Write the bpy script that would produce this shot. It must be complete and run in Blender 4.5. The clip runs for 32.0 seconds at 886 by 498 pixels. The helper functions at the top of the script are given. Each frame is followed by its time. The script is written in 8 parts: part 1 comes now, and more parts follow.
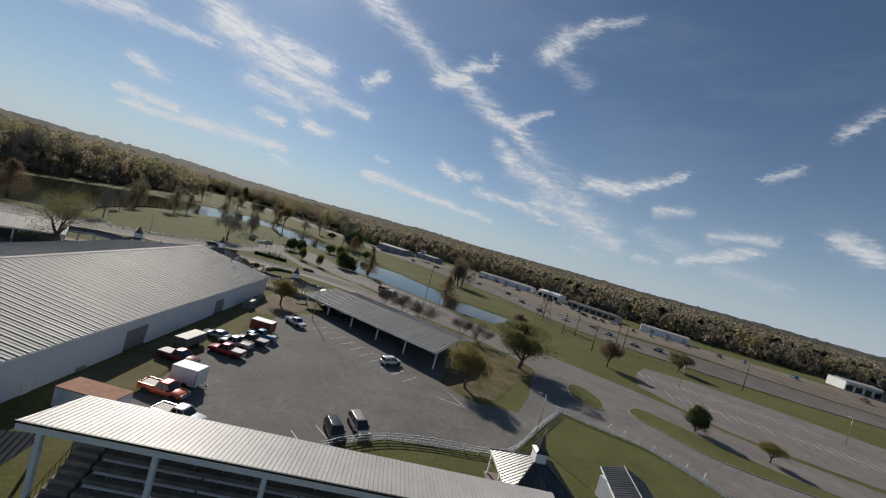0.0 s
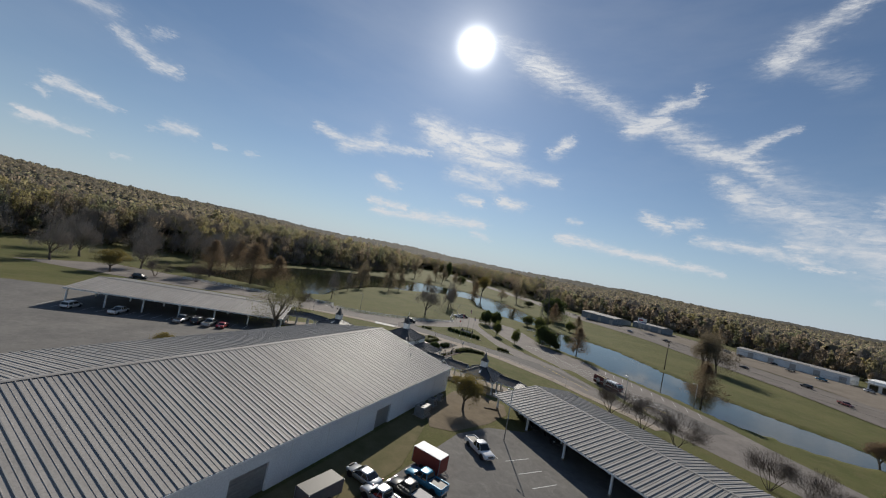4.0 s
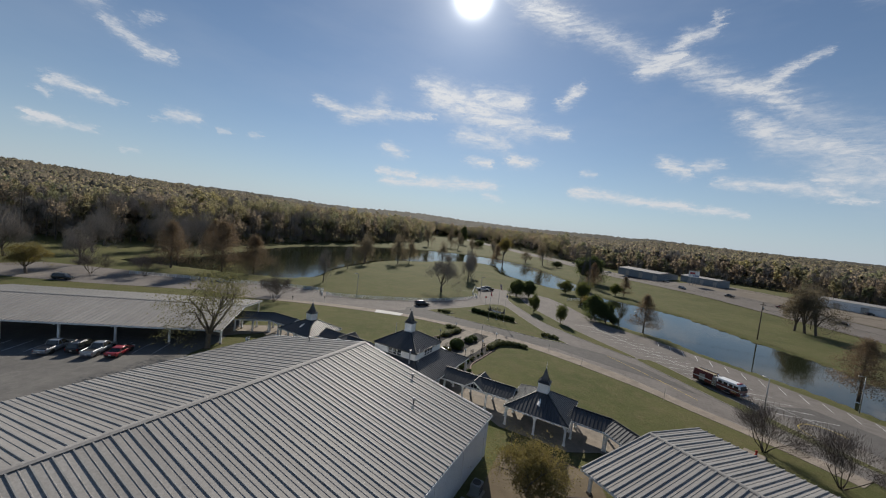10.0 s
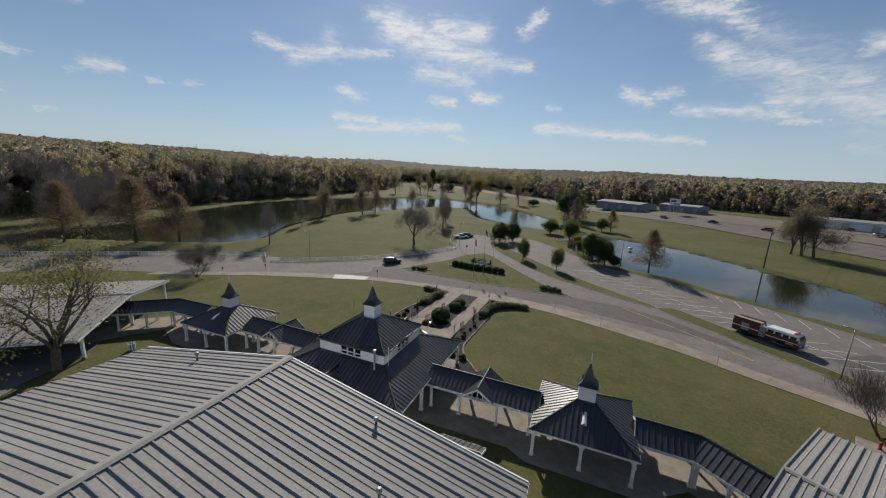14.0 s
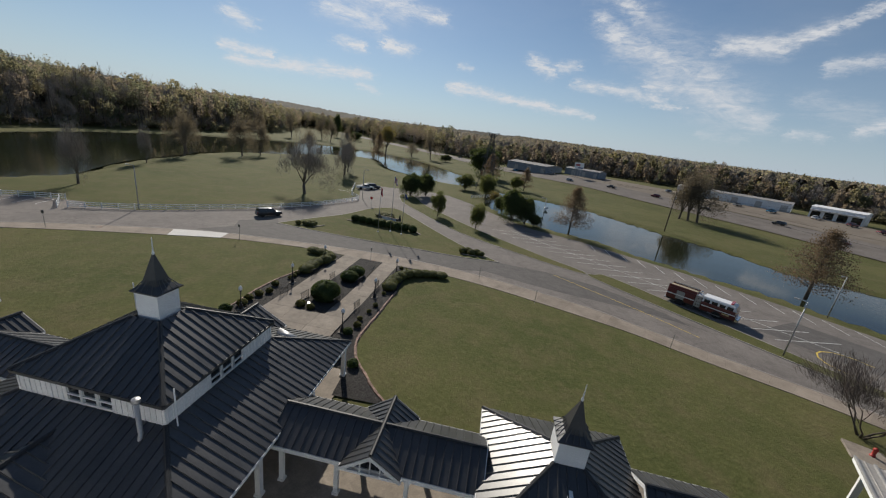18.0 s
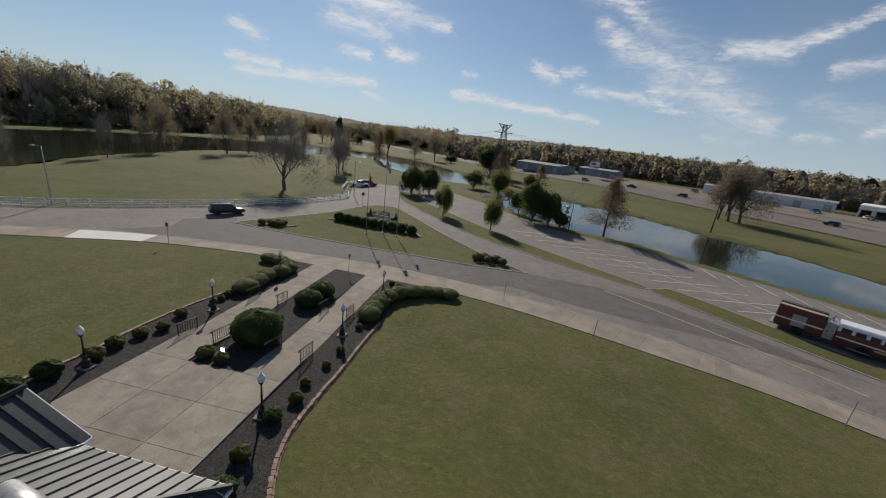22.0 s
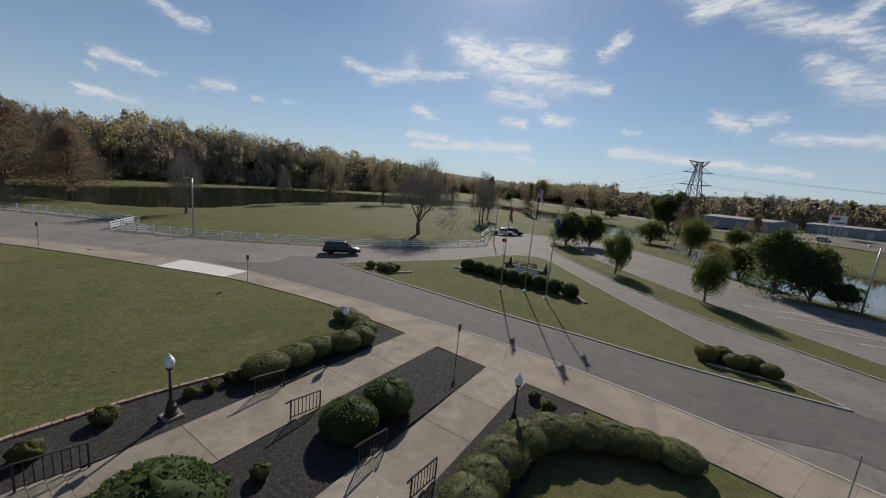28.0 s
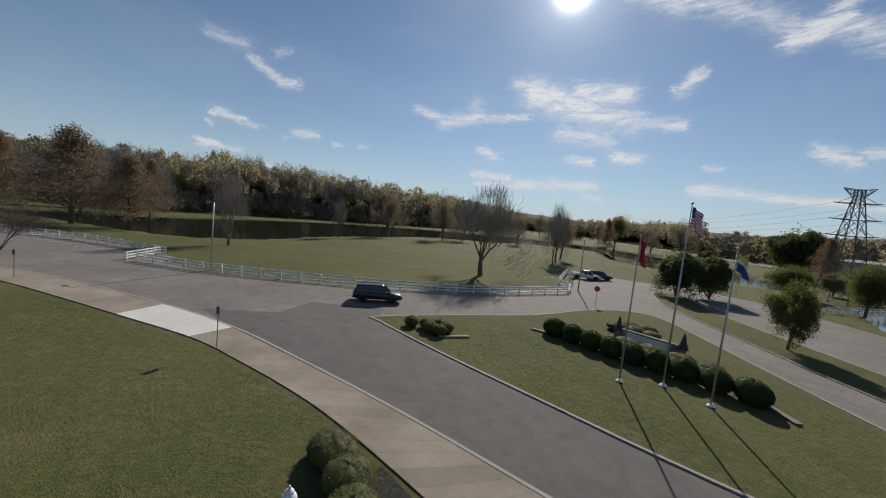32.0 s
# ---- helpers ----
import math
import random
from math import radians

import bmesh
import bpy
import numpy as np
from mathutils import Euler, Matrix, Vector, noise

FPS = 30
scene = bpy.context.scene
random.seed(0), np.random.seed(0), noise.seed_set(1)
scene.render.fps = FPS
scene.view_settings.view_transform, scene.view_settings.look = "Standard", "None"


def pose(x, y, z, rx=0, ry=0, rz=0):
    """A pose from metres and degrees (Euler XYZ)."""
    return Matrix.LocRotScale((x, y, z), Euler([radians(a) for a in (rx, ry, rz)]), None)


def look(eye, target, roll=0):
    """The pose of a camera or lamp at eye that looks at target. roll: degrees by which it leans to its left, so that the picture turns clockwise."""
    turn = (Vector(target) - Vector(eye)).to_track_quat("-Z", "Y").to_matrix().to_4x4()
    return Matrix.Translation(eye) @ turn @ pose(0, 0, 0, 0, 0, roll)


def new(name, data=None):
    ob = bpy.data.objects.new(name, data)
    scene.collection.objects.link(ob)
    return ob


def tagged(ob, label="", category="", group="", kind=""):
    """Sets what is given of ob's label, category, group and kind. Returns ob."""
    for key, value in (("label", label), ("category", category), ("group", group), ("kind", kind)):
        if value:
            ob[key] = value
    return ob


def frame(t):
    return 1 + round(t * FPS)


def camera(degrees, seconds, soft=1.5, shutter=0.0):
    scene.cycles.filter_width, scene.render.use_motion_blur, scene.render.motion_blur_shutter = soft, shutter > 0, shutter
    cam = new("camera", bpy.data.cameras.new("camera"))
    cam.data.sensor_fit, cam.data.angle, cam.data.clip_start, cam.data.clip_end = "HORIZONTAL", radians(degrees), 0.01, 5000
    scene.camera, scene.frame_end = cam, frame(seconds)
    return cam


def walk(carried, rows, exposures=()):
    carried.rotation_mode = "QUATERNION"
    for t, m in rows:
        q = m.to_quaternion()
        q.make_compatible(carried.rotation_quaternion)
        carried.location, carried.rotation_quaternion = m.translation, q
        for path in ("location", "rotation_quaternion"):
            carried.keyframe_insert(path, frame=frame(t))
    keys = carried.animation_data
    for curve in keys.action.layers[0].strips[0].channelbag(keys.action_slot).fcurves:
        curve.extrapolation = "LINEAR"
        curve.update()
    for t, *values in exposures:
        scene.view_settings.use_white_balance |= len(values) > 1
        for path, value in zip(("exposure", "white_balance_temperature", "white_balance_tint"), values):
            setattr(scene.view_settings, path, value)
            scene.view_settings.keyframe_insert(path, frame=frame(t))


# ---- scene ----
# camera path: seconds, place, heading, tilt and lean in degrees
cam = camera(101.56, 32.0, soft=1.15)
PATH = (
    (0.0, 53.76, -103.75, 29.24, -5.70, -1.13, 15.40),
    (0.5, 53.81, -99.91, 29.43, -0.80, -0.73, 13.66),
    (1.0, 53.63, -96.16, 29.56, 2.87, -0.32, 11.08),
    (1.5, 53.35, -92.42, 29.50, 5.19, -1.26, 9.44),
    (2.0, 52.77, -88.76, 29.29, 8.45, -1.49, 10.01),
    (2.5, 52.07, -84.90, 29.36, 13.58, -0.94, 11.81),
    (3.0, 51.15, -81.12, 29.44, 18.62, -0.16, 12.24),
    (3.5, 49.93, -77.46, 29.44, 23.10, 0.67, 12.00),
    (4.0, 48.46, -73.97, 29.47, 26.15, 1.88, 11.21),
    (4.5, 46.89, -70.63, 29.71, 27.29, 2.31, 9.86),
    (6.5, 40.82, -58.40, 29.42, 26.27, 1.13, 4.70),
    (7.0, 39.29, -55.38, 29.31, 26.22, 1.02, 5.04),
    (7.5, 37.77, -52.43, 29.19, 25.68, -0.07, 4.97),
    (8.0, 36.34, -49.63, 29.01, 25.69, -1.30, 5.05),
    (8.5, 35.12, -46.92, 28.82, 26.00, -2.31, 4.94),
    (9.0, 33.96, -44.20, 28.71, 26.52, -2.87, 5.06),
    (9.5, 32.68, -41.64, 28.52, 27.17, -3.23, 5.56),
    (10.0, 31.32, -39.04, 28.35, 27.56, -3.84, 6.31),
    (10.5, 29.99, -36.32, 28.23, 27.86, -4.51, 6.30),
    (11.0, 28.66, -33.65, 28.06, 28.10, -5.46, 6.37),
    (11.5, 27.35, -31.02, 27.79, 28.05, -6.17, 5.82),
    (12.0, 25.90, -28.48, 27.53, 27.91, -6.60, 5.39),
    (12.5, 24.50, -25.93, 27.32, 27.47, -7.48, 5.38),
    (13.0, 23.21, -23.59, 27.00, 26.59, -8.82, 5.50),
    (13.5, 22.07, -21.46, 26.47, 24.52, -10.47, 4.28),
    (14.0, 21.00, -19.29, 25.93, 22.30, -11.99, 2.58),
    (14.5, 19.93, -16.95, 25.33, 20.07, -13.47, 2.17),
    (15.0, 18.90, -14.44, 24.68, 17.58, -14.44, 3.12),
    (15.5, 18.18, -11.98, 23.91, 14.80, -15.10, 3.23),
    (17.5, 16.71, -3.72, 21.59, 7.27, -17.26, 7.16),
    (18.0, 16.43, -1.73, 20.93, 6.91, -17.28, 7.70),
    (18.5, 16.19, 0.33, 20.26, 6.64, -18.31, 7.88),
    (19.0, 15.96, 2.40, 19.53, 6.65, -18.80, 8.28),
    (19.5, 15.64, 4.44, 18.79, 7.50, -17.83, 8.91),
    (20.0, 15.28, 6.42, 18.16, 8.20, -17.11, 8.48),
    (20.5, 14.88, 8.49, 17.49, 8.36, -16.55, 7.25),
    (21.0, 14.53, 10.85, 16.92, 8.57, -15.14, 7.08),
    (21.5, 14.28, 12.92, 16.25, 8.35, -15.25, 6.89),
    (22.0, 14.04, 14.82, 15.73, 7.89, -16.45, 7.11),
    (22.5, 13.77, 16.44, 15.24, 7.58, -16.63, 7.79),
    (23.0, 13.50, 17.86, 14.79, 7.60, -17.35, 8.22),
    (23.5, 13.30, 19.22, 14.26, 7.55, -17.95, 8.34),
    (24.0, 13.07, 20.64, 13.77, 7.71, -17.90, 8.23),
    (24.5, 12.82, 22.14, 13.40, 8.15, -17.53, 7.88),
    (26.5, 11.08, 28.17, 11.71, 22.24, -14.24, 9.03),
    (27.0, 10.46, 29.62, 11.43, 26.44, -12.96, 8.58),
    (27.5, 9.64, 31.08, 11.10, 29.57, -11.67, 7.92),
    (28.0, 8.60, 32.51, 10.77, 32.03, -9.84, 5.59),
    (28.5, 7.58, 33.94, 10.53, 33.91, -8.73, 4.05),
    (29.0, 6.58, 35.41, 10.24, 35.70, -8.92, 5.91),
    (29.5, 5.55, 36.84, 10.07, 37.72, -8.28, 6.92),
    (30.0, 4.61, 38.25, 9.92, 39.36, -7.24, 6.60),
    (30.5, 3.52, 39.84, 9.78, 40.98, -7.08, 6.58),
    (31.0, 2.39, 41.38, 9.60, 41.72, -6.23, 5.77),
    (31.5, 1.22, 42.61, 9.50, 42.17, -5.67, 5.94),
    (32.0, 0.01, 43.79, 9.46, 42.28, -4.94, 5.96),
)
walk(cam, [(t, pose(x, y, z, 90 + tilt, 0, yaw) @ pose(0, 0, 0, 0, 0, lean)) for t, x, y, z, yaw, tilt, lean in PATH],
     exposures=[(0.0, -0.02), (2.0, 0.05), (32.0, 0.06)])

# ---- daylight ----
SUN = Vector((-0.39, 0.76, 0.52)).normalized()
world = bpy.data.worlds.new("world")
scene.world = world
world.use_nodes = True


def sky_nodes():
    nt = world.node_tree
    nt.nodes.clear()
    N = nt.nodes.new

    def m(op, a, b=None, c=None):
        n = N("ShaderNodeMath")
        n.operation = op
        for i, v in enumerate((a, b, c)):
            if v is None:
                continue
            if isinstance(v, (int, float)):
                n.inputs[i].default_value = v
            else:
                nt.links.new(v, n.inputs[i])
        return n.outputs[0]

    out, bg, sky = N("ShaderNodeOutputWorld"), N("ShaderNodeBackground"), N("ShaderNodeTexSky")
    sky.sky_type, sky.sun_disc = "NISHITA", False
    sky.sun_elevation = math.asin(SUN.z)
    sky.sun_rotation = math.atan2(SUN.x, SUN.y)
    sky.air_density, sky.dust_density, sky.ozone_density = 1.0, 0.0, 2.1
    co = N("ShaderNodeTexCoord")
    sep = N("ShaderNodeSeparateXYZ")
    nt.links.new(co.outputs["Generated"], sep.inputs[0])
    # bearing and height over the horizon
    flat = m("SQRT", m("ADD", m("MULTIPLY", sep.outputs[0], sep.outputs[0]), m("MULTIPLY", sep.outputs[1], sep.outputs[1])))
    u, v = m("ARCTAN2", sep.outputs[0], sep.outputs[1]), m("DIVIDE", sep.outputs[2], m("MAXIMUM", flat, 0.05))
    uv = N("ShaderNodeCombineXYZ")
    nt.links.new(u, uv.inputs[0])
    nt.links.new(v, uv.inputs[1])

    def vm(op, a, b=None, scale=None):
        n = N("ShaderNodeVectorMath")
        n.operation = op
        for i, q in enumerate((a, b)):
            if q is None:
                continue
            if isinstance(q, tuple):
                n.inputs[i].default_value = q
            else:
                nt.links.new(q, n.inputs[i])
        if scale is not None:
            nt.links.new(scale, n.inputs["Scale"])
        return n.outputs["Value" if op in ("DOT_PRODUCT", "DISTANCE", "LENGTH") else "Vector"]

    def fbm(scale, detail, rough, sx, sy, turn, distort=0.0, colour=False):
        mp = N("ShaderNodeMapping")
        mp.inputs["Rotation"].default_value[2] = turn
        mp.inputs["Scale"].default_value = (sx, sy, 1)
        nt.links.new(uv.outputs[0], mp.inputs[0])
        n = N("ShaderNodeTexNoise")
        n.inputs["Scale"].default_value, n.inputs["Detail"].default_value = scale, detail
        n.inputs["Roughness"].default_value, n.inputs["Distortion"].default_value = rough, distort
        nt.links.new(mp.outputs[0], n.inputs[0])
        return n.outputs["Color" if colour else 0]

    # drawn-out edges: the strokes are pulled about by broad and fine noise
    wide = vm("MULTIPLY", vm("SUBTRACT", fbm(9, 2, 0.5, 1, 1.4, 0.2, colour=True), (0.5, 0.5, 0.5)), (0.03, 0.022, 0))
    fine = vm("MULTIPLY", vm("SUBTRACT", fbm(55, 7, 0.72, 0.7, 1.5, 0.5, colour=True), (0.5, 0.5, 0.5)), (0.085, 0.034, 0))
    place = vm("ADD", vm("ADD", uv.outputs[0], wide), fine)
    total = None
    for u0, v0, u1, v1, w, gain in CLOUDS_RIBBON + CLOUDS_FEATHER + CLOUDS_AHEAD + CLOUDS_LOW + CLOUDS_WEST + CLOUDS_EAST:
        du, dv = u1 - u0, v1 - v0
        k = du * du + dv * dv
        rel = vm("SUBTRACT", place, (u0, v0, 0.0))
        along = vm("DOT_PRODUCT", rel, (du / k, dv / k, 0.0))
        along = m("MINIMUM", m("MAXIMUM", along, 0.0), 1.0)
        off = vm("DISTANCE", rel, vm("SCALE", (du, dv, 0.0), None, along))
        g = m("MULTIPLY", m("POWER", 2.718, m("MULTIPLY", m("POWER", m("DIVIDE", off, w * 1.5), 2.0), -1.0)), gain)
        total = g if total is None else m("MAXIMUM", total, g)
    fibre = fbm(15, 9, 0.66, 0.5, 2.1, -0.3, 1.5)
    curl = fbm(52, 7, 0.72, 0.7, 1.7, -0.25, 1.2)
    grain = m("ADD", m("MULTIPLY", fibre, 0.66), m("MULTIPLY", curl, 0.34))
    grain = m("MINIMUM", m("MAXIMUM", m("DIVIDE", m("SUBTRACT", grain, 0.38), 0.23), 0.0), 1.0)
    core = m("POWER", m("MINIMUM", total, 1.0), 2.0)
    cover = m("MULTIPLY", total, m("ADD", 0.04, m("MULTIPLY", grain, 0.78)))
    cover = m("MINIMUM", m("ADD", cover, m("MULTIPLY", core, m("ADD", 0.3, m("MULTIPLY", grain, 0.3)))), 0.95)
    veil = m("MULTIPLY", m("MULTIPLY", m("MAXIMUM", m("SUBTRACT", fbm(3, 5, 0.6, 0.5, 1.4, 0.5), 0.46), 0), 0.35), m("MINIMUM", m("MULTIPLY", m("MAXIMUM", v, 0), 3), 1))
    cover = m("MINIMUM", m("ADD", cover, veil), 1)
    mix = N("ShaderNodeMix")
    mix.data_type = "RGBA"
    mix.inputs["B"].default_value = (9.5, 9.8, 10.3, 1)
    nt.links.new(cover, mix.inputs["Factor"])
    # pale haze towards the horizon
    low = N("ShaderNodeMix")
    low.data_type = "RGBA"
    low.inputs["B"].default_value = (6.2, 7.6, 9.5, 1)
    nt.links.new(m("MULTIPLY", m("POWER", 2.718, m("MULTIPLY", m("MAXIMUM", sep.outputs[2], 0), -7.5)), 0.85), low.inputs["Factor"])
    tint = vm("MULTIPLY", sky.outputs[0], (0.92, 0.975, 1.03))
    nt.links.new(tint, low.inputs["A"])
    nt.links.new(low.outputs["Result"], mix.inputs["A"])
    # the sun's own dazzle in the sky
    dot = N("ShaderNodeVectorMath")
    dot.operation = "DOT_PRODUCT"
    nt.links.new(co.outputs["Generated"], dot.inputs[0])
    dot.inputs[1].default_value = SUN
    d = m("MAXIMUM", dot.outputs["Value"], 0)
    glare = m("ADD", m("MULTIPLY", m("POWER", d, 2200), 60.0), m("ADD", m("MULTIPLY", m("POWER", d, 220), 4.5), m("ADD", m("MULTIPLY", m("POWER", d, 22), 1.5), m("MULTIPLY", m("POWER", d, 5), 0.55))))
    add = N("ShaderNodeMix")
    add.data_type, add.blend_type = "RGBA", "ADD"
    add.inputs["Factor"].default_value = 1
    gl = N("ShaderNodeCombineXYZ")
    for i, k in enumerate((1.0, 0.98, 0.93)):
        nt.links.new(m("MULTIPLY", glare, k), gl.inputs[i])
    nt.links.new(mix.outputs["Result"], add.inputs["A"])
    nt.links.new(gl.outputs[0], add.inputs["B"])
    nt.links.new(add.outputs["Result"], bg.inputs[0])
    bg.inputs[1].default_value = 0.063
    nt.links.new(bg.outputs[0], out.inputs[0])


# cirrus in strokes: from bearing and height to bearing and height (radians, slope), breadth and density
CLOUDS_RIBBON = (
    (-0.405, 0.639, -0.317, 0.597, 0.0156, 0.50),
    (-0.317, 0.597, -0.231, 0.550, 0.0249, 0.90),
    (-0.231, 0.550, -0.113, 0.500, 0.0180, 0.80),
    (-0.113, 0.500, -0.036, 0.445, 0.0177, 0.70),
    (-0.028, 0.428, 0.032, 0.442, 0.0166, 1.10),
    (0.008, 0.445, 0.052, 0.486, 0.0114, 0.80),
    (0.052, 0.486, 0.099, 0.496, 0.0075, 0.75),
    (0.101, 0.498, 0.107, 0.528, 0.0060, 0.65),
    (0.033, 0.435, 0.145, 0.367, 0.0178, 0.80),
    (0.145, 0.364, 0.201, 0.358, 0.0122, 1.00),
    (0.201, 0.364, 0.241, 0.387, 0.0080, 0.85),
    (0.241, 0.387, 0.280, 0.409, 0.0050, 0.60),
    (0.202, 0.352, 0.251, 0.308, 0.0136, 0.80),
    (0.251, 0.308, 0.314, 0.265, 0.0199, 0.50),
    (0.172, 0.294, 0.238, 0.254, 0.0153, 0.90),
    (0.238, 0.254, 0.333, 0.224, 0.0214, 0.80),
)
CLOUDS_FEATHER = (
    (0.333, 0.219, 0.425, 0.184, 0.0196, 0.75),
    (0.279, 0.287, 0.376, 0.241, 0.0190, 0.40),
    (0.305, 0.168, 0.427, 0.159, 0.0102, 0.80),
    (0.147, 0.159, 0.255, 0.154, 0.0079, 0.90),
    (0.255, 0.154, 0.340, 0.136, 0.0086, 0.80),
    (0.325, 0.123, 0.381, 0.121, 0.0038, 0.75),
    (0.035, 0.202, 0.081, 0.180, 0.0101, 0.90),
    (0.103, 0.193, 0.141, 0.200, 0.0076, 0.75),
    (-0.590, 0.367, -0.521, 0.373, 0.0123, 0.70),
    (-0.542, 0.350, -0.406, 0.309, 0.0262, 1.00),
    (-0.426, 0.354, -0.324, 0.342, 0.0201, 0.90),
    (-0.463, 0.251, -0.353, 0.236, 0.0171, 0.80),
    (-0.389, 0.295, -0.296, 0.278, 0.0185, 0.90),
    (-0.311, 0.277, -0.194, 0.270, 0.0090, 0.85),
    (-0.839, 0.278, -0.752, 0.263, 0.0081, 0.85),
    (-0.772, 0.253, -0.680, 0.275, 0.0131, 0.90),
)
CLOUDS_AHEAD = (
    (-0.687, 0.268, -0.555, 0.287, 0.0076, 0.80),
    (-0.696, 0.287, -0.686, 0.317, 0.0122, 0.40),
    (-0.209, 0.345, -0.179, 0.378, 0.0112, 0.85),
    (-0.179, 0.378, -0.168, 0.397, 0.0056, 0.60),
    (-0.658, 0.187, -0.627, 0.179, 0.0104, 0.85),
    (-0.437, 0.181, -0.385, 0.178, 0.0078, 0.95),
    (-0.329, 0.196, -0.266, 0.186, 0.0092, 1.00),
    (-0.668, 0.125, -0.584, 0.125, 0.0075, 0.95),
    (-0.658, 0.102, -0.559, 0.103, 0.0076, 0.90),
    (-0.560, 0.109, -0.483, 0.117, 0.0093, 0.90),
    (-0.490, 0.116, -0.361, 0.118, 0.0093, 0.95),
    (-0.382, 0.088, -0.344, 0.086, 0.0062, 0.65),
    (-0.156, 0.119, -0.025, 0.108, 0.0082, 0.95),
    (-0.025, 0.108, 0.097, 0.100, 0.0073, 0.95),
    (0.098, 0.097, 0.202, 0.089, 0.0053, 0.80),
    (-0.136, 0.171, -0.113, 0.166, 0.0057, 0.60),
)
CLOUDS_LOW = (
    (-1.326, 0.354, -1.263, 0.352, 0.0103, 0.50),
    (-1.247, 0.323, -1.175, 0.286, 0.0078, 0.75),
    (-1.184, 0.288, -1.151, 0.292, 0.0079, 0.90),
    (-1.204, 0.342, -1.179, 0.359, 0.0059, 0.45),
    (-1.320, 0.186, -1.256, 0.180, 0.0068, 0.95),
    (-1.263, 0.180, -1.223, 0.171, 0.0045, 0.65),
    (-1.336, 0.166, -1.315, 0.161, 0.0037, 0.65),
    (-1.342, 0.118, -1.303, 0.114, 0.0063, 0.95),
    (-1.303, 0.114, -1.254, 0.108, 0.0042, 0.75),
    (-1.145, 0.167, -1.097, 0.169, 0.0076, 0.85),
    (-1.171, 0.153, -1.144, 0.160, 0.0028, 0.50),
    (-1.225, 0.080, -1.188, 0.085, 0.0025, 0.60),
    (-1.050, 0.159, -1.033, 0.159, 0.0042, 0.60),
    (-0.991, 0.161, -0.965, 0.162, 0.0035, 0.60),
    (0.334, 0.194, 0.465, 0.133, 0.0301, 0.70),
    (0.417, 0.245, 0.513, 0.243, 0.0127, 0.90),
)
CLOUDS_WEST = (
    (0.512, 0.246, 0.574, 0.273, 0.0099, 0.85),
    (0.574, 0.273, 0.631, 0.304, 0.0055, 0.75),
    (0.358, 0.183, 0.443, 0.176, 0.0189, 0.55),
    (0.439, 0.120, 0.528, 0.110, 0.0137, 0.65),
    (0.604, 0.203, 0.660, 0.215, 0.0071, 0.60),
    (0.576, 0.092, 0.624, 0.091, 0.0064, 0.65),
    (0.583, 0.149, 0.673, 0.119, 0.0131, 0.40),
    (0.433, 0.072, 0.502, 0.074, 0.0069, 0.40),
    (0.236, 0.563, 0.274, 0.616, 0.0184, 0.85),
    (0.274, 0.616, 0.342, 0.662, 0.0122, 0.80),
    (0.342, 0.662, 0.436, 0.680, 0.0079, 0.65),
    (0.250, 0.565, 0.348, 0.505, 0.0139, 0.40),
    (0.595, 0.210, 0.653, 0.216, 0.0068, 0.70),
    (0.715, 0.172, 0.811, 0.178, 0.0093, 0.75),
    (0.672, 0.106, 0.789, 0.149, 0.0089, 0.75),
    (0.907, 0.206, 0.960, 0.174, 0.0116, 0.85),
)
CLOUDS_EAST = (
    (0.872, 0.411, 0.907, 0.450, 0.0082, 0.65),
    (0.780, 0.313, 0.822, 0.336, 0.0059, 0.70),
    (0.741, 0.107, 0.846, 0.088, 0.0110, 0.40),
)
sky_nodes()
lamp = bpy.data.lights.new("sun", "SUN")
lamp.energy, lamp.angle, lamp.color = 4.6, radians(0.55), (1.0, 0.93, 0.82)
new("sun", lamp).matrix_world = look(SUN * 500, (0, 0, 0))


# ---- materials ----
def material(name, build):
    mat = bpy.data.materials.new(name)
    mat.use_nodes = True
    nt = mat.node_tree
    bsdf = nt.nodes["Principled BSDF"]
    build(nt, bsdf)
    return mat


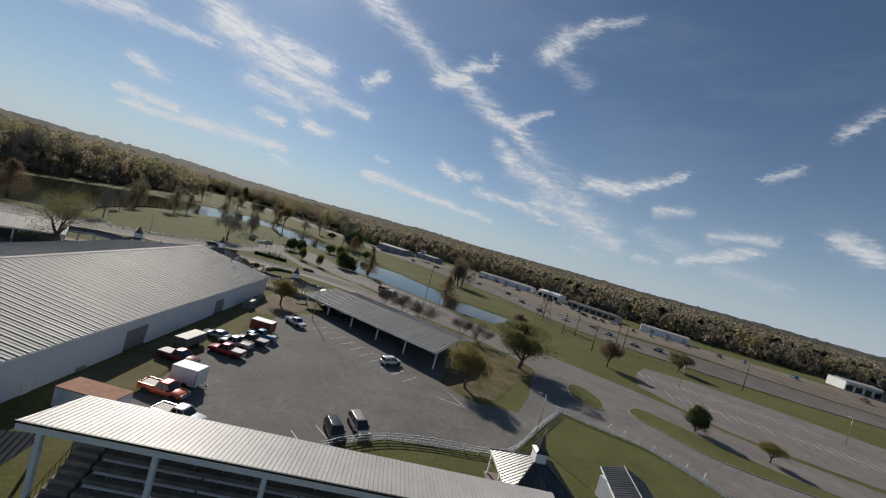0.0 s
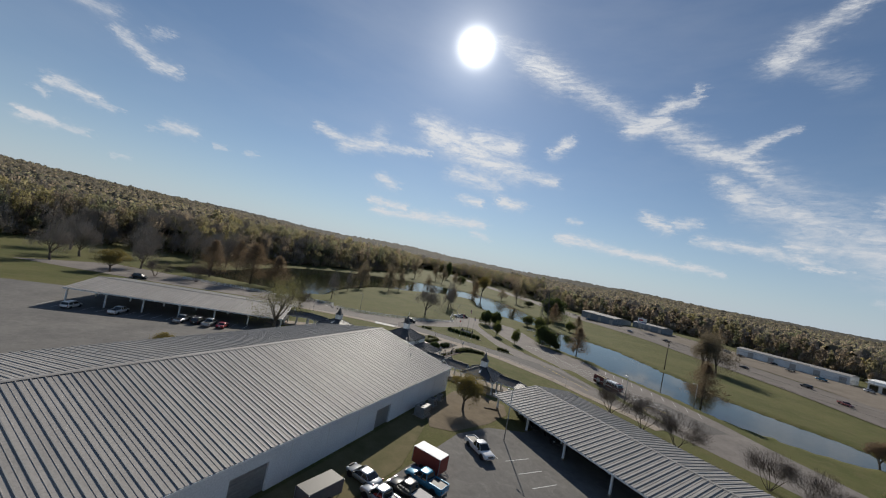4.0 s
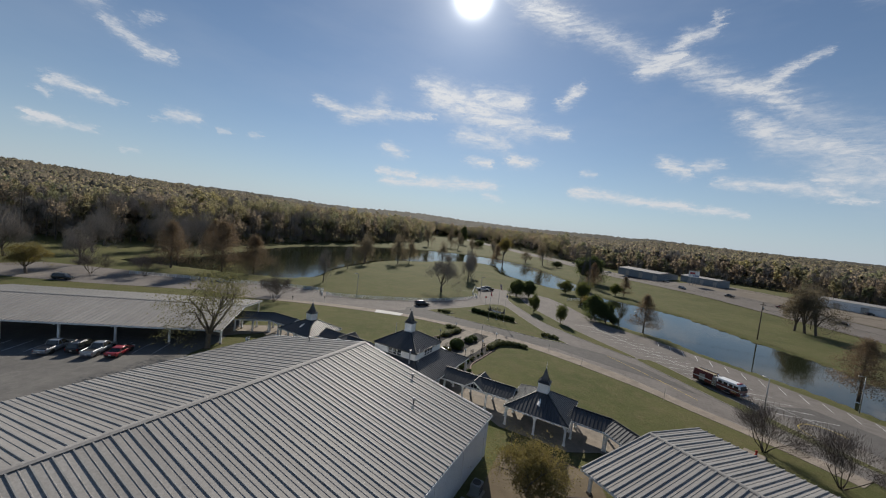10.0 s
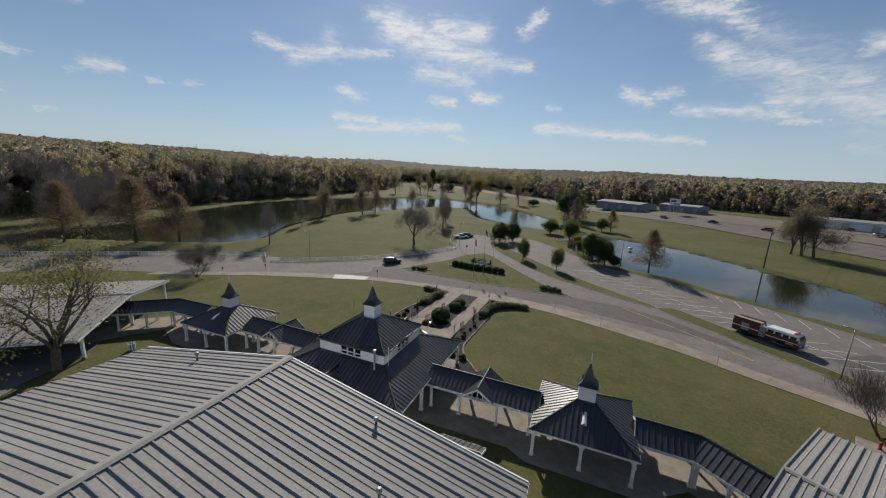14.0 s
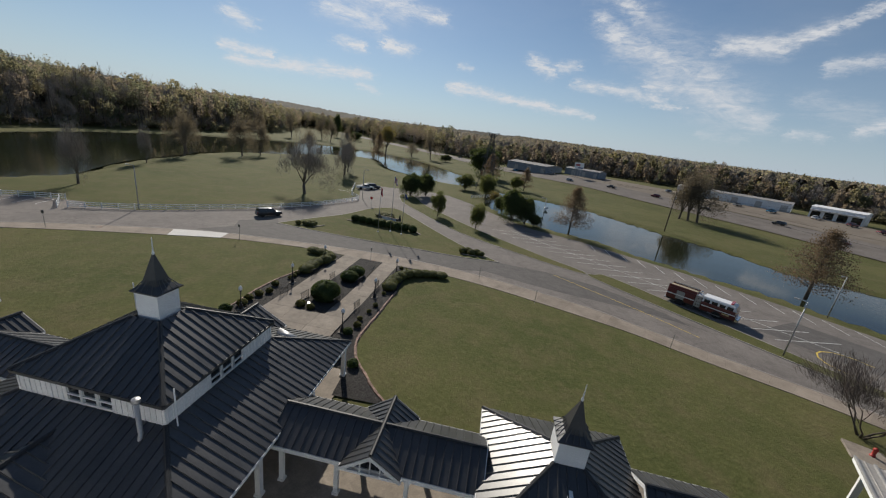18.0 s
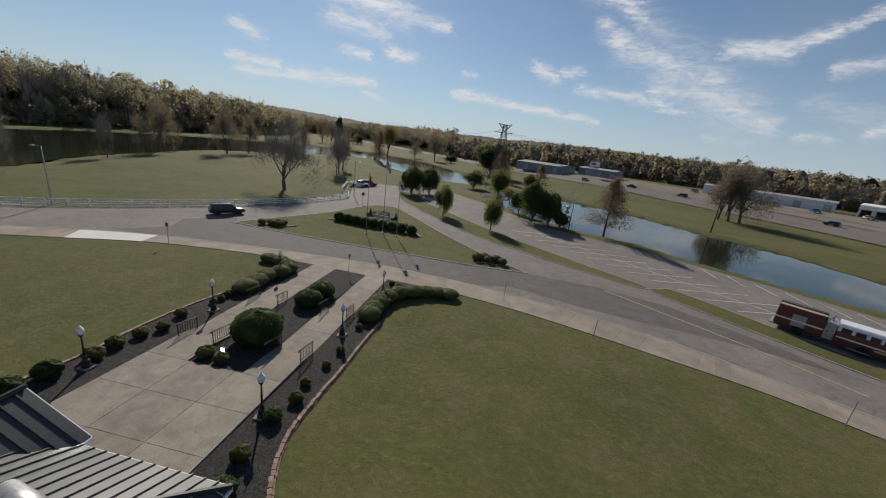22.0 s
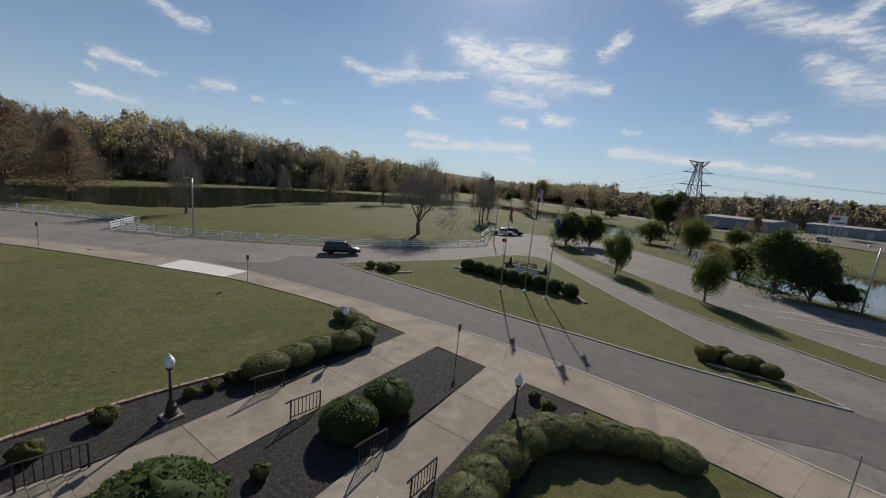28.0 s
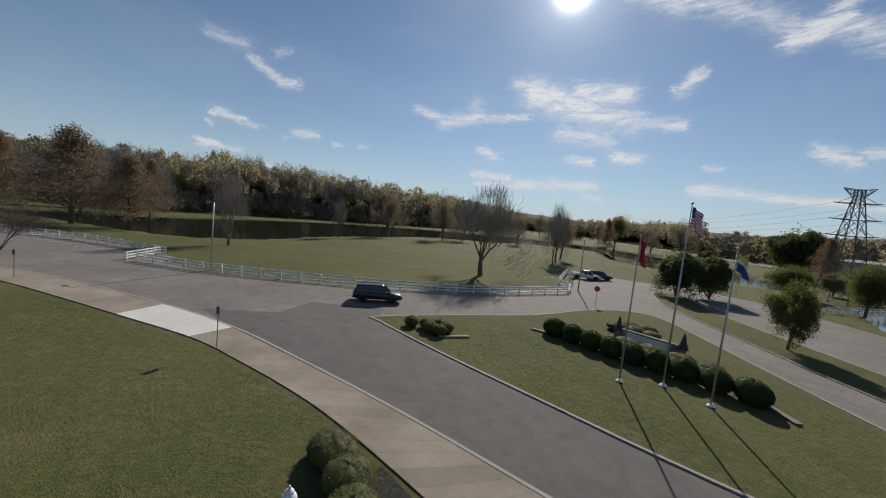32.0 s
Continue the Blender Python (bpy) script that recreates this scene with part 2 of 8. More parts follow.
def surface(name, a, b, scale=1.0, fine=20.0, rough=0.8, metal=0.0, bump=0.3, spread=0.5, third=None, vary=0.0, stretch=(1, 1, 1), spec=0.5, island=False, depth=0.02, crack=0.0):
    """A painted, mineral or grown surface: two colours in patches, fine grain in shade and relief, and a piece-by-piece shift."""
    def build(nt, bsdf):
        N, L = nt.nodes.new, nt.links.new
        geo, mp = N("ShaderNodeNewGeometry"), N("ShaderNodeMapping")
        mp.inputs["Scale"].default_value = stretch
        L(geo.outputs["Position"], mp.inputs[0])
        big, small = N("ShaderNodeTexNoise"), N("ShaderNodeTexNoise")
        for n, s, d in ((big, scale, 6), (small, fine, 4)):
            n.inputs["Scale"].default_value, n.inputs["Detail"].default_value = s, d
            n.inputs["Roughness"].default_value = 0.65
            L(mp.outputs[0], n.inputs[0])
        ramp = N("ShaderNodeValToRGB")
        e = ramp.color_ramp.elements
        e[0].position, e[1].position = 0.5 - spread / 2, 0.5 + spread / 2
        e[0].color, e[1].color = (*a, 1), (*b, 1)
        if third:
            x = e.new(0.5 + spread * 0.75)
            x.color = (*third, 1)
        L(big.outputs[0], ramp.inputs[0])
        grain = N("ShaderNodeMapRange")
        grain.inputs[1].default_value, grain.inputs[2].default_value = 0.25, 0.75
        grain.inputs[3].default_value, grain.inputs[4].default_value = 0.78, 1.2
        L(small.outputs[0], grain.inputs[0])
        mul = N("ShaderNodeVectorMath")
        mul.operation = "SCALE"
        L(ramp.outputs[0], mul.inputs[0])
        L(grain.outputs[0], mul.inputs["Scale"])
        col = mul.outputs[0]
        if vary:
            r = N("ShaderNodeMapRange")
            r.inputs[3].default_value, r.inputs[4].default_value = 1 - vary, 1 + vary
            if island:
                L(geo.outputs["Random Per Island"], r.inputs[0])
            else:
                info = N("ShaderNodeObjectInfo")
                L(info.outputs["Random"], r.inputs[0])
            mul2 = N("ShaderNodeVectorMath")
            mul2.operation = "SCALE"
            L(col, mul2.inputs[0])
            L(r.outputs[0], mul2.inputs["Scale"])
            col = mul2.outputs[0]
        if crack:
            # sealed cracks and tyre-worn streaks
            warp, off, vor, edge, streak, both = N("ShaderNodeTexNoise"), N("ShaderNodeVectorMath"), N("ShaderNodeTexVoronoi"), N("ShaderNodeMapRange"), N("ShaderNodeMapRange"), N("ShaderNodeMath")
            warp.inputs["Scale"].default_value, warp.inputs["Detail"].default_value = 0.5, 5
            L(geo.outputs["Position"], warp.inputs[0])
            off.operation = "MULTIPLY_ADD"
            L(warp.outputs["Color"], off.inputs[0])
            off.inputs[1].default_value = (3.5, 3.5, 0)
            L(geo.outputs["Position"], off.inputs[2])
            vor.feature = "DISTANCE_TO_EDGE"
            vor.inputs["Scale"].default_value = 0.16
            L(off.outputs[0], vor.inputs[0])
            edge.inputs[1].default_value, edge.inputs[2].default_value = 0.004, 0.012
            edge.inputs[3].default_value, edge.inputs[4].default_value = crack, 1.0
            L(vor.outputs["Distance"], edge.inputs[0])
            blot = N("ShaderNodeTexNoise")
            blot.inputs["Scale"].default_value, blot.inputs["Detail"].default_value, blot.inputs["Roughness"].default_value = 0.9, 8, 0.75
            L(off.outputs[0], blot.inputs[0])
            streak.inputs[1].default_value, streak.inputs[2].default_value = 0.3, 0.72
            streak.inputs[3].default_value, streak.inputs[4].default_value = 0.8, 1.22
            L(blot.outputs[0], streak.inputs[0])
            both.operation = "MULTIPLY"
            L(edge.outputs[0], both.inputs[0])
            L(streak.outputs[0], both.inputs[1])
            mul3 = N("ShaderNodeVectorMath")
            mul3.operation = "SCALE"
            L(col, mul3.inputs[0])
            L(both.outputs[0], mul3.inputs["Scale"])
            col = mul3.outputs[0]
        L(col, bsdf.inputs["Base Color"])
        bsdf.inputs["Metallic"].default_value = metal
        bsdf.inputs["Specular IOR Level"].default_value = spec
        rr = N("ShaderNodeMapRange")
        rr.inputs[3].default_value, rr.inputs[4].default_value = max(rough - 0.12, 0.02), min(rough + 0.12, 1)
        L(big.outputs[0], rr.inputs[0])
        L(rr.outputs[0], bsdf.inputs["Roughness"])
        if bump:
            bp = N("ShaderNodeBump")
            bp.inputs["Strength"].default_value, bp.inputs["Distance"].default_value = bump, depth
            L(small.outputs[0], bp.inputs["Height"])
            L(bp.outputs[0], bsdf.inputs["Normal"])
    return material(name, build)


def plain(name, col, rough=0.4, metal=0.0, coat=0.0, emit=0.0, trans=0.0, ior=1.45):
    def build(nt, b):
        N, L = nt.nodes.new, nt.links.new
        n, geo, mr = N("ShaderNodeTexNoise"), N("ShaderNodeNewGeometry"), N("ShaderNodeMapRange")
        n.inputs["Scale"].default_value, n.inputs["Detail"].default_value = 3.0, 5
        L(geo.outputs["Position"], n.inputs[0])
        mr.inputs[3].default_value, mr.inputs[4].default_value = 0.85, 1.12
        L(n.outputs[0], mr.inputs[0])
        s = N("ShaderNodeVectorMath")
        s.operation = "SCALE"
        s.inputs[0].default_value = col
        L(mr.outputs[0], s.inputs["Scale"])
        L(s.outputs[0], b.inputs["Base Color"])
        b.inputs["Roughness"].default_value, b.inputs["Metallic"].default_value = rough, metal
        b.inputs["Coat Weight"].default_value, b.inputs["Transmission Weight"].default_value = coat, trans
        b.inputs["IOR"].default_value = ior
        if emit:
            b.inputs["Emission Color"].default_value = (*col, 1)
            b.inputs["Emission Strength"].default_value = emit
    return material(name, build)


def grass_nodes(nt, b):
    """Mown autumn lawn: broad tones, worn brown patches, tufts and blades."""
    N, L = nt.nodes.new, nt.links.new
    geo = N("ShaderNodeNewGeometry")

    def noise(scale, detail, rough=0.65):
        n = N("ShaderNodeTexNoise")
        n.inputs["Scale"].default_value, n.inputs["Detail"].default_value, n.inputs["Roughness"].default_value = scale, detail, rough
        L(geo.outputs["Position"], n.inputs[0])
        return n.outputs[0]

    def ranged(v, a, c, lo, hi):
        r = N("ShaderNodeMapRange")
        r.inputs[1].default_value, r.inputs[2].default_value, r.inputs[3].default_value, r.inputs[4].default_value = a, c, lo, hi
        L(v, r.inputs[0])
        return r.outputs[0]

    def mixed(f, a, c):
        x = N("ShaderNodeMix")
        x.data_type = "RGBA"
        L(f, x.inputs["Factor"])
        for k, v in (("A", a), ("B", c)):
            if isinstance(v, tuple):
                x.inputs[k].default_value = (*v, 1)
            else:
                L(v, x.inputs[k])
        return x.outputs["Result"]

    broad, patch, tuft, blade = noise(0.045, 4), noise(0.3, 8, 0.72), noise(2.3, 6, 0.7), noise(22, 3)
    green = mixed(ranged(broad, 0.35, 0.65, 0, 1), (0.073, 0.084, 0.027), (0.112, 0.11, 0.042))
    worn = mixed(ranged(patch, 0.46, 0.76, 0, 0.7), green, (0.148, 0.116, 0.066))
    dry = mixed(ranged(tuft, 0.5, 0.85, 0, 0.4), worn, (0.17, 0.15, 0.07))
    shade = N("ShaderNodeVectorMath")
    shade.operation = "SCALE"
    L(dry, shade.inputs[0])
    mul = N("ShaderNodeMath")
    mul.operation = "MULTIPLY"
    L(ranged(tuft, 0.25, 0.75, 0.84, 1.16), mul.inputs[0])
    L(ranged(blade, 0.25, 0.75, 0.75, 1.25), mul.inputs[1])
    L(mul.outputs[0], shade.inputs["Scale"])
    L(shade.outputs[0], b.inputs["Base Color"])
    b.inputs["Roughness"].default_value, b.inputs["Specular IOR Level"].default_value = 0.95, 0.12
    add = N("ShaderNodeMath")
    L(tuft, add.inputs[0])
    L(ranged(blade, 0, 1, 0, 0.5), add.inputs[1])
    bp = N("ShaderNodeBump")
    bp.inputs["Strength"].default_value, bp.inputs["Distance"].default_value = 0.8, 0.12
    L(add.outputs[0], bp.inputs["Height"])
    L(bp.outputs[0], b.inputs["Normal"])


GRASS = material("grass", grass_nodes)
ASPHALT = surface("worn_asphalt", (0.132, 0.118, 0.109), (0.212, 0.19, 0.173), 0.14, 26, 0.92, bump=0.4, spread=0.45, spec=0.25, third=(0.235, 0.21, 0.18), crack=0.82)
ASPHALT_DARK = surface("new_asphalt", (0.09, 0.084, 0.08), (0.132, 0.122, 0.115), 0.25, 35, 0.9, bump=0.35, spec=0.25, crack=0.9)
LOT = surface("lot_asphalt", (0.105, 0.1, 0.095), (0.17, 0.162, 0.15), 0.1, 24, 0.9, bump=0.4, spread=0.4, spec=0.25, third=(0.22, 0.2, 0.175), crack=1.15)
CONCRETE = surface("concrete", (0.18, 0.153, 0.125), (0.285, 0.247, 0.205), 0.55, 18, 0.88, bump=0.3, vary=0.09, spec=0.25, third=(0.32, 0.28, 0.235), spread=0.4, crack=0.92)
CONCRETE_NEW = surface("new_concrete", (0.5, 0.48, 0.45), (0.6, 0.58, 0.55), 0.6, 25, 0.85, bump=0.2, vary=0.03)
KERB = surface("kerb_concrete", (0.24, 0.22, 0.195), (0.34, 0.315, 0.285), 1.0, 20, 0.9, bump=0.3)
MULCH = surface("dark_mulch", (0.028, 0.026, 0.025), (0.075, 0.07, 0.065), 7.0, 22, 0.95, bump=1.0, depth=0.1, spec=0.15, spread=0.3, third=(0.17, 0.16, 0.15))
DIRT = surface("bare_dirt", (0.11, 0.085, 0.055), (0.2, 0.16, 0.11), 0.35, 16, 0.95, bump=0.7, spec=0.15)
BRICK = surface("red_brick", (0.21, 0.135, 0.105), (0.34, 0.23, 0.185), 2.5, 30, 0.9, bump=0.4, vary=0.3)
ROOF_GREY = surface("galvanised_roof", (0.235, 0.22, 0.205), (0.325, 0.308, 0.29), 0.16, 5, 0.64, metal=0.0, spec=0.3, bump=0.08, vary=0.07, third=(0.24, 0.2, 0.17), spread=0.5)
RIB_GREY = surface("galvanised_rib", (0.22, 0.215, 0.21), (0.3, 0.295, 0.285), 0.6, 8, 0.55, metal=0.0, spec=0.35, bump=0.1)
ROOF_BLACK = surface("black_metal_roof", (0.026, 0.027, 0.029), (0.052, 0.052, 0.053), 0.35, 8, 0.36, metal=0.0, bump=0.05, vary=0.2, spec=0.7)
CAP_BLACK = surface("black_ridge_metal", (0.018, 0.019, 0.021), (0.034, 0.035, 0.037), 0.8, 10, 0.5, bump=0.08, spec=0.3)
WHITE = surface("white_paint", (0.68, 0.68, 0.67), (0.8, 0.8, 0.79), 0.7, 15, 0.6, bump=0.1)
WALL_WHITE = surface("white_wall_panel", (0.6, 0.615, 0.63), (0.72, 0.73, 0.74), 0.3, 6, 0.55, bump=0.1, vary=0.03)
TAN = surface("tan_stucco", (0.5, 0.41, 0.29), (0.6, 0.5, 0.37), 0.8, 30, 0.9, bump=0.2)
LINE = surface("road_line_white", (0.45, 0.45, 0.43), (0.7, 0.7, 0.68), 2.5, 20, 0.85, bump=0.2)
LINE_Y = surface("road_line_yellow", (0.5, 0.36, 0.06), (0.6, 0.45, 0.1), 2.5, 20, 0.85, bump=0.2)
BARK = surface("bark", (0.09, 0.073, 0.058), (0.18, 0.152, 0.125), 4, 20, 0.95, bump=0.8, spec=0.1)
STEEL = surface("grey_steel", (0.3, 0.3, 0.3), (0.42, 0.42, 0.42), 2, 20, 0.45, metal=0.6, bump=0.1)
BLACK = surface("black_iron", (0.01, 0.01, 0.01), (0.03, 0.028, 0.026), 4, 25, 0.45, bump=0.1)
GLASS_DARK = plain("window_glass", (0.012, 0.014, 0.016), 0.05, 0.0, coat=0.5)
RUBBER = plain("tyre_rubber", (0.015, 0.015, 0.015), 0.85)
WOOD_POLE = surface("utility_pole_wood", (0.075, 0.055, 0.04), (0.13, 0.1, 0.075), 2, 20, 0.95, bump=0.4)


def water_nodes(nt, b):
    N, L = nt.nodes.new, nt.links.new
    b.inputs["Base Color"].default_value = (0.018, 0.022, 0.012, 1)
    b.inputs["Roughness"].default_value, b.inputs["IOR"].default_value = 0.04, 1.33
    geo, n, bp = N("ShaderNodeNewGeometry"), N("ShaderNodeTexNoise"), N("ShaderNodeBump")
    n.inputs["Scale"].default_value, n.inputs["Detail"].default_value = 1.3, 4
    L(geo.outputs["Position"], n.inputs[0])
    bp.inputs["Distance"].default_value = 0.05
    gust, calm = N("ShaderNodeTexNoise"), N("ShaderNodeMapRange")
    gust.inputs["Scale"].default_value, gust.inputs["Detail"].default_value = 0.018, 2
    L(geo.outputs["Position"], gust.inputs[0])
    calm.inputs[1].default_value, calm.inputs[2].default_value, calm.inputs[3].default_value, calm.inputs[4].default_value = 0.42, 0.62, 0.04, 0.55
    L(gust.outputs[0], calm.inputs[0])
    L(calm.outputs[0], bp.inputs["Strength"])
    L(n.outputs[0], bp.inputs["Height"])
    L(bp.outputs[0], b.inputs["Normal"])


WATER = material("pond_water", water_nodes)


def leaf_material(name, a, b, c, through_light=0.45, vary=0.26, warm=(1.6, 1.5, 1.0)):
    mat = surface(name, a, b, 0.35, 3, 0.7, bump=0, third=c, spread=0.4, vary=vary, island=True, spec=0.2)
    nt = mat.node_tree
    bsdf, out = nt.nodes["Principled BSDF"], nt.nodes["Material Output"]
    tr, mix, boost = nt.nodes.new("ShaderNodeBsdfTranslucent"), nt.nodes.new("ShaderNodeMixShader"), nt.nodes.new("ShaderNodeVectorMath")
    boost.operation = "MULTIPLY"
    boost.inputs[1].default_value = warm
    nt.links.new(bsdf.inputs["Base Color"].links[0].from_socket, boost.inputs[0])
    nt.links.new(boost.outputs[0], tr.inputs["Color"])
    mix.inputs[0].default_value = through_light
    nt.links.new(bsdf.outputs[0], mix.inputs[1])
    nt.links.new(tr.outputs[0], mix.inputs[2])
    nt.links.new(mix.outputs[0], out.inputs["Surface"])
    return mat


LEAF_GREEN = leaf_material("olive_leaves", (0.075, 0.098, 0.036), (0.124, 0.137, 0.055), (0.169, 0.150, 0.065))
LEAF_DARK = leaf_material("dark_leaves", (0.058, 0.078, 0.036), (0.088, 0.111, 0.047), (0.111, 0.120, 0.055))
LEAF_BROWN = leaf_material("rust_brown_leaves", (0.15, 0.115, 0.083), (0.2, 0.152, 0.108), (0.225, 0.175, 0.125), 0.45, 0.2, (1.3, 1.2, 1.0))
LEAF_YELLOW = leaf_material("yellowing_leaves", (0.144, 0.126, 0.054), (0.216, 0.180, 0.078), (0.180, 0.156, 0.066))
LEAF_OLIVE = leaf_material("thin_olive_leaves", (0.130, 0.130, 0.065), (0.182, 0.174, 0.091), (0.215, 0.192, 0.111), 0.5, 0.16, (1.35, 1.3, 1.0))
LEAF_PALE = leaf_material("pale_brown_leaves", (0.15, 0.128, 0.098), (0.195, 0.165, 0.125), (0.22, 0.185, 0.14), 0.45, 0.2, (1.25, 1.2, 1.0))
TWIG_DARK = surface("brown_twigs", (0.12, 0.098, 0.085), (0.18, 0.15, 0.13), 1.0, 10, 0.95, bump=0, vary=0.25, island=True, spec=0.1)
# woods and twig colours are lightened to carry the haze over them
WOOD_GREEN_HAZED = leaf_material("woods_olive_hazed", (0.227, 0.218, 0.135), (0.293, 0.267, 0.172), (0.325, 0.280, 0.189), 0.68, 0.1, (1.15, 1.1, 1.0))
WOOD_DARK_HAZED = leaf_material("woods_dark_hazed", (0.182, 0.192, 0.127), (0.232, 0.238, 0.157), (0.257, 0.248, 0.173), 0.68, 0.1, (1.15, 1.12, 1.0))
WOOD_BROWN_HAZED = leaf_material("woods_brown_hazed", (0.265, 0.219, 0.170), (0.339, 0.278, 0.214), (0.369, 0.306, 0.244), 0.68, 0.1, (1.15, 1.12, 1.0))
WOOD_YELLOW_HAZED = leaf_material("woods_yellow_hazed", (0.269, 0.244, 0.131), (0.340, 0.305, 0.170), (0.298, 0.269, 0.156), 0.68, 0.1, (1.15, 1.12, 1.0))
TWIG = surface("grey_twigs", (0.24, 0.21, 0.182), (0.34, 0.3, 0.265), 1.0, 10, 0.95, bump=0, vary=0.25, island=True, spec=0.1)
HEDGE = leaf_material("clipped_hedge_leaves", (0.090, 0.103, 0.043), (0.140, 0.144, 0.062), (0.188, 0.173, 0.088))


# ---- building blocks ----
class Shape:
    """Gathers corners and faces of one part."""

    def __init__(self):
        self.v, self.f = [], []

    def add(self, verts, faces):
        n = len(self.v)
        self.v += [tuple(p) for p in verts]
        self.f += [tuple(i + n for i in q) for q in faces]
        return self

    def box(self, cx, cy, cz, sx, sy, sz, rz=0.0, taper=1.0):
        """A block standing on cz, with a top that may taper."""
        c, s = math.cos(rz), math.sin(rz)
        pts = []
        for z, k in ((0, 1), (sz, taper)):
            for x, y in ((-1, -1), (1, -1), (1, 1), (-1, 1)):
                a, b = x * sx / 2 * k, y * sy / 2 * k
                pts.append((cx + a * c - b * s, cy + a * s + b * c, cz + z))
        return self.add(pts, ((3, 2, 1, 0), (4, 5, 6, 7), (0, 1, 5, 4), (1, 2, 6, 5), (2, 3, 7, 6), (3, 0, 4, 7)))

    def bevel(self, cx, cy, cz, sx, sy, sz, b, rz=0.0):
        """A block with its upper and upright edges cut back by b."""
        c, s = math.cos(rz), math.sin(rz)
        pts, n = [], 8
        for z, k in ((0, 0), (sz - b, 0), (sz, b)):
            hx, hy = sx / 2 - k, sy / 2 - k
            for x, y in ((-hx + b, -hy), (hx - b, -hy), (hx, -hy + b), (hx, hy - b), (hx - b, hy), (-hx + b, hy), (-hx, hy - b), (-hx, -hy + b)):
                pts.append((cx + x * c - y * s, cy + x * s + y * c, cz + z))
        faces = [tuple(range(7, -1, -1)), tuple(range(16, 24))]
        for r in (0, 8):
            faces += [(r + i, r + (i + 1) % n, r + 8 + (i + 1) % n, r + 8 + i) for i in range(n)]
        return self.add(pts, faces)

    def prism(self, poly, z0, z1):
        n = len(poly)
        pts = [(x, y, z0) for x, y in poly] + [(x, y, z1) for x, y in poly]
        return self.add(pts, [tuple(range(n - 1, -1, -1)), tuple(range(n, 2 * n))] + [(i, (i + 1) % n, n + (i + 1) % n, n + i) for i in range(n)])

    def loft(self, rings, close=True):
        """Skin through rings of equally many corners."""
        n = len(rings[0])
        pts = [p for r in rings for p in r]
        faces = [(k * n + i, k * n + (i + 1) % n, (k + 1) * n + (i + 1) % n, (k + 1) * n + i) for k in range(len(rings) - 1) for i in range(n)]
        if close:
            faces += [tuple(range(n - 1, -1, -1)), tuple(range((len(rings) - 1) * n, len(rings) * n))]
        return self.add(pts, faces)

    def tube(self, path, radii, sides=6):
        rings = []
        for i, p in enumerate(path):
            p = Vector(p)
            a, b = Vector(path[max(i - 1, 0)]), Vector(path[min(i + 1, len(path) - 1)])
            d = (b - a).normalized() if (b - a).length > 1e-6 else Vector((0, 0, 1))
            u = d.cross(Vector((0.13, 0.99, 0.07))).normalized()
            w = d.cross(u)
            r = radii[i] if isinstance(radii, (list, tuple)) else radii
            rings.append([p + r * (math.cos(t) * u + math.sin(t) * w) for t in (2 * math.pi * k / sides for k in range(sides))])
        return self.loft(rings)

    def lathe(self, profile, cx=0, cy=0, sides=12):
        return self.loft([[(cx + r * math.cos(2 * math.pi * k / sides), cy + r * math.sin(2 * math.pi * k / sides), z) for k in range(sides)] for r, z in profile])

    def mesh(self, name, mat, smooth=False):
        me = bpy.data.meshes.new(name)
        me.from_pydata(self.v, [], self.f)
        me.materials.append(mat)
        if smooth:
            me.shade_smooth()
        me.update()
        return me


def part(name, shape, mat, parent=None, label="", smooth=False, m=None):
    """One mesh object under a thing or a part."""
    ob = new(name, shape.mesh(name, mat, smooth) if isinstance(shape, Shape) else shape)
    if parent is not None:
        ob.parent = parent
    if m is not None:
        ob.matrix_basis = m
    if label:
        ob["label"] = label
    return ob


def thing(name, label, category, m=None, group="", kind=""):
    ob = new(name)
    ob.empty_display_size = 0.3
    if m is not None:
        ob.matrix_basis = m
    return tagged(ob, label, category, group, kind)


def height(x, y):
    """The lie of the land: the hall stands two metres above the drives."""
    dx, dy = max(-20 - x, x - 19, 0), max(y, -95 - y, 0)
    k = min(max((y + 4) / 16, 0.0), 1.0)
    return min(2.0 * max(0.0, 1 - math.hypot(dx, dy) / 52) ** 1.25, 2.0 - k * k * (3 - 2 * k))


def ground_pose(x, y, rz=0.0, dz=0.0):
    return pose(x, y, height(x, y) + dz, 0, 0, rz)


def clip_half(poly, axis, bound, keep_less):
    out = []
    for i, p in enumerate(poly):
        q = poly[(i + 1) % len(poly)]
        a, b = (p[axis] <= bound) == keep_less or p[axis] == bound, (q[axis] <= bound) == keep_less or q[axis] == bound
        if a:
            out.append(p)
        if a != b:
            t = (bound - p[axis]) / (q[axis] - p[axis])
            out.append(tuple(p[k] + t * (q[k] - p[k]) for k in range(len(p))))
    return out


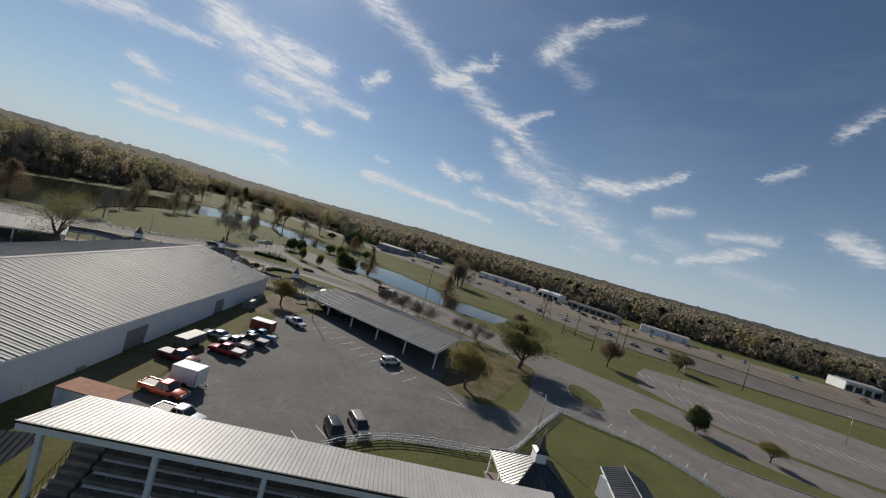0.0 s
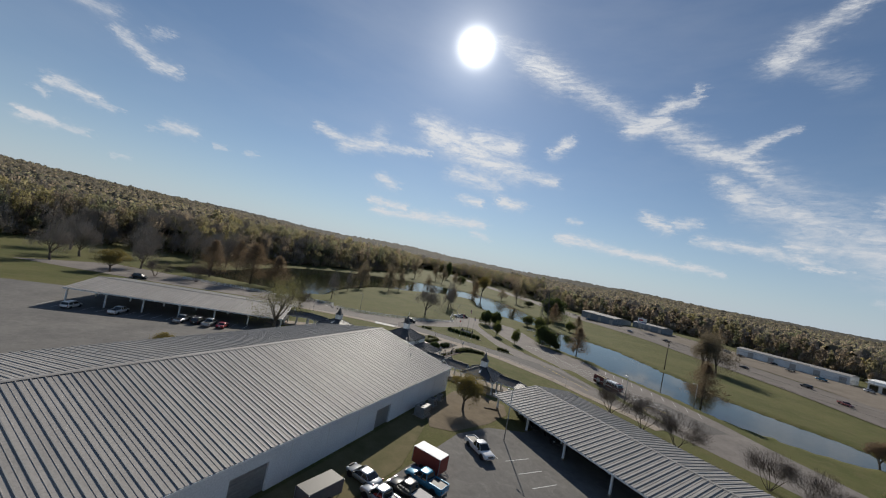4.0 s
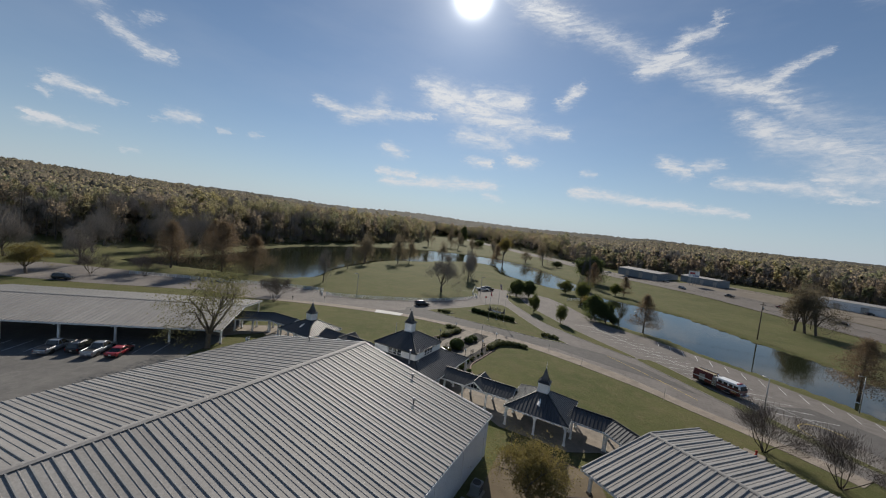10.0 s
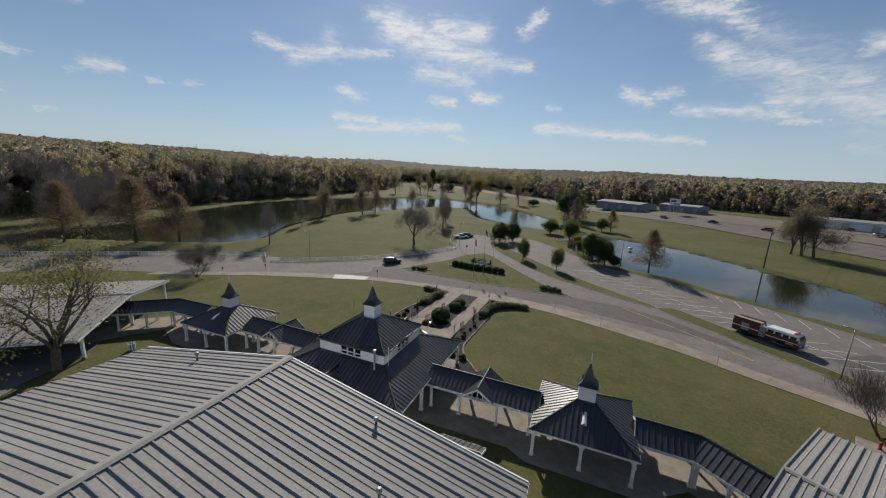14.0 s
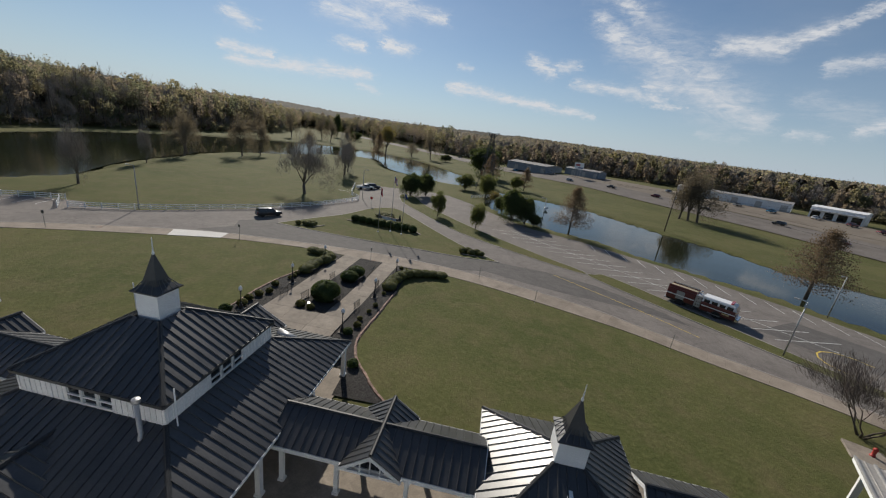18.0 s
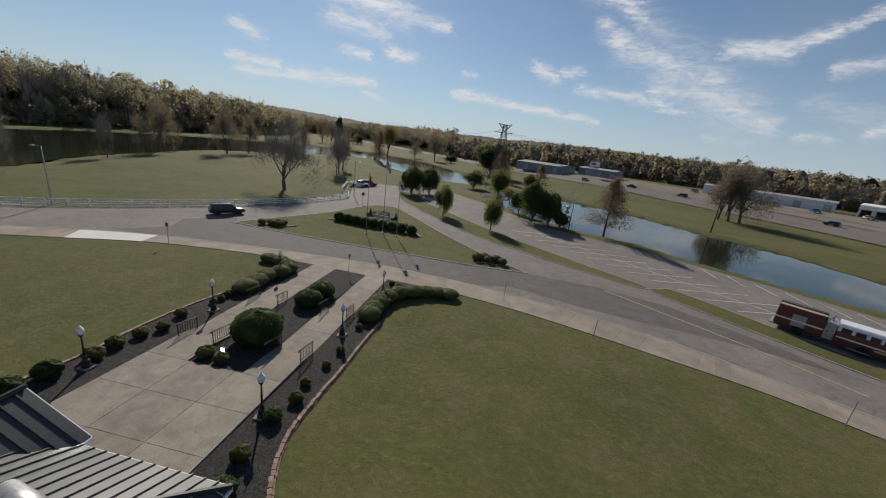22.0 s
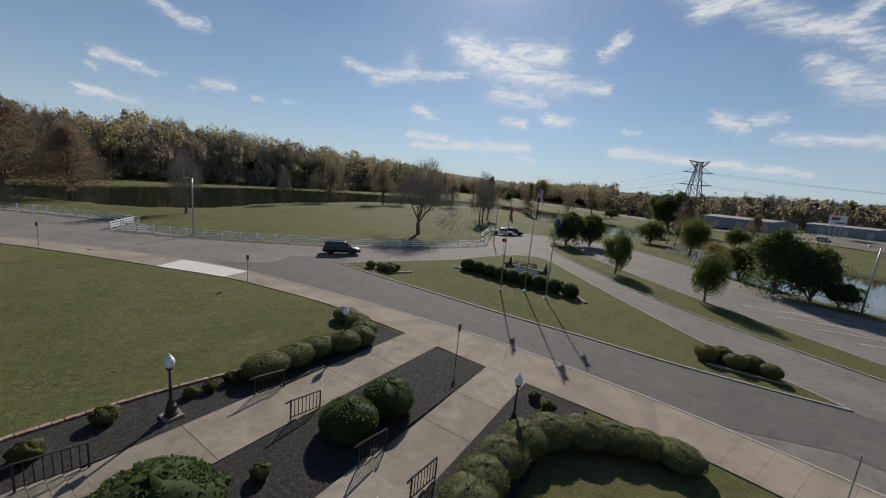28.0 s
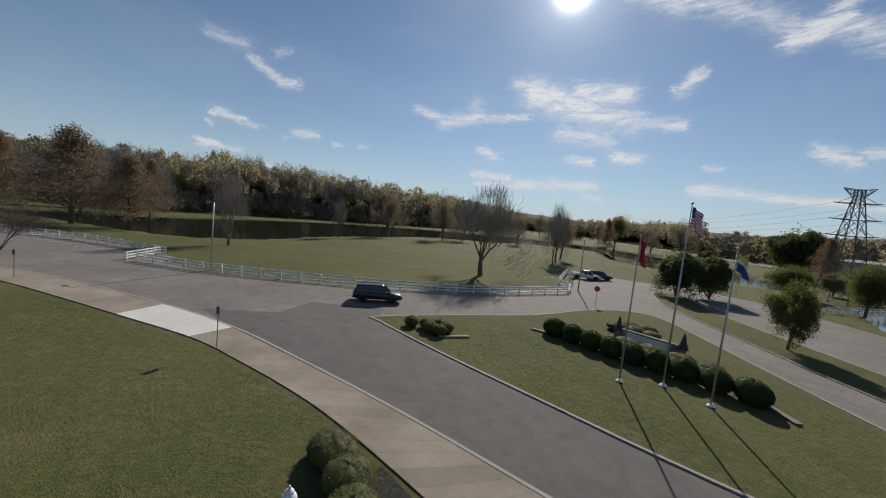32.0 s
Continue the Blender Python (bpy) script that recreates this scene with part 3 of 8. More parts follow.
def drape(name, poly, dz, mat, step=4.0):
    """A sheet of ground cover that follows the lie of the land."""
    s = Shape()
    xs, ys = [p[0] for p in poly], [p[1] for p in poly]
    flat = all(height(x, y) == 0 for x, y in poly)
    if flat:
        step = 40.0
    i0, i1 = math.floor(min(xs) / step), math.ceil(max(xs) / step)
    for i in range(i0, i1):
        strip = clip_half(clip_half(list(poly), 0, i * step, False), 0, (i + 1) * step, True)
        if len(strip) < 3:
            continue
        for j in range(math.floor(min(p[1] for p in strip) / step), math.ceil(max(p[1] for p in strip) / step)):
            cell = clip_half(clip_half(strip, 1, j * step, False), 1, (j + 1) * step, True)
            if len(cell) >= 3:
                clean = [p for k, p in enumerate(cell) if math.dist(p, cell[k - 1]) > 1e-4]
                if len(clean) >= 3:
                    s.add([(x, y, height(x, y) + dz) for x, y in clean], [tuple(range(len(clean)))])
    ob = part(name, s, mat)
    bm = bmesh.new()
    bm.from_mesh(ob.data)
    bmesh.ops.recalc_face_normals(bm, faces=bm.faces)
    for f in bm.faces:
        if f.normal.z < 0:
            f.normal_flip()
    bmesh.ops.triangulate(bm, faces=[f for f in bm.faces if len(f.verts) > 4])
    bm.to_mesh(ob.data)
    bm.free()
    return ob


def smooth_line(pts, n=4, closed=False):
    """A rounded line through the points."""
    out, m = [], len(pts)
    for i in range(m if closed else m - 1):
        if closed:
            a, b, c, d = pts[i - 1], pts[i], pts[(i + 1) % m], pts[(i + 2) % m]
        else:
            a, b, c, d = pts[max(i - 1, 0)], pts[i], pts[i + 1], pts[min(i + 2, m - 1)]
        for k in range(n):
            t = k / n
            out.append(tuple(0.5 * (2 * b[j] + (c[j] - a[j]) * t + (2 * a[j] - 5 * b[j] + 4 * c[j] - d[j]) * t * t + (3 * b[j] - a[j] - 3 * c[j] + d[j]) * t ** 3) for j in range(len(b))))
    if not closed:
        out.append(tuple(pts[-1]))
    return out


def band(pts, w0, w1, z0, z1, shape=None, closed=False):
    """A raised strip along a line, from w0 to w1 to its left, following the land."""
    s = shape or Shape()
    n = len(pts)
    rows = []
    for i, p in enumerate(pts):
        a, b = (pts[i - 1], pts[(i + 1) % n]) if closed else (pts[max(i - 1, 0)], pts[min(i + 1, n - 1)])
        d = Vector((b[0] - a[0], b[1] - a[1])).normalized()
        nx, ny = -d.y, d.x
        h = height(*p[:2])
        rows.append([(p[0] + nx * w0, p[1] + ny * w0, h + z0), (p[0] + nx * w0, p[1] + ny * w0, h + z1), (p[0] + nx * w1, p[1] + ny * w1, h + z1), (p[0] + nx * w1, p[1] + ny * w1, h + z0)])
    if closed:
        rows.append(rows[0])
    return s.loft(rows, close=not closed)


def inside(poly, x, y):
    c, j = False, len(poly) - 1
    for i in range(len(poly)):
        xi, yi = poly[i]
        xj, yj = poly[j]
        if (yi > y) != (yj > y) and x < (xj - xi) * (y - yi) / (yj - yi) + xi:
            c = not c
        j = i
    return c


# ---- ground, water and roads ----
POND = smooth_line([(118, 62), (100, 56), (82, 62.5), (75, 70), (61.5, 80), (52.5, 87.5), (44, 96.5), (31.5, 102), (21, 113), (14, 128), (13, 148), (17, 165), (35, 160), (54, 149), (71, 124), (83, 109.5), (89, 96), (101, 87), (118, 76)], 4, True)
LAKE = smooth_line([(-150, 30), (-128, 42), (-108, 52), (-93, 62), (-90, 78), (-103, 103), (-110, 131), (-115, 160), (-103, 190), (-96, 222), (-80, 240), (-64, 232), (-52, 204), (-40, 188), (-14, 172), (2, 170), (8, 182), (2, 205), (-18, 240), (-48, 285), (-95, 312), (-150, 300), (-186, 240), (-197, 175), (-183, 118), (-163, 79), (-155, 57), (-158, 40)], 4, True)


CLEARING = [(-230, -600), (-226, -40), (-222, 20), (-206, 58), (-196, 85), (-202, 120), (-211, 175), (-214, 230), (-222, 285), (-228, 340), (-246, 420), (-292, 530), (-380, 690), (-350, 760), (-311, 752), (-170, 598), (-86, 500), (-18, 418), (40, 365), (122, 345), (180, 300), (240, 226), (302, 174), (420, 142), (1400, 30), (1400, -600)]


def edge_distance(X, Y):
    X, Y = np.asarray(X, dtype=float), np.asarray(Y, dtype=float)
    P = np.array(CLEARING, dtype=float)
    Q = np.roll(P, -1, 0)
    best = np.full(X.shape, 1e9)
    cross = np.zeros(X.shape, dtype=int)
    for (ax, ay), (bx, by) in zip(P, Q):
        dx, dy = bx - ax, by - ay
        t = np.clip(((X - ax) * dx + (Y - ay) * dy) / (dx * dx + dy * dy), 0, 1)
        best = np.minimum(best, np.hypot(X - ax - t * dx, Y - ay - t * dy))
        hit = ((ay > Y) != (by > Y)) & (X < dx * (Y - ay) / (dy if dy else 1e-9) + ax)
        cross += hit
    return np.where(cross % 2 == 1, -best, best)


def far_height(X, Y):
    """The wooded hills behind the clearing: high in the west and north, low in the east."""
    X, Y = np.asarray(X, dtype=float), np.asarray(Y, dtype=float)
    R = np.hypot(X, Y - 80)
    rise = np.clip((R - 120) / 110, 0, 1) * np.clip((X - 12) / 60, 0, 1) * np.clip((Y - 45) / 60, 0, 1)
    west = np.degrees(np.arctan2(-X, Y - 60))
    top = np.interp(west, (-110, -60, -25, 0, 30, 60, 90, 130), (10, 14, 20, 34, 40, 46, 50, 40))
    D = np.maximum(edge_distance(X, Y) - 6, 0)
    roll = 1 + 0.12 * np.sin(X / 170 + 1.2) + 0.12 * np.sin(Y / 140 + X / 300)
    return 5.0 * rise * rise * (3 - 2 * rise) + top * roll * np.clip(D / 950, 0, 1) ** 0.9 + 26 * np.clip((R - 1500) / 1500, 0, 1) * (0.7 + 0.3 * np.sin(X / 800))


def grid_lines(lo, hi, step, far):
    mid = np.arange(lo, hi + 0.1, step)
    grow = np.cumsum(step * 1.25 ** np.arange(1, 40))
    grow = grow[grow < far]
    return np.concatenate([lo - grow[::-1], mid, hi + grow])


def build_ground():
    gx, gy = grid_lines(-205, 130, 2.5, 4300), grid_lines(-105, 320, 2.5, 4300)
    X, Y = np.meshgrid(gx, gy)
    dx = np.maximum(np.maximum(-20 - X, X - 19), 0)
    dy = np.maximum(np.maximum(Y, -95 - Y), 0)
    K = np.clip((Y + 4) / 16, 0, 1)
    Z = np.minimum(2.0 * np.maximum(0, 1 - np.hypot(dx, dy) / 52) ** 1.25, 2.0 - K * K * (3 - 2 * K))
    for poly in (POND, LAKE):
        P = np.array(poly)
        box = (X > P[:, 0].min() - 6) & (X < P[:, 0].max() + 6) & (Y > P[:, 1].min() - 6) & (Y < P[:, 1].max() + 6)
        for r, c in np.argwhere(box):
            x, y = X[r, c], Y[r, c]
            d = np.hypot(P[:, 0] - x, P[:, 1] - y).min()
            sd = d if inside(poly, x, y) else -d
            k = min(max((sd + 2.5) / 5, 0), 1)
            if k > 0:
                Z[r, c] = min(Z[r, c], -1.5 * k * k * (3 - 2 * k))
    Z = np.where(Z < -0.05, Z, Z + far_height(X, Y))
    s = bpy.data.meshes.new("ground")
    n, m = X.shape
    idx = np.arange(n * m).reshape(n, m)
    faces = np.stack([idx[:-1, :-1], idx[:-1, 1:], idx[1:, 1:], idx[1:, :-1]], -1).reshape(-1, 4)
    s.from_pydata(np.stack([X, Y, Z], -1).reshape(-1, 3).tolist(), [], faces.tolist())
    s.materials.append(GRASS)
    s.shade_smooth()
    tagged(new("ground", s), "mown grass ground with brown autumn patches", "ground", kind="structure")


build_ground()


def water(name, poly, label):
    P = np.array(poly)
    c = P.mean(0)
    big = [tuple(c + (p - c) * (1 + 3.5 / max(np.hypot(*(p - c)), 1))) for p in P]
    s = Shape()
    s.add([(x, y, -0.5) for x, y in big], [tuple(range(len(big)))])
    ob = part(name, s, WATER)
    bm = bmesh.new()
    bm.from_mesh(ob.data)
    bmesh.ops.triangulate(bm, faces=bm.faces)
    for f in bm.faces:
        if f.normal.z < 0:
            f.normal_flip()
    bm.to_mesh(ob.data)
    bm.free()
    tagged(ob, label, "water", kind="structure")


water("water", POND, "still blue-grey pond water beside the car park")
water("water", LAKE, "dark still lake water below the woods")

NEAR_SIDE = [(-150, -22), (-109, 5), (-85, 24.5), (-72, 30.5), (-62, 36), (-50.5, 43.5), (-36, 50), (-27.8, 52.6), (-12.3, 55), (-0.7, 55.8), (4.3, 55.6), (15.2, 54.2), (32, 49.2), (45, 41.5), (56, 36), (70, 28), (84, 18.5), (94, 8), (99, -2), (97, -16), (94, -27.5), (95, -27.8), (104, -32.7), (110.3, -36.2), (113.9, -41.6), (117, -47.7), (124, -62), (150, -110)]
FAR_SIDE = [(240, -90), (182, -36), (158, -24), (149, -17), (142, -6), (132, 3), (120, 13), (104, 26), (88, 44), (80, 55), (71.5, 64.2), (58, 76.6), (49, 83.2), (39.5, 90.5), (27, 96.5), (18, 108), (9, 121), (0, 131), (-12, 134), (-22, 129), (-33, 128), (-31, 121.7), (-24.2, 104), (-28.5, 82.3), (-37.6, 68.6), (-49.2, 56.8), (-57, 53.6), (-61, 56), (-72, 53), (-86, 46), (-112, 30), (-150, 8)]
DRIVE = NEAR_SIDE + FAR_SIDE
tagged(drape("road", DRIVE, 0.05, ASPHALT, 6.0), "worn pale grey asphalt drive and car park", "road", kind="structure")
DARK = [(-33.5, 52.3), (-27.8, 52.8), (-12.3, 55.2), (-0.7, 56), (4.3, 55.8), (12.5, 54.9), (17.2, 56.4), (24.3, 54), (31, 52.5), (36.8, 51.7), (42, 50.6), (46.5, 48.6), (45, 51.2), (36, 58.8), (28, 61.6), (19, 62.3), (10.5, 61.5), (-2, 61.6), (-16, 62), (-24.6, 63), (-27, 66), (-32, 61), (-30, 57)]
tagged(drape("road", DARK, 0.062, ASPHALT_DARK, 6.0), "newer dark asphalt patch of the front drive", "road", kind="structure")
EAST_LOT = [(27.6, -66), (27.2, -57), (26.4, -44), (27.4, -32), (28.9, -15), (32, -8), (38, -3), (40, 4), (44.5, 17), (52, 13), (79, -6), (70, -20), (68.3, -28.2), (74.2, -34.2), (84.2, -34), (90, -24), (97, -7), (108, -2), (110, -12), (94.3, -31.2), (78, -50), (72.5, -51.5), (58, -53.9), (52.2, -57.5), (50, -68)]
tagged(drape("pavement", EAST_LOT, 0.06, LOT, 2.5), "dark patched asphalt of the car park beside the hall", "pavement", kind="structure")
WEST_LOT = [(-26, -90), (-24.5, -30), (-27, -14), (-34, -4), (-36, 2), (-50, 18), (-94, -18), (-110, -36), (-110, -90)]
tagged(drape("pavement", WEST_LOT, 0.06, LOT, 2.5), "grey asphalt car park with stall lines beside the carport", "pavement", kind="structure")

ISLAND = smooth_line([(-25.2, 63.6), (-22, 71), (-18, 79), (-15.8, 88), (-12.5, 93.5), (-8.5, 93.5), (-3, 87), (3, 79.5), (8, 73.5), (14, 67), (18.9, 62.9), (18, 62.3), (10.5, 61.7), (4, 61.9), (-2.3, 61.8), (-8, 62), (-16, 62.3), (-24, 63)], 3, True)
DIVIDER = smooth_line([(-14.8, 117), (-12.5, 109), (-9.2, 102.6), (0, 91), (7, 82.5), (13.9, 76.6), (24, 70), (33.8, 64.6), (35, 65.8), (27, 72.5), (14, 84.8), (5, 95), (-4, 106), (-9, 116), (-12, 119.5)], 3, True)
STRIP = smooth_line([(36, 63.2), (46, 52.8), (57, 42.2), (66, 35), (67, 36.2), (59.4, 43.4), (50, 54), (40, 65.0), (37.2, 65)], 3, True)
for poly, what in ((ISLAND, "mown green traffic island with kerbed edge"), (DIVIDER, "grass strip between drive and car park"), (STRIP, "narrow grass strip beside the car park")):
    isl = drape("ground", poly, 0.11, GRASS, 8.0)
    tagged(isl, what, "traffic island", kind="structure")
    part("kerb", band(poly, -0.16, 0.02, -0.2, 0.13, closed=True), KERB, isl)


# ---- metal roofs ----
def roof_plane(parent, poly, eave_dir, mat, rib_mat, pitch=0.6, rib=(0.05, 0.05), name="roof_panel", start=0.0):
    """One slope, split into its sheets; each sheet is a thin plate with a standing seam."""
    o = Vector(poly[0])
    u = Vector(eave_dir).normalized()
    P = [Vector(p) - o for p in poly]
    nrm = Vector((0, 0, 0))
    for i in range(len(P)):
        nrm += P[i].cross(P[(i + 1) % len(P)])
    nrm.normalize()
    if nrm.z < 0:
        nrm = -nrm
    w = nrm.cross(u).normalized()
    flat = [(p.dot(u), p.dot(w)) for p in P]
    lo, hi = min(p[0] for p in flat), max(p[0] for p in flat)
    k = math.floor((lo - start) / pitch)
    lift, th = nrm * 0.03, nrm * 0.03
    while start + k * pitch < hi - 1e-3:
        a, b = start + k * pitch, start + (k + 1) * pitch
        k += 1
        cell = clip_half(clip_half(flat, 0, a, False), 0, b, True)
        if len(cell) < 3 or max(p[0] for p in cell) - min(p[0] for p in cell) < 0.02:
            continue
        s = Shape()
        top = [o + u * x + w * y + th for x, y in cell]
        n = len(top)
        area = sum(cell[i][0] * cell[(i + 1) % n][1] - cell[(i + 1) % n][0] * cell[i][1] for i in range(n))
        order = range(n) if area > 0 else range(n - 1, -1, -1)
        top = [top[i] for i in order]
        s.add(top + [p - th for p in top], [tuple(range(n)), tuple(range(2 * n - 1, n - 1, -1))] + [(i, n + i, n + (i + 1) % n, (i + 1) % n) for i in range(n)])
        mid = (a + b) / 2
        at = [p[1] for p in clip_half(cell, 0, mid, True) if abs(p[0] - mid) < 1e-6]
        if pitch > 0.8 and len(at) >= 2:
            q = [o + u * (mid + dx) + w * yy + th + nrm * dz for yy in (min(at), max(at)) for dx, dz in ((-0.05, -0.004), (0.05, -0.004), (0.025, 0.035), (-0.025, 0.035))]
            s.loft([q[:4], q[4:]])
        sheet = part(name, s, mat, parent)
        at = [p[1] for p in cell if abs(p[0] - a) < 1e-6]
        if len(at) >= 2 and max(at) - min(at) > 0.1:
            y0, y1 = min(at), max(at)
            r = Shape()
            q = [o + u * (a + dx) + w * yy + th + nrm * dz for yy in (y0, y1) for dx, dz in ((-rib[0] / 2 - 0.02, -0.005), (rib[0] / 2 + 0.02, -0.005), (rib[0] / 2 - 0.005, rib[1]), (-rib[0] / 2 + 0.005, rib[1]))]
            r.loft([q[:4], q[4:]])
            part("seam", r, rib_mat, sheet)


def ridge_cap(parent, pts, mat, w=0.2, name="ridge_cap"):
    s = Shape()
    for a, b in zip(pts, pts[1:]):
        a, b = Vector(a), Vector(b)
        d = (b - a).normalized()
        side = d.cross(Vector((0, 0, 1))).normalized()
        up = side.cross(d).normalized()
        if up.z < 0:
            up = -up
        rings = [[p - side * w + up * 0.02, p + side * w + up * 0.02, p + side * w * 0.35 + up * 0.12, p - side * w * 0.35 + up * 0.12] for p in (a, b)]
        s.loft(rings)
    part(name, s, mat, parent)


def gutter(parent, a, b, mat, h=0.22, w=0.12, name="fascia"):
    a, b = Vector(a), Vector(b)
    d = (b - a).normalized()
    side = Vector((-d.y, d.x, 0)).normalized() * (w / 2)
    rings = [[p - side, p + side, p + side + Vector((0, 0, h)), p - side + Vector((0, 0, h))] for p in (a, b)]
    part(name, Shape().loft(rings), mat, parent)


def gable_roof(parent, a, b, half, eave, ridge, mat, rib_mat, pitch, rib, cap_mat, fascia=None):
    """A gable roof along the line a to b on the plan."""
    a, b = Vector(a), Vector(b)
    d = (b - a).normalized()
    n = Vector((-d.y, d.x))
    e = Vector((d.x, d.y, 0))
    for sgn in (1, -1):
        p0, p1 = a + n * half * sgn, b + n * half * sgn
        roof_plane(parent, [(p0.x, p0.y, eave), (p1.x, p1.y, eave), (b.x, b.y, ridge), (a.x, a.y, ridge)], e, mat, rib_mat, pitch, rib)
        if fascia:
            gutter(parent, (p0.x, p0.y, eave - 0.24), (p1.x, p1.y, eave - 0.24), fascia, 0.24)
            for q in (a, b):
                c = q + n * half * sgn
                gutter(parent, (c.x, c.y, eave - 0.24), (q.x, q.y, ridge - 0.24), fascia, 0.24, 0.1, "barge_board")
    ridge_cap(parent, [(a.x, a.y, ridge + 0.03), (b.x, b.y, ridge + 0.03)], cap_mat, 0.13 if mat is ROOF_BLACK else 0.3)


# ---- the exhibition hall ----
def build_hall():
    hall = thing("exhibition_hall", "long white metal hall with a grey ribbed gable roof", "building")
    y0, y1, x0, x1, base = -95.0, 0.9, -19.9, 19.0, 1.2
    eave, ridge, t = 6.75, 10.55, 0.25
    doors = ((-49.3, -44.9, 3.1), (-25.5, -21.7, 2.95))
    # east wall, split at its doors
    y = y0
    for a, b, h in doors:
        part("wall", Shape().box(x1 - t / 2, (y + a) / 2, base, t, a - y, eave - base), WALL_WHITE, hall)
        part("wall", Shape().box(x1 - t / 2, (a + b) / 2, 2.0 + h, t, b - a, eave - 2.0 - h), WALL_WHITE, hall)
        d = part("door", Shape().box(x1 - 0.3, (a + b) / 2, base, 0.12, b - a, 2.0 + h - base), STEEL, hall, "grey roller door in the white wall")
        for k in range(8):
            part("slat", Shape().box(x1 - 0.22, (a + b) / 2, 2.0 + k * h / 8 + 0.03, 0.03, b - a - 0.05, h / 8 - 0.06), STEEL, d)
        y = b
    part("wall", Shape().box(x1 - t / 2, (y + y1) / 2, base, t, y1 - y, eave - base), WALL_WHITE, hall)
    part("wall", Shape().box(x0 + t / 2, (y0 + y1) / 2, base, t, y1 - y0, eave - base), WALL_WHITE, hall)
    for yy in (y0 + t / 2, y1 - t / 2):
        g = Shape()
        pts = [(x0 + t, base), (x1 - t, base), (x1 - t, eave), (-0.45, ridge - 0.1), (x0 + t, eave)]
        g.add([(x, yy - t / 2, z) for x, z in pts] + [(x, yy + t / 2, z) for x, z in pts], [(0, 1, 2, 3, 4), (9, 8, 7, 6, 5)] + [(i, 5 + i, 5 + (i + 1) % 5, (i + 1) % 5) for i in range(5)])
        part("gable_wall", g, WALL_WHITE, hall)
    # wall trims: downpipes and panel joints
    for yy in range(-90, 1, 6):
        if all(not (a - 0.3 < yy < b + 0.3) for a, b, h in doors):
            part("panel_joint", Shape().box(x1 + 0.012, yy, base, 0.03, 0.12, eave - base), WHITE, hall)
    for sgn, xe in ((1, x1 + 0.25), (-1, x0 - 0.25)):
        a, b = y0 - 0.2, y1 + 0.25
        roof_plane(hall, [(xe, a, eave), (xe, b, eave), (-0.45, b, ridge), (-0.45, a, ridge)], (0, 1, 0), ROOF_GREY, RIB_GREY, 1.0, (0.1, 0.085))
        gutter(hall, (xe, a, eave - 0.22), (xe, b, eave - 0.22), WHITE, 0.2, 0.14, "gutter")
        for yy in (a, b):
            gutter(hall, (xe, yy, eave - 0.2), (-0.45, yy, ridge - 0.2), WHITE, 0.27, 0.12, "barge_board")
    ridge_cap(hall, [(-0.45, y0 - 0.2, ridge + 0.04), (-0.45, y1 + 0.25, ridge + 0.04)], ROOF_GREY, 0.35)
    for x, y, h in ((-9.5, -0.6, 0.9), (12.0, -5.0, 0.8), (9.0, -0.7, 0.7)):
        z = ridge - (abs(x + 0.45) / 19.5) * (ridge - eave)
        v = part("roof_vent", Shape().lathe([(0.09, z - 0.1), (0.09, z + h * 0.62), (0.17, z + h * 0.64), (0.18, z + h * 0.85), (0.04, z + h * 0.9)], x, y, 12), STEEL, hall, smooth=True)
    # small fittings on the east wall
    part("personnel_door", Shape().box(x1 + 0.03, -62.3, 1.6, 0.08, 1.0, 2.1), WHITE, hall)
    part("wall_vent", Shape().box(x1 + 0.06, -55.9, 1.7, 0.14, 1.3, 0.8), STEEL, hall)
    return hall


build_hall()


# ---- carports ----
def carport(name, label, centre, along, length, half, eave, ridge, bays, back_wall=False):
    cp = thing(name, label, "carport")
    d = Vector(along).normalized()
    n = Vector((-d.y, d.x))
    a = Vector(centre)
    b = a + d * length
    gable_roof(cp, a, b, half, eave, ridge, ROOF_GREY, RIB_GREY, 0.9, (0.13, 0.12), ROOF_GREY, WHITE)
    rot = math.atan2(d.y, d.x)
    for i in range(bays + 1):
        p = a + d * (0.4 + (length - 0.8) * i / bays)
        for off in (-half + 1.3, 0.0, half - 1.3):
            q = p + n * off
            h = height(q.x, q.y)
            top = eave - 0.25 + (ridge - eave) * (1 - abs(off) / half)
            post = part("post", Shape().box(q.x, q.y, h - 0.1, 0.3, 0.3, top - h + 0.1, rot), WHITE, cp)
            part("post_foot", Shape().box(q.x, q.y, h - 0.1, 0.5, 0.5, 0.35, rot, 0.8), CONCRETE, post)
        for s in (1, -1):
            e, m = p + n * (half - 0.2) * s, p
            gutter(cp, (e.x, e.y, eave - 0.5), (m.x, m.y, ridge - 0.5), WHITE, 0.34, 0.18, "rafter_beam")
    for off in (-half + 1.3, half - 1.3, -half / 2, half / 2):
        p, q = a + n * off, b + n * off
        z = eave - 0.3 + (ridge - eave) * (1 - abs(off) / half)
        gutter(cp, (p.x, p.y, z), (q.x, q.y, z), WHITE, 0.22, 0.12, "purlin")
    return cp


carport("carport", "open white steel carport with a grey ribbed metal roof", (36.0, 11.4), (0.836, -0.549), 44.5, 11.9, 4.35, 5.95, 5)
carport("carport", "long white steel carport sheltering parked cars", (-41.5, 10.6), (-0.785, -0.62), 53, 12.3, 4.35, 5.95, 6)


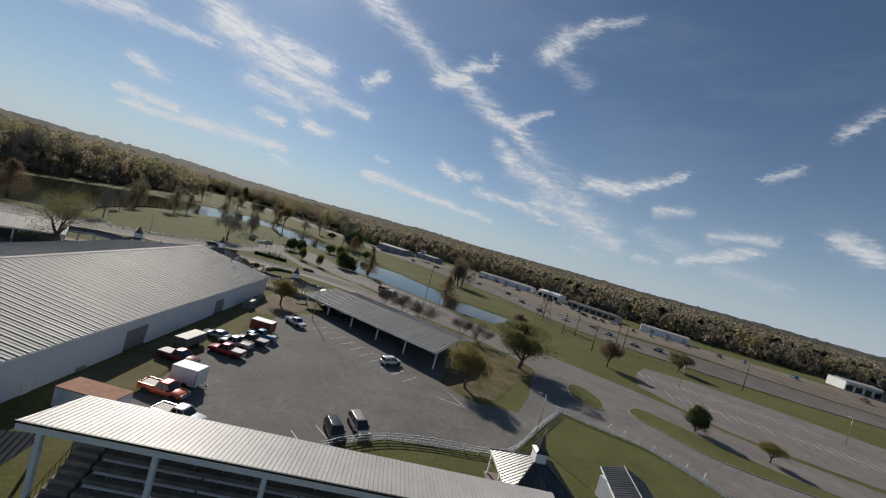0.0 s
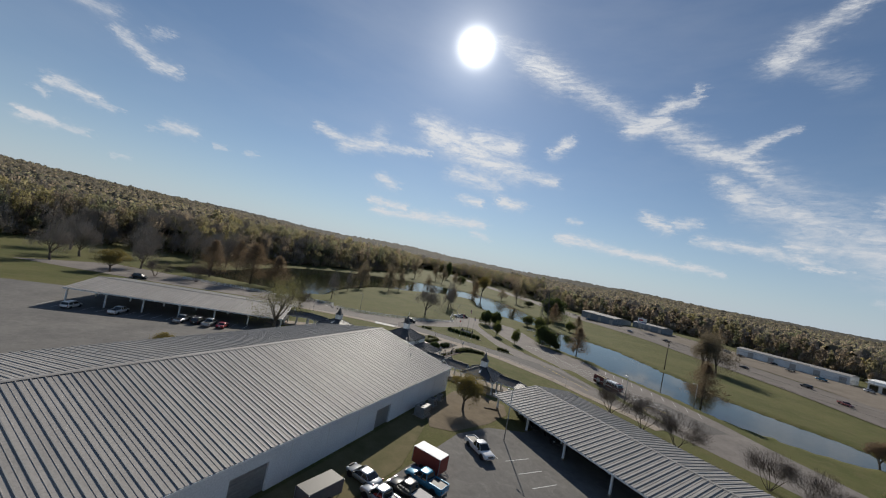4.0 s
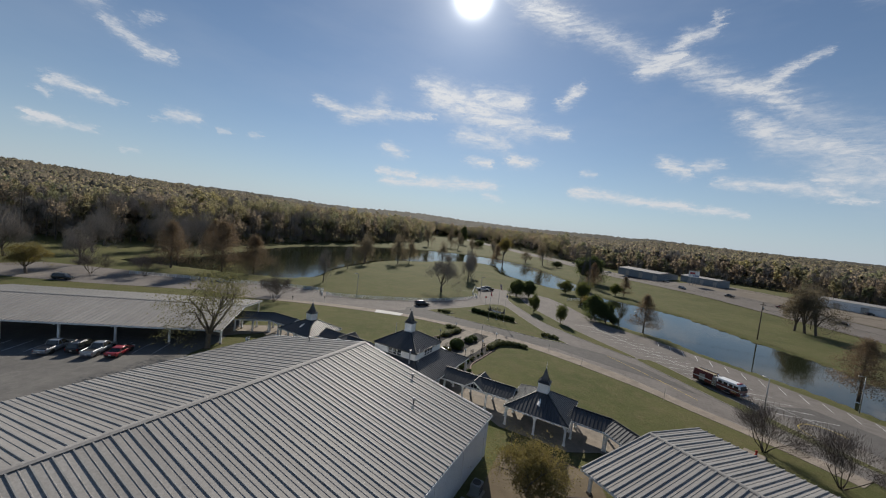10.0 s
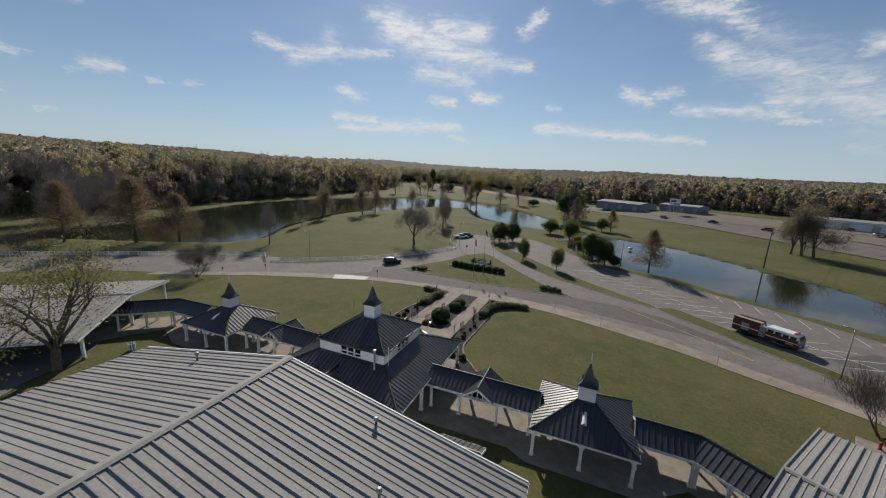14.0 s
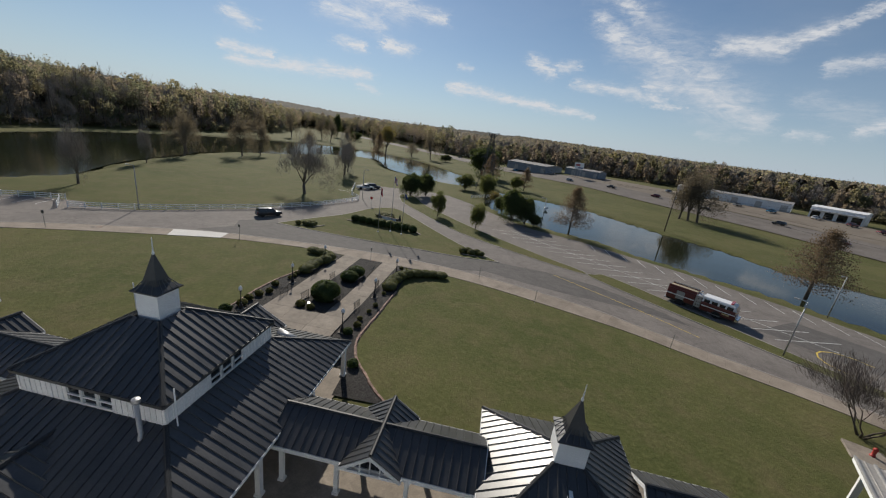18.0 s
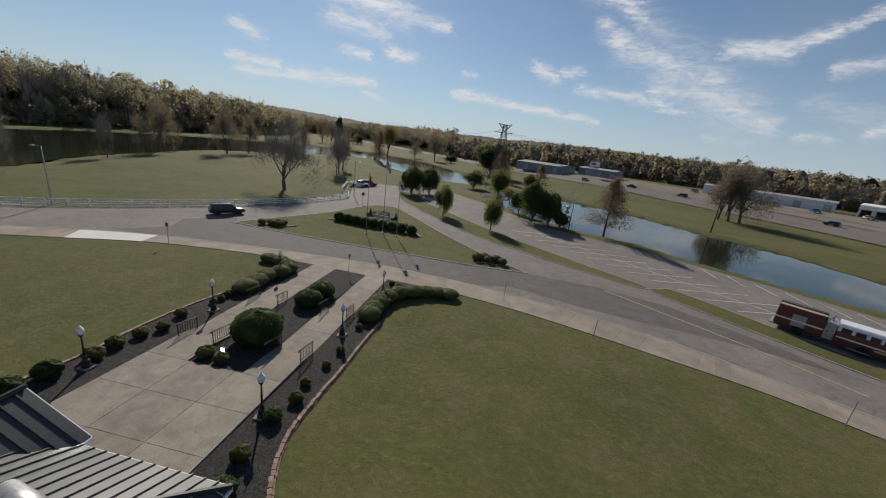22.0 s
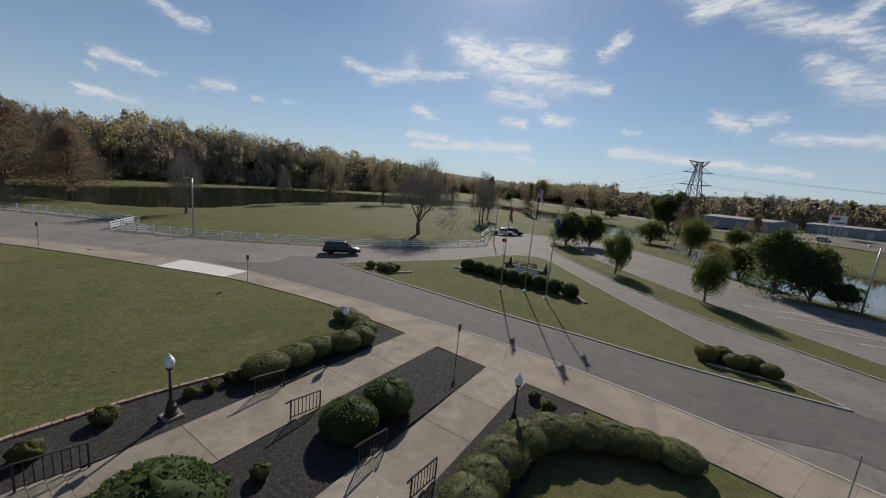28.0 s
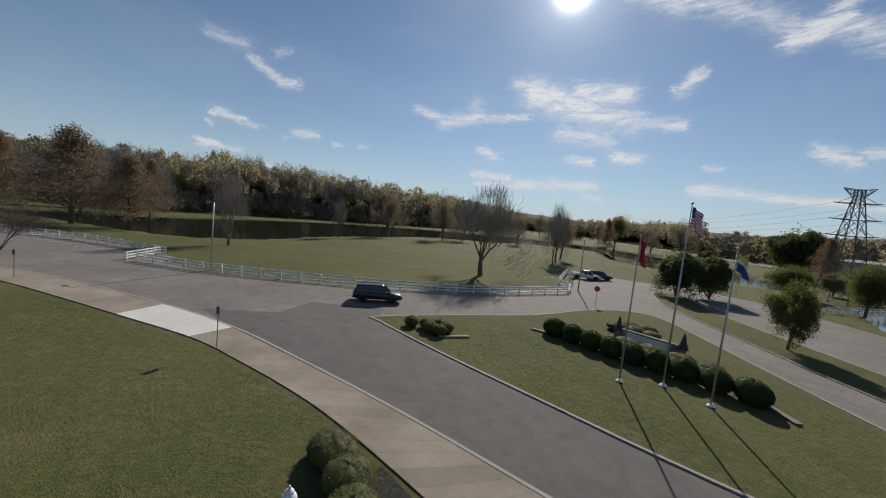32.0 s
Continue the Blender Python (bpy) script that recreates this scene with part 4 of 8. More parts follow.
# ---- the entrance pavilions ----
def cupola(parent, cx, cy, z0, half, box_h, spire, flare):
    c = part("cupola", Shape().box(cx, cy, z0, 2 * half, 2 * half, box_h), WHITE, parent, "white cupola box under a black spire")
    s = Shape()
    ring = lambda r, z: [(cx - r, cy - r, z), (cx + r, cy - r, z), (cx + r, cy + r, z), (cx - r, cy + r, z)]
    zt = z0 + box_h
    s.loft([ring(half + flare, zt - 0.02), ring(half + flare, zt + 0.05), ring(half * 0.7, zt + 0.36), ring(half * 0.55, zt + 0.72), ring(0.05, zt + spire)])
    part("spire", s, ROOF_BLACK, c, "flared black metal spire")
    for sx, sy in ((1, 0), (-1, 0), (0, 1), (0, -1)):
        for k in (-0.6, -0.2, 0.2, 0.6):
            r0, r1 = half + flare, half * 0.62
            p = (cx + sx * r0 - sy * k * r0, cy + sy * r0 + sx * k * r0, zt + 0.07)
            q = (cx + sx * r1 - sy * k * r1, cy + sy * r1 + sx * k * r1, zt + 0.64)
            part("seam", Shape().tube([p, q], 0.025, 4), ROOF_BLACK, c)
    part("finial", Shape().lathe([(0.045, zt + spire - 0.1), (0.07, zt + spire + 0.08), (0.035, zt + spire + 0.2), (0.015, zt + spire + 1.0)], cx, cy, 8), WHITE, c, "slim white finial")


def hip_planes(parent, x0, x1, y0, y1, z0, X0, X1, Y0, Y1, z1, pitch=0.48, trim=None):
    lo = [(x0, y0, z0), (x1, y0, z0), (x1, y1, z0), (x0, y1, z0)]
    hi = [(X0, Y0, z1), (X1, Y0, z1), (X1, Y1, z1), (X0, Y1, z1)]
    for i, d in enumerate(((1, 0, 0), (0, 1, 0), (1, 0, 0), (0, 1, 0))):
        j = (i + 1) % 4
        roof_plane(parent, [lo[i], lo[j], hi[j], hi[i]], d, ROOF_BLACK, ROOF_BLACK, pitch, (0.05, 0.06))
        ridge_cap(parent, [lo[i], hi[i]], CAP_BLACK, 0.13, "hip_cap")
        gutter(parent, (*lo[i][:2], z0 - 0.17), (*lo[j][:2], z0 - 0.17), trim or WHITE, 0.17, 0.1)


def post(parent, x, y, top, w=0.26, arch=()):
    h = height(x, y)
    p = part("post", Shape().box(x, y, h - 0.05, w, w, top - h + 0.05), WHITE, parent)
    part("post_base", Shape().box(x, y, h - 0.05, w + 0.12, w + 0.12, 0.28), WHITE, p)
    for dx, dy in arch:
        s = Shape()
        pts = []
        for k in range(6):
            a = k / 5 * math.pi / 2
            pts.append((0.75 * (1 - math.cos(a)), -0.75 * (1 - math.sin(a))))
        prof = pts + [(0.75, 0.06), (0, 0.06)]
        nx, ny = -dy * 0.06, dx * 0.06
        for sg in (0,):
            A = [(x + dx * (q[0] + w / 2) + nx, y + dy * (q[0] + w / 2) + ny, top - 0.08 + q[1]) for q in prof]
            B = [(p_[0] - 2 * nx, p_[1] - 2 * ny, p_[2]) for p_ in A]
            s.loft([A, B])
        part("bracket", s, WHITE, p)


def side_pavilion(cx, cy, label):
    pv = thing("pavilion", label, "pavilion", group="entrance pavilions")
    h, eave = 4.42, 3.87
    hip_planes(pv, cx - h, cx + h, cy - h, cy + h, eave, cx - 0.75, cx + 0.75, cy - 0.75, cy + 0.75, 5.75)
    cupola(pv, cx, cy, 5.4, 0.76, 1.77, 2.05, 0.14)
    for sx in (-1, 0, 1):
        for sy in (-1, 0, 1):
            if sx or sy:
                arch = [(-sx, 0)] if sy and sx else []
                if sx and sy:
                    arch = [(-sx, 0), (0, -sy)]
                elif sx:
                    arch = [(0, 1), (0, -1)]
                else:
                    arch = [(1, 0), (-1, 0)]
                post(pv, cx + sx * (h - 0.35), cy + sy * (h - 0.35), eave - 0.1, arch=arch)
    # round-topped roof vent on the south slope
    s = Shape()
    rings = []
    for y, z in ((cy - 2.9, 4.5), (cy - 1.75, 4.95)):
        rings.append([(cx + 0.28 * math.cos(a), y, z + 0.36 * math.sin(a)) for a in (math.pi * k / 8 for k in range(9))])
    s.loft(rings)
    part("roof_vent", s, WHITE, pv, "round-topped white roof vent")
    return pv


side_pavilion(22.48, 14.5, "white open pavilion with black hip roof and spired cupola")
side_pavilion(-25.6, 14.7, "white open pavilion with black hip roof beside the walkway")


def entrance_hall():
    en = thing("entrance_hall", "central entrance pavilion with black roofs, white clerestory and spired cupola", "pavilion", group="entrance pavilions")
    cx, cy, eave = -1.4, 14.5, 4.13
    h, b = 8.35, 4.18
    z1 = 5.95
    hip_planes(en, cx - h, cx + h, cy - h, cy + h, eave, cx - b, cx + b, cy - b, cy + b, z1)
    # clerestory band with its windows
    z2 = 7.22
    for i, (dx, dy) in enumerate(((0, -1), (1, 0), (0, 1), (-1, 0))):
        ax, ay = -dy, dx
        for a0, a1 in ((-b, -1.35), (1.35, b)):
            m = (a0 + a1) / 2
            w = part("clerestory_wall", Shape().box(cx + dx * (b - 0.1) + ax * m, cy + dy * (b - 0.1) + ay * m, z1 - 0.3, abs(ax) * (a1 - a0 - 0.01) + abs(dx) * 0.2, abs(ay) * (a1 - a0 - 0.01) + abs(dy) * 0.2, z2 - z1 + 0.24), WHITE, en)
            for k in range(9):
                q = a0 + (a1 - a0) * (k + 0.5) / 9
                part("batten", Shape().box(cx + dx * (b + 0.015) + ax * q, cy + dy * (b + 0.015) + ay * q, z1, abs(ax) * 0.04 + abs(dx) * 0.03, abs(ay) * 0.04 + abs(dy) * 0.03, z2 - z1), WHITE, w)
        for k in (-0.9, 0.0, 0.9):
            wx, wy = cx + dx * (b - 0.12) + ax * k, cy + dy * (b - 0.12) + ay * k
            win = part("window", Shape().box(wx, wy, z1 + 0.12, abs(ax) * 0.74 + abs(dx) * 0.05, abs(ay) * 0.74 + abs(dy) * 0.05, 0.9), GLASS_DARK, en)
            for q in (-0.42, 0.42):
                part("window_frame", Shape().box(wx + dx * 0.06 + ax * q, wy + dy * 0.06 + ay * q, z1 + 0.0, abs(ax) * 0.1 + abs(dx) * 0.12, abs(ay) * 0.1 + abs(dy) * 0.12, 1.05), WHITE, win)
            for zz in (z1 + 0.02, z1 + 0.45):
                part("window_frame", Shape().box(wx + dx * 0.06, wy + dy * 0.06, zz, abs(ax) * 0.74 + abs(dx) * 0.1, abs(ay) * 0.74 + abs(dy) * 0.1, 0.07 if zz > z1 + 0.2 else 0.12), WHITE, win)
    o = b + 0.12
    hip_planes(en, cx - o, cx + o, cy - o, cy + o, z2, cx - 0.85, cx + 0.85, cy - 0.85, cy + 0.85, 9.15, trim=ROOF_BLACK)
    cupola(en, cx, cy, 8.8, 0.69, 1.86, 2.05, 0.17)
    for sx in (-1, -0.35, 0.35, 1):
        for sy in (-1, 1):
            post(en, cx + sx * (h - 0.35), cy + sy * (h - 0.35), eave - 0.1, 0.3, [(1, 0)] if sx < 0.9 else [(-1, 0)])
    for sy in (-0.35, 0.35):
        for sx in (-1, 1):
            post(en, cx + sx * (h - 0.35), cy + sy * (h - 0.35), eave - 0.1, 0.3)
    # rooms under the roof
    part("wall", Shape().box(cx - 0.3, cy + 0.2, 0.7, 11.0, 9.5, 4.2), TAN, en, "tan stucco wall of the entrance rooms")
    # link roof to the hall
    gable_roof(en, (-2.0, 1.3), (-2.0, 9.6), 3.1, 4.1, 5.35, ROOF_BLACK, ROOF_BLACK, 0.48, (0.05, 0.06), CAP_BLACK, WHITE)
    # flue and slim mast
    part("flue", Shape().tube([(2.1, 9.6, 5.0), (2.1, 9.6, 5.7), (2.0, 9.75, 5.8), (2.0, 9.75, 7.6)], 0.11, 10), STEEL, en, "rusty metal flue pipe", True)
    part("flue_cap", Shape().lathe([(0.17, 7.6), (0.19, 7.66), (0.17, 7.8), (0.02, 7.84)], 2.0, 9.75, 12), STEEL, en)
    part("mast", Shape().tube([(3.15, 10.6, 5.6), (3.15, 10.6, 8.0)], 0.035, 8), WHITE, en)
    part("mast", Shape().tube([(-6.0, 17.05, 5.6), (-6.0, 17.05, 9.1)], 0.035, 8), WHITE, en)
    s = Shape()
    s.loft([[(2.4 + 0.3 * math.cos(a) * 0 + dx, 20.2 + 0.42 * math.cos(a), 4.6 + z + 0.42 * math.sin(a)) for a in (math.pi * k / 8 for k in range(9))] for dx, z in ((0.0, 0.78), (1.3, 0.3))])
    part("roof_vent", s, STEEL, en, "rounded bare metal roof vent", True)
    # small gable over the plaza door
    gable_roof(en, (cx, cy + 5.0), (cx, cy + h + 0.35), 2.5, eave + 0.04, 5.62, ROOF_BLACK, ROOF_BLACK, 0.48, (0.05, 0.06), CAP_BLACK, WHITE)


entrance_hall()


def walkway(pts, gables, label):
    wk = thing("covered_walkway", label, "walkway", group="covered walkways")
    half, eave, ridge = 2.05, 3.75, 4.84
    for a, b in zip(pts, pts[1:]):
        gable_roof(wk, a, b, half, eave, ridge, ROOF_BLACK, ROOF_BLACK, 0.48, (0.04, 0.05), CAP_BLACK, WHITE)
        d = (Vector(b) - Vector(a))
        n = max(1, round(d.length / 3.4))
        d.normalize()
        nn = Vector((-d.y, d.x))
        for i in range(n + 1):
            q = Vector(a) + (Vector(b) - Vector(a)) * min(max(i / n, 0.06), 0.94)
            for s in (1, -1):
                e = q + nn * (half - 0.3) * s
                post(wk, e.x, e.y, eave - 0.1, 0.24, [(d.x, d.y), (-d.x, -d.y)] if 0 < i < n else [])
    for gx, gy in gables:
        gable_roof(wk, (gx, gy - half - 0.25), (gx, gy + half + 0.25), 1.65, eave + 0.02, ridge + 0.08, ROOF_BLACK, ROOF_BLACK, 0.4, (0.04, 0.05), CAP_BLACK, WHITE)
        for s in (-1, 1):
            y = gy + s * (half + 0.2)
            for x in (gx - 0.55, gx, gx + 0.55):
                top = eave - 0.05 + (1 - abs(x - gx) / 1.65) * 0.9
                part("gable_strut", Shape().box(x, y, eave - 0.15, 0.08, 0.08, top - eave + 0.15), WHITE, wk)
            part("gable_tie", Shape().box(gx, y, eave - 0.2, 3.2, 0.1, 0.16), WHITE, wk)


walkway([(6.5, 14.6), (18.4, 14.6)], [(12.47, 14.56)], "white covered walkway with black metal gable roof")
walkway([(-9.5, 14.6), (-21.4, 14.7)], [(-15.6, 14.65)], "white covered walkway with black metal gable roof")
walkway([(26.8, 14.6), (31.8, 14.4), (39.2, 8.6)], [], "bent covered walkway leading to the carport")
walkway([(-29.8, 14.7), (-36.6, 14.4), (-42.5, 9.2)], [], "bent covered walkway leading to the long carport")
FLOOR = [(-44, 4), (-44, 12), (-38, 17.5), (-30.5, 19.5), (-21, 19.5), (-10, 17), (-10, 23.2), (-6.4, 23.2), (-6.4, 24), (3.1, 24), (3.1, 23.2), (7, 23.2), (7, 17), (18, 19.3), (27.3, 19.3), (33, 17), (42, 10), (40, 5), (31, 12), (27.2, 9.2), (18, 9.2), (16.2, 10.3), (7, 10), (7, 4.5), (5, 2), (-10, 2), (-10, 10.3), (-21, 9.2), (-30.5, 9.2), (-36, 11.5), (-40, 4)]
tagged(drape("floor", FLOOR, 0.08, CONCRETE, 2.5), "tan concrete paving under the pavilions and walkways", "paving", kind="structure")


# ---- trees ----
def quads_mesh(name, verts, mat):
    """A mesh of loose four-cornered leaves from an array of their corners."""
    n = len(verts) // 4
    me = bpy.data.meshes.new(name)
    me.vertices.add(n * 4)
    me.vertices.foreach_set("co", np.ascontiguousarray(verts, dtype=np.float32).ravel())
    me.loops.add(n * 4)
    me.loops.foreach_set("vertex_index", np.arange(n * 4, dtype=np.int32))
    me.polygons.add(n)
    me.polygons.foreach_set("loop_start", np.arange(0, n * 4, 4, dtype=np.int32))
    me.polygons.foreach_set("loop_total", np.full(n, 4, dtype=np.int32))
    me.materials.append(mat)
    me.update()
    me.validate()
    return me


def leaf_quads(rng, centres, size, up=0.3, long=1.5):
    """Randomly turned leaf sprays about the centres."""
    n = len(centres)
    a = rng.normal(size=(n, 3))
    a /= np.linalg.norm(a, axis=1)[:, None]
    b = rng.normal(size=(n, 3)) + np.array([0, 0, up])
    b = np.cross(a, b)
    b /= np.maximum(np.linalg.norm(b, axis=1)[:, None], 1e-6)
    s = size * rng.uniform(0.6, 1.3, (n, 1))
    a, b = a * s * long / 2, b * s / 2
    return np.stack([centres - a - b * 0.3, centres - a * 0.2 - b, centres + a, centres + a * 0.1 + b], 1).reshape(-1, 3)


def crown_kit(rng, lobes, n, spread=0.8, clump=(0.16, 0.33)):
    """A crown within a unit box: many small clumps at the ends of limbs, with gaps between them."""
    cc = rng.normal(size=(lobes, 3))
    cc /= np.linalg.norm(cc, axis=1)[:, None]
    cc *= rng.uniform(0.3, spread, (lobes, 1))
    cc[:, 2] = cc[:, 2] * 0.85 + 0.1
    rad = rng.uniform(*clump, lobes)
    w = rng.integers(0, lobes, n)
    v = rng.normal(size=(n, 3))
    v /= np.linalg.norm(v, axis=1)[:, None]
    v[:, 2] = np.where(rng.uniform(size=n) < 0.5, np.abs(v[:, 2]), v[:, 2])
    return cc[w] + v * (rad[w] * rng.uniform(0.6, 1.1, n))[:, None], v


def twig_quads(rng, p, nrm, long, wide):
    """Thin bare twigs that point up and outward."""
    out = nrm * 0.8 + np.array([0, 0, 0.75]) + rng.normal(size=p.shape) * 0.35
    out /= np.linalg.norm(out, axis=1)[:, None]
    side = np.cross(out, rng.normal(size=p.shape))
    side /= np.linalg.norm(side, axis=1)[:, None]
    return np.stack([p - out * long * 0.7 - side * wide, p - out * long * 0.7 + side * wide, p + out * long * 0.3 + side * wide * 0.3, p + out * long * 0.3 - side * wide * 0.3], 1).reshape(-1, 3)


def grow(rng, shape, tips, p, d, length, r, level, spread, lift, wander=0.18):
    """One limb and the limbs that spring from it."""
    pts, radii, q = [p.copy()], [r], p.copy()
    steps = 4 if level > 1 else 3
    for i in range(steps):
        d = d + rng.normal(size=3) * wander
        d[2] += lift * 0.12
        d = d / np.linalg.norm(d)
        q = q + d * length / steps
        pts.append(q.copy())
        radii.append(r * (1 - 0.62 * (i + 1) / steps))
    shape.tube([tuple(x) for x in pts], radii, 6 if level > 2 else (4 if level > 1 else 3))
    if level <= 1:
        tips.append(pts[-1])
        tips.append(pts[-2])
        return
    k = 3 if level > 2 else 4
    for i in range(k + int(rng.integers(0, 2))):
        f = rng.uniform(0.4, 1.0)
        j = min(int(f * steps), steps - 1)
        o = pts[j] + (pts[j + 1] - pts[j]) * (f * steps - j)
        side = rng.normal(size=3)
        side -= d * side.dot(d)
        side /= np.linalg.norm(side)
        nd = d * (1 - spread) + side * spread + np.array([0, 0, lift * 0.25])
        grow(rng, shape, tips, o, nd / np.linalg.norm(nd), length * rng.uniform(0.55, 0.8), max(radii[j + 1] * 0.75, 0.012), level - 1, spread, lift, wander)


SPECIES = {
    # levels, stems, first fork, spread, lift, sprays per tip, spray size, scatter, leaf
    "oak": (4, 1, 0.2, 0.62, 0.35, 110, 0.13, 0.68, LEAF_OLIVE),
    "haze": (4, 1, 0.18, 0.6, 0.35, 46, 0.12, 0.6, LEAF_PALE),
    "twiggy": (4, 1, 0.18, 0.6, 0.35, 34, 0.11, 0.62, LEAF_OLIVE),
    "autumn": (4, 1, 0.22, 0.6, 0.35, 84, 0.12, 0.6, LEAF_YELLOW),
    "oval": (4, 1, 0.26, 0.48, 0.7, 90, 0.15, 0.48, LEAF_GREEN),
    "dark": (4, 1, 0.08, 0.66, 0.25, 110, 0.24, 0.8, LEAF_DARK),
    "rust": (4, 1, 0.2, 0.55, 0.55, 80, 0.14, 0.55, LEAF_BROWN),
    "bare": (5, 1, 0.2, 0.58, 0.4, 9, 0.5, 0.45, TWIG),
    "crape": (4, 5, 0.0, 0.42, 0.7, 36, 0.36, 0.5, TWIG_DARK),
}


# kinds with a full crown, and how high its foot hangs
FULL = {"oak": 0.14, "autumn": 0.12, "oval": -0.12, "dark": 0.03, "rust": 0.15}


def tree_meshes(kind, seed, h, r):
    rng = np.random.default_rng(seed)
    wood, tips = Shape(), []
    if kind == "cypress":
        wood.tube([(0, 0, -0.2), (0.05, 0, h * 0.4), (0, 0.05, h * 0.97)], [h * 0.026, h * 0.016, 0.02], 8)
        sprays = []
        for i in range(110):
            z = h * (0.14 + 0.84 * (i / 110) ** 0.9)
            reach = r * 1.18 * (1 - (z / h) ** 1.6) * rng.uniform(0.7, 1.08) + 0.3
            a = rng.uniform(0, 2 * math.pi)
            e = np.array([math.cos(a) * reach, math.sin(a) * reach, z + reach * 0.12])
            wood.tube([(0, 0, z), tuple(e * np.array([0.5, 0.5, 1]) + np.array([0, 0, 0.05 * reach])), tuple(e)], [0.05, 0.03, 0.01], 3)
            for t in rng.uniform(0.15, 1.0, 110):
                sprays.append(np.array([0, 0, z]) + (e - np.array([0, 0, z])) * t + rng.normal(size=3) * 0.36)
        return wood, leaf_quads(rng, np.array(sprays), 0.125, 0.8), LEAF_BROWN
    levels, stems, fork, spread, lift, per, size, scatter, leaf = SPECIES[kind]
    base = np.zeros(3)
    if stems == 1:
        top = np.array([rng.normal() * 0.02 * h, rng.normal() * 0.02 * h, h * fork])
        tr = h * 0.022 + 0.05
        wood.tube([(0, 0, -0.2), (0, 0, 0.15), tuple(top * 0.6), tuple(top)], [tr * 1.5, tr * 1.1, tr, tr * 0.9], 8)
        n = 5 if kind != "bare" else 4
        for i in range(n):
            a = 2 * math.pi * (i + rng.uniform(-0.3, 0.3)) / n
            out = spread * rng.uniform(0.7, 1.1)
            d = np.array([math.cos(a) * out, math.sin(a) * out, 1 - spread * 0.5])
            grow(rng, wood, tips, top - np.array([0, 0, rng.uniform(0, 0.06) * h]), d / np.linalg.norm(d), h * rng.uniform(0.33, 0.45), tr * 0.6, levels - 1, spread, lift)
        grow(rng, wood, tips, top, np.array([0.05, 0.02, 1.0]), h * 0.42, tr * 0.75, levels - 1, spread * 0.8, lift)
    else:
        for i in range(stems):
            a = 2 * math.pi * (i + rng.uniform(-0.2, 0.2)) / stems
            d = np.array([math.cos(a) * 0.55, math.sin(a) * 0.55, 1.0])
            grow(rng, wood, tips, np.array([math.cos(a) * 0.15, math.sin(a) * 0.15, -0.1]), d / np.linalg.norm(d), h * 0.48, 0.09, levels - 1, spread, lift)
    tips = np.array(tips)
    # fit the crown to its height and reach
    k_z = h * 0.97 / max(tips[:, 2].max(), 0.1)
    k_r = r * 0.92 / max(np.percentile(np.hypot(tips[:, 0], tips[:, 1]), 96), 0.1)
    K = np.array([k_r, k_r, k_z])
    wood.v = [(p[0] * (k_r if p[2] > h * fork * 0.9 else 1), p[1] * (k_r if p[2] > h * fork * 0.9 else 1), p[2] * k_z) for p in wood.v]
    tips = tips * K
    c = np.repeat(tips, per, 0)
    c = c + rng.normal(size=c.shape) * scatter
    if kind in ("crape", "bare"):
        out = c - np.array([0, 0, h * 0.25])
        q = twig_quads(rng, c, out / np.linalg.norm(out, axis=1)[:, None], 0.9, 0.011 if kind == "crape" else 0.016)
    elif kind in FULL:
        # leaves fill a rounded crown, clump by clump
        low = FULL[kind]
        p, nv = crown_kit(rng, 48, int(len(c) * 1.4), 0.74, (0.2, 0.36)) if kind in ("oval", "dark") else crown_kit(rng, 32, int(len(c) * 1.3), 0.78, (0.18, 0.33))
        p = p * np.array([r * 0.98, r * 0.98, h * (1 - low) * 0.5]) + np.array([0, 0, h * (1 + low) * 0.5])
        q = leaf_quads(rng, np.concatenate([c[::5], p]), size)
    else:
        q = leaf_quads(rng, c, size)
    return wood, q, leaf


TREE_KIT = {}


def tree(kind, x, y, h, r, label, variant=0):
    key = (kind, variant)
    if key not in TREE_KIT:
        wood, q, leaf = tree_meshes(kind, 17 + variant * 7 + len(kind), 10.0, 5.0)
        TREE_KIT[key] = (wood.mesh("trunk", BARK, True), quads_mesh("crown", q, leaf))
    turn = (x * 37 + y * 91) % 360
    t = thing("tree", label, "tree", ground_pose(x, y, turn, -0.05 + (float(far_height(x, y)) if math.hypot(x, y - 80) > 118 and x > -70 else 0)))
    for name, me in zip(("trunk", "crown"), TREE_KIT[key]):
        ob = part(name, me, None, t)
        ob.scale = (r / 5, r / 5, h / 10)
    return t


for i, (x, y, h, r) in enumerate(((52.2, 30.3, 7.6, 6.2), (59.0, 26.3, 7.4, 5.8), (65.2, 21.4, 7.6, 6.2), (79.0, 15.7, 7, 5.4), (84.8, 12, 7, 5.6), (-60.9, 32.7, 7.2, 5.4), (-68.2, 39.5, 7, 5.2), (-112.2, 22, 7.4, 6.4), (-122.8, 11.5, 7.4, 6.4))):
    tree("crape", x, y, h, r, "leafless crape myrtle with many grey stems on the verge", i % 2)
for x, y, h, r in ((-37.4, 95.3, 16.2, 7.6), (-76.5, 67, 14, 4.2), (-97, 103, 12.6, 3.0), (-46.5, 144, 17, 4.4), (-42, 133, 14, 3.4), (-150, -12, 15, 8), (-140, 14, 14, 7), (-166, 2, 16, 8), (-158, -34, 15, 8), (-172, 28, 17, 9), (-176, 56, 20, 9), (-188, 6, 18, 9), (-196, 40, 19, 8), (-184, 72, 20, 8), (-204, -20, 17, 9), (-180, -60, 17, 9), (-150, 50, 20, 7.5), (-163, 68, 22, 8)):
    tree("bare", x, y, h, r, "tall leafless grey tree standing on the lawn")
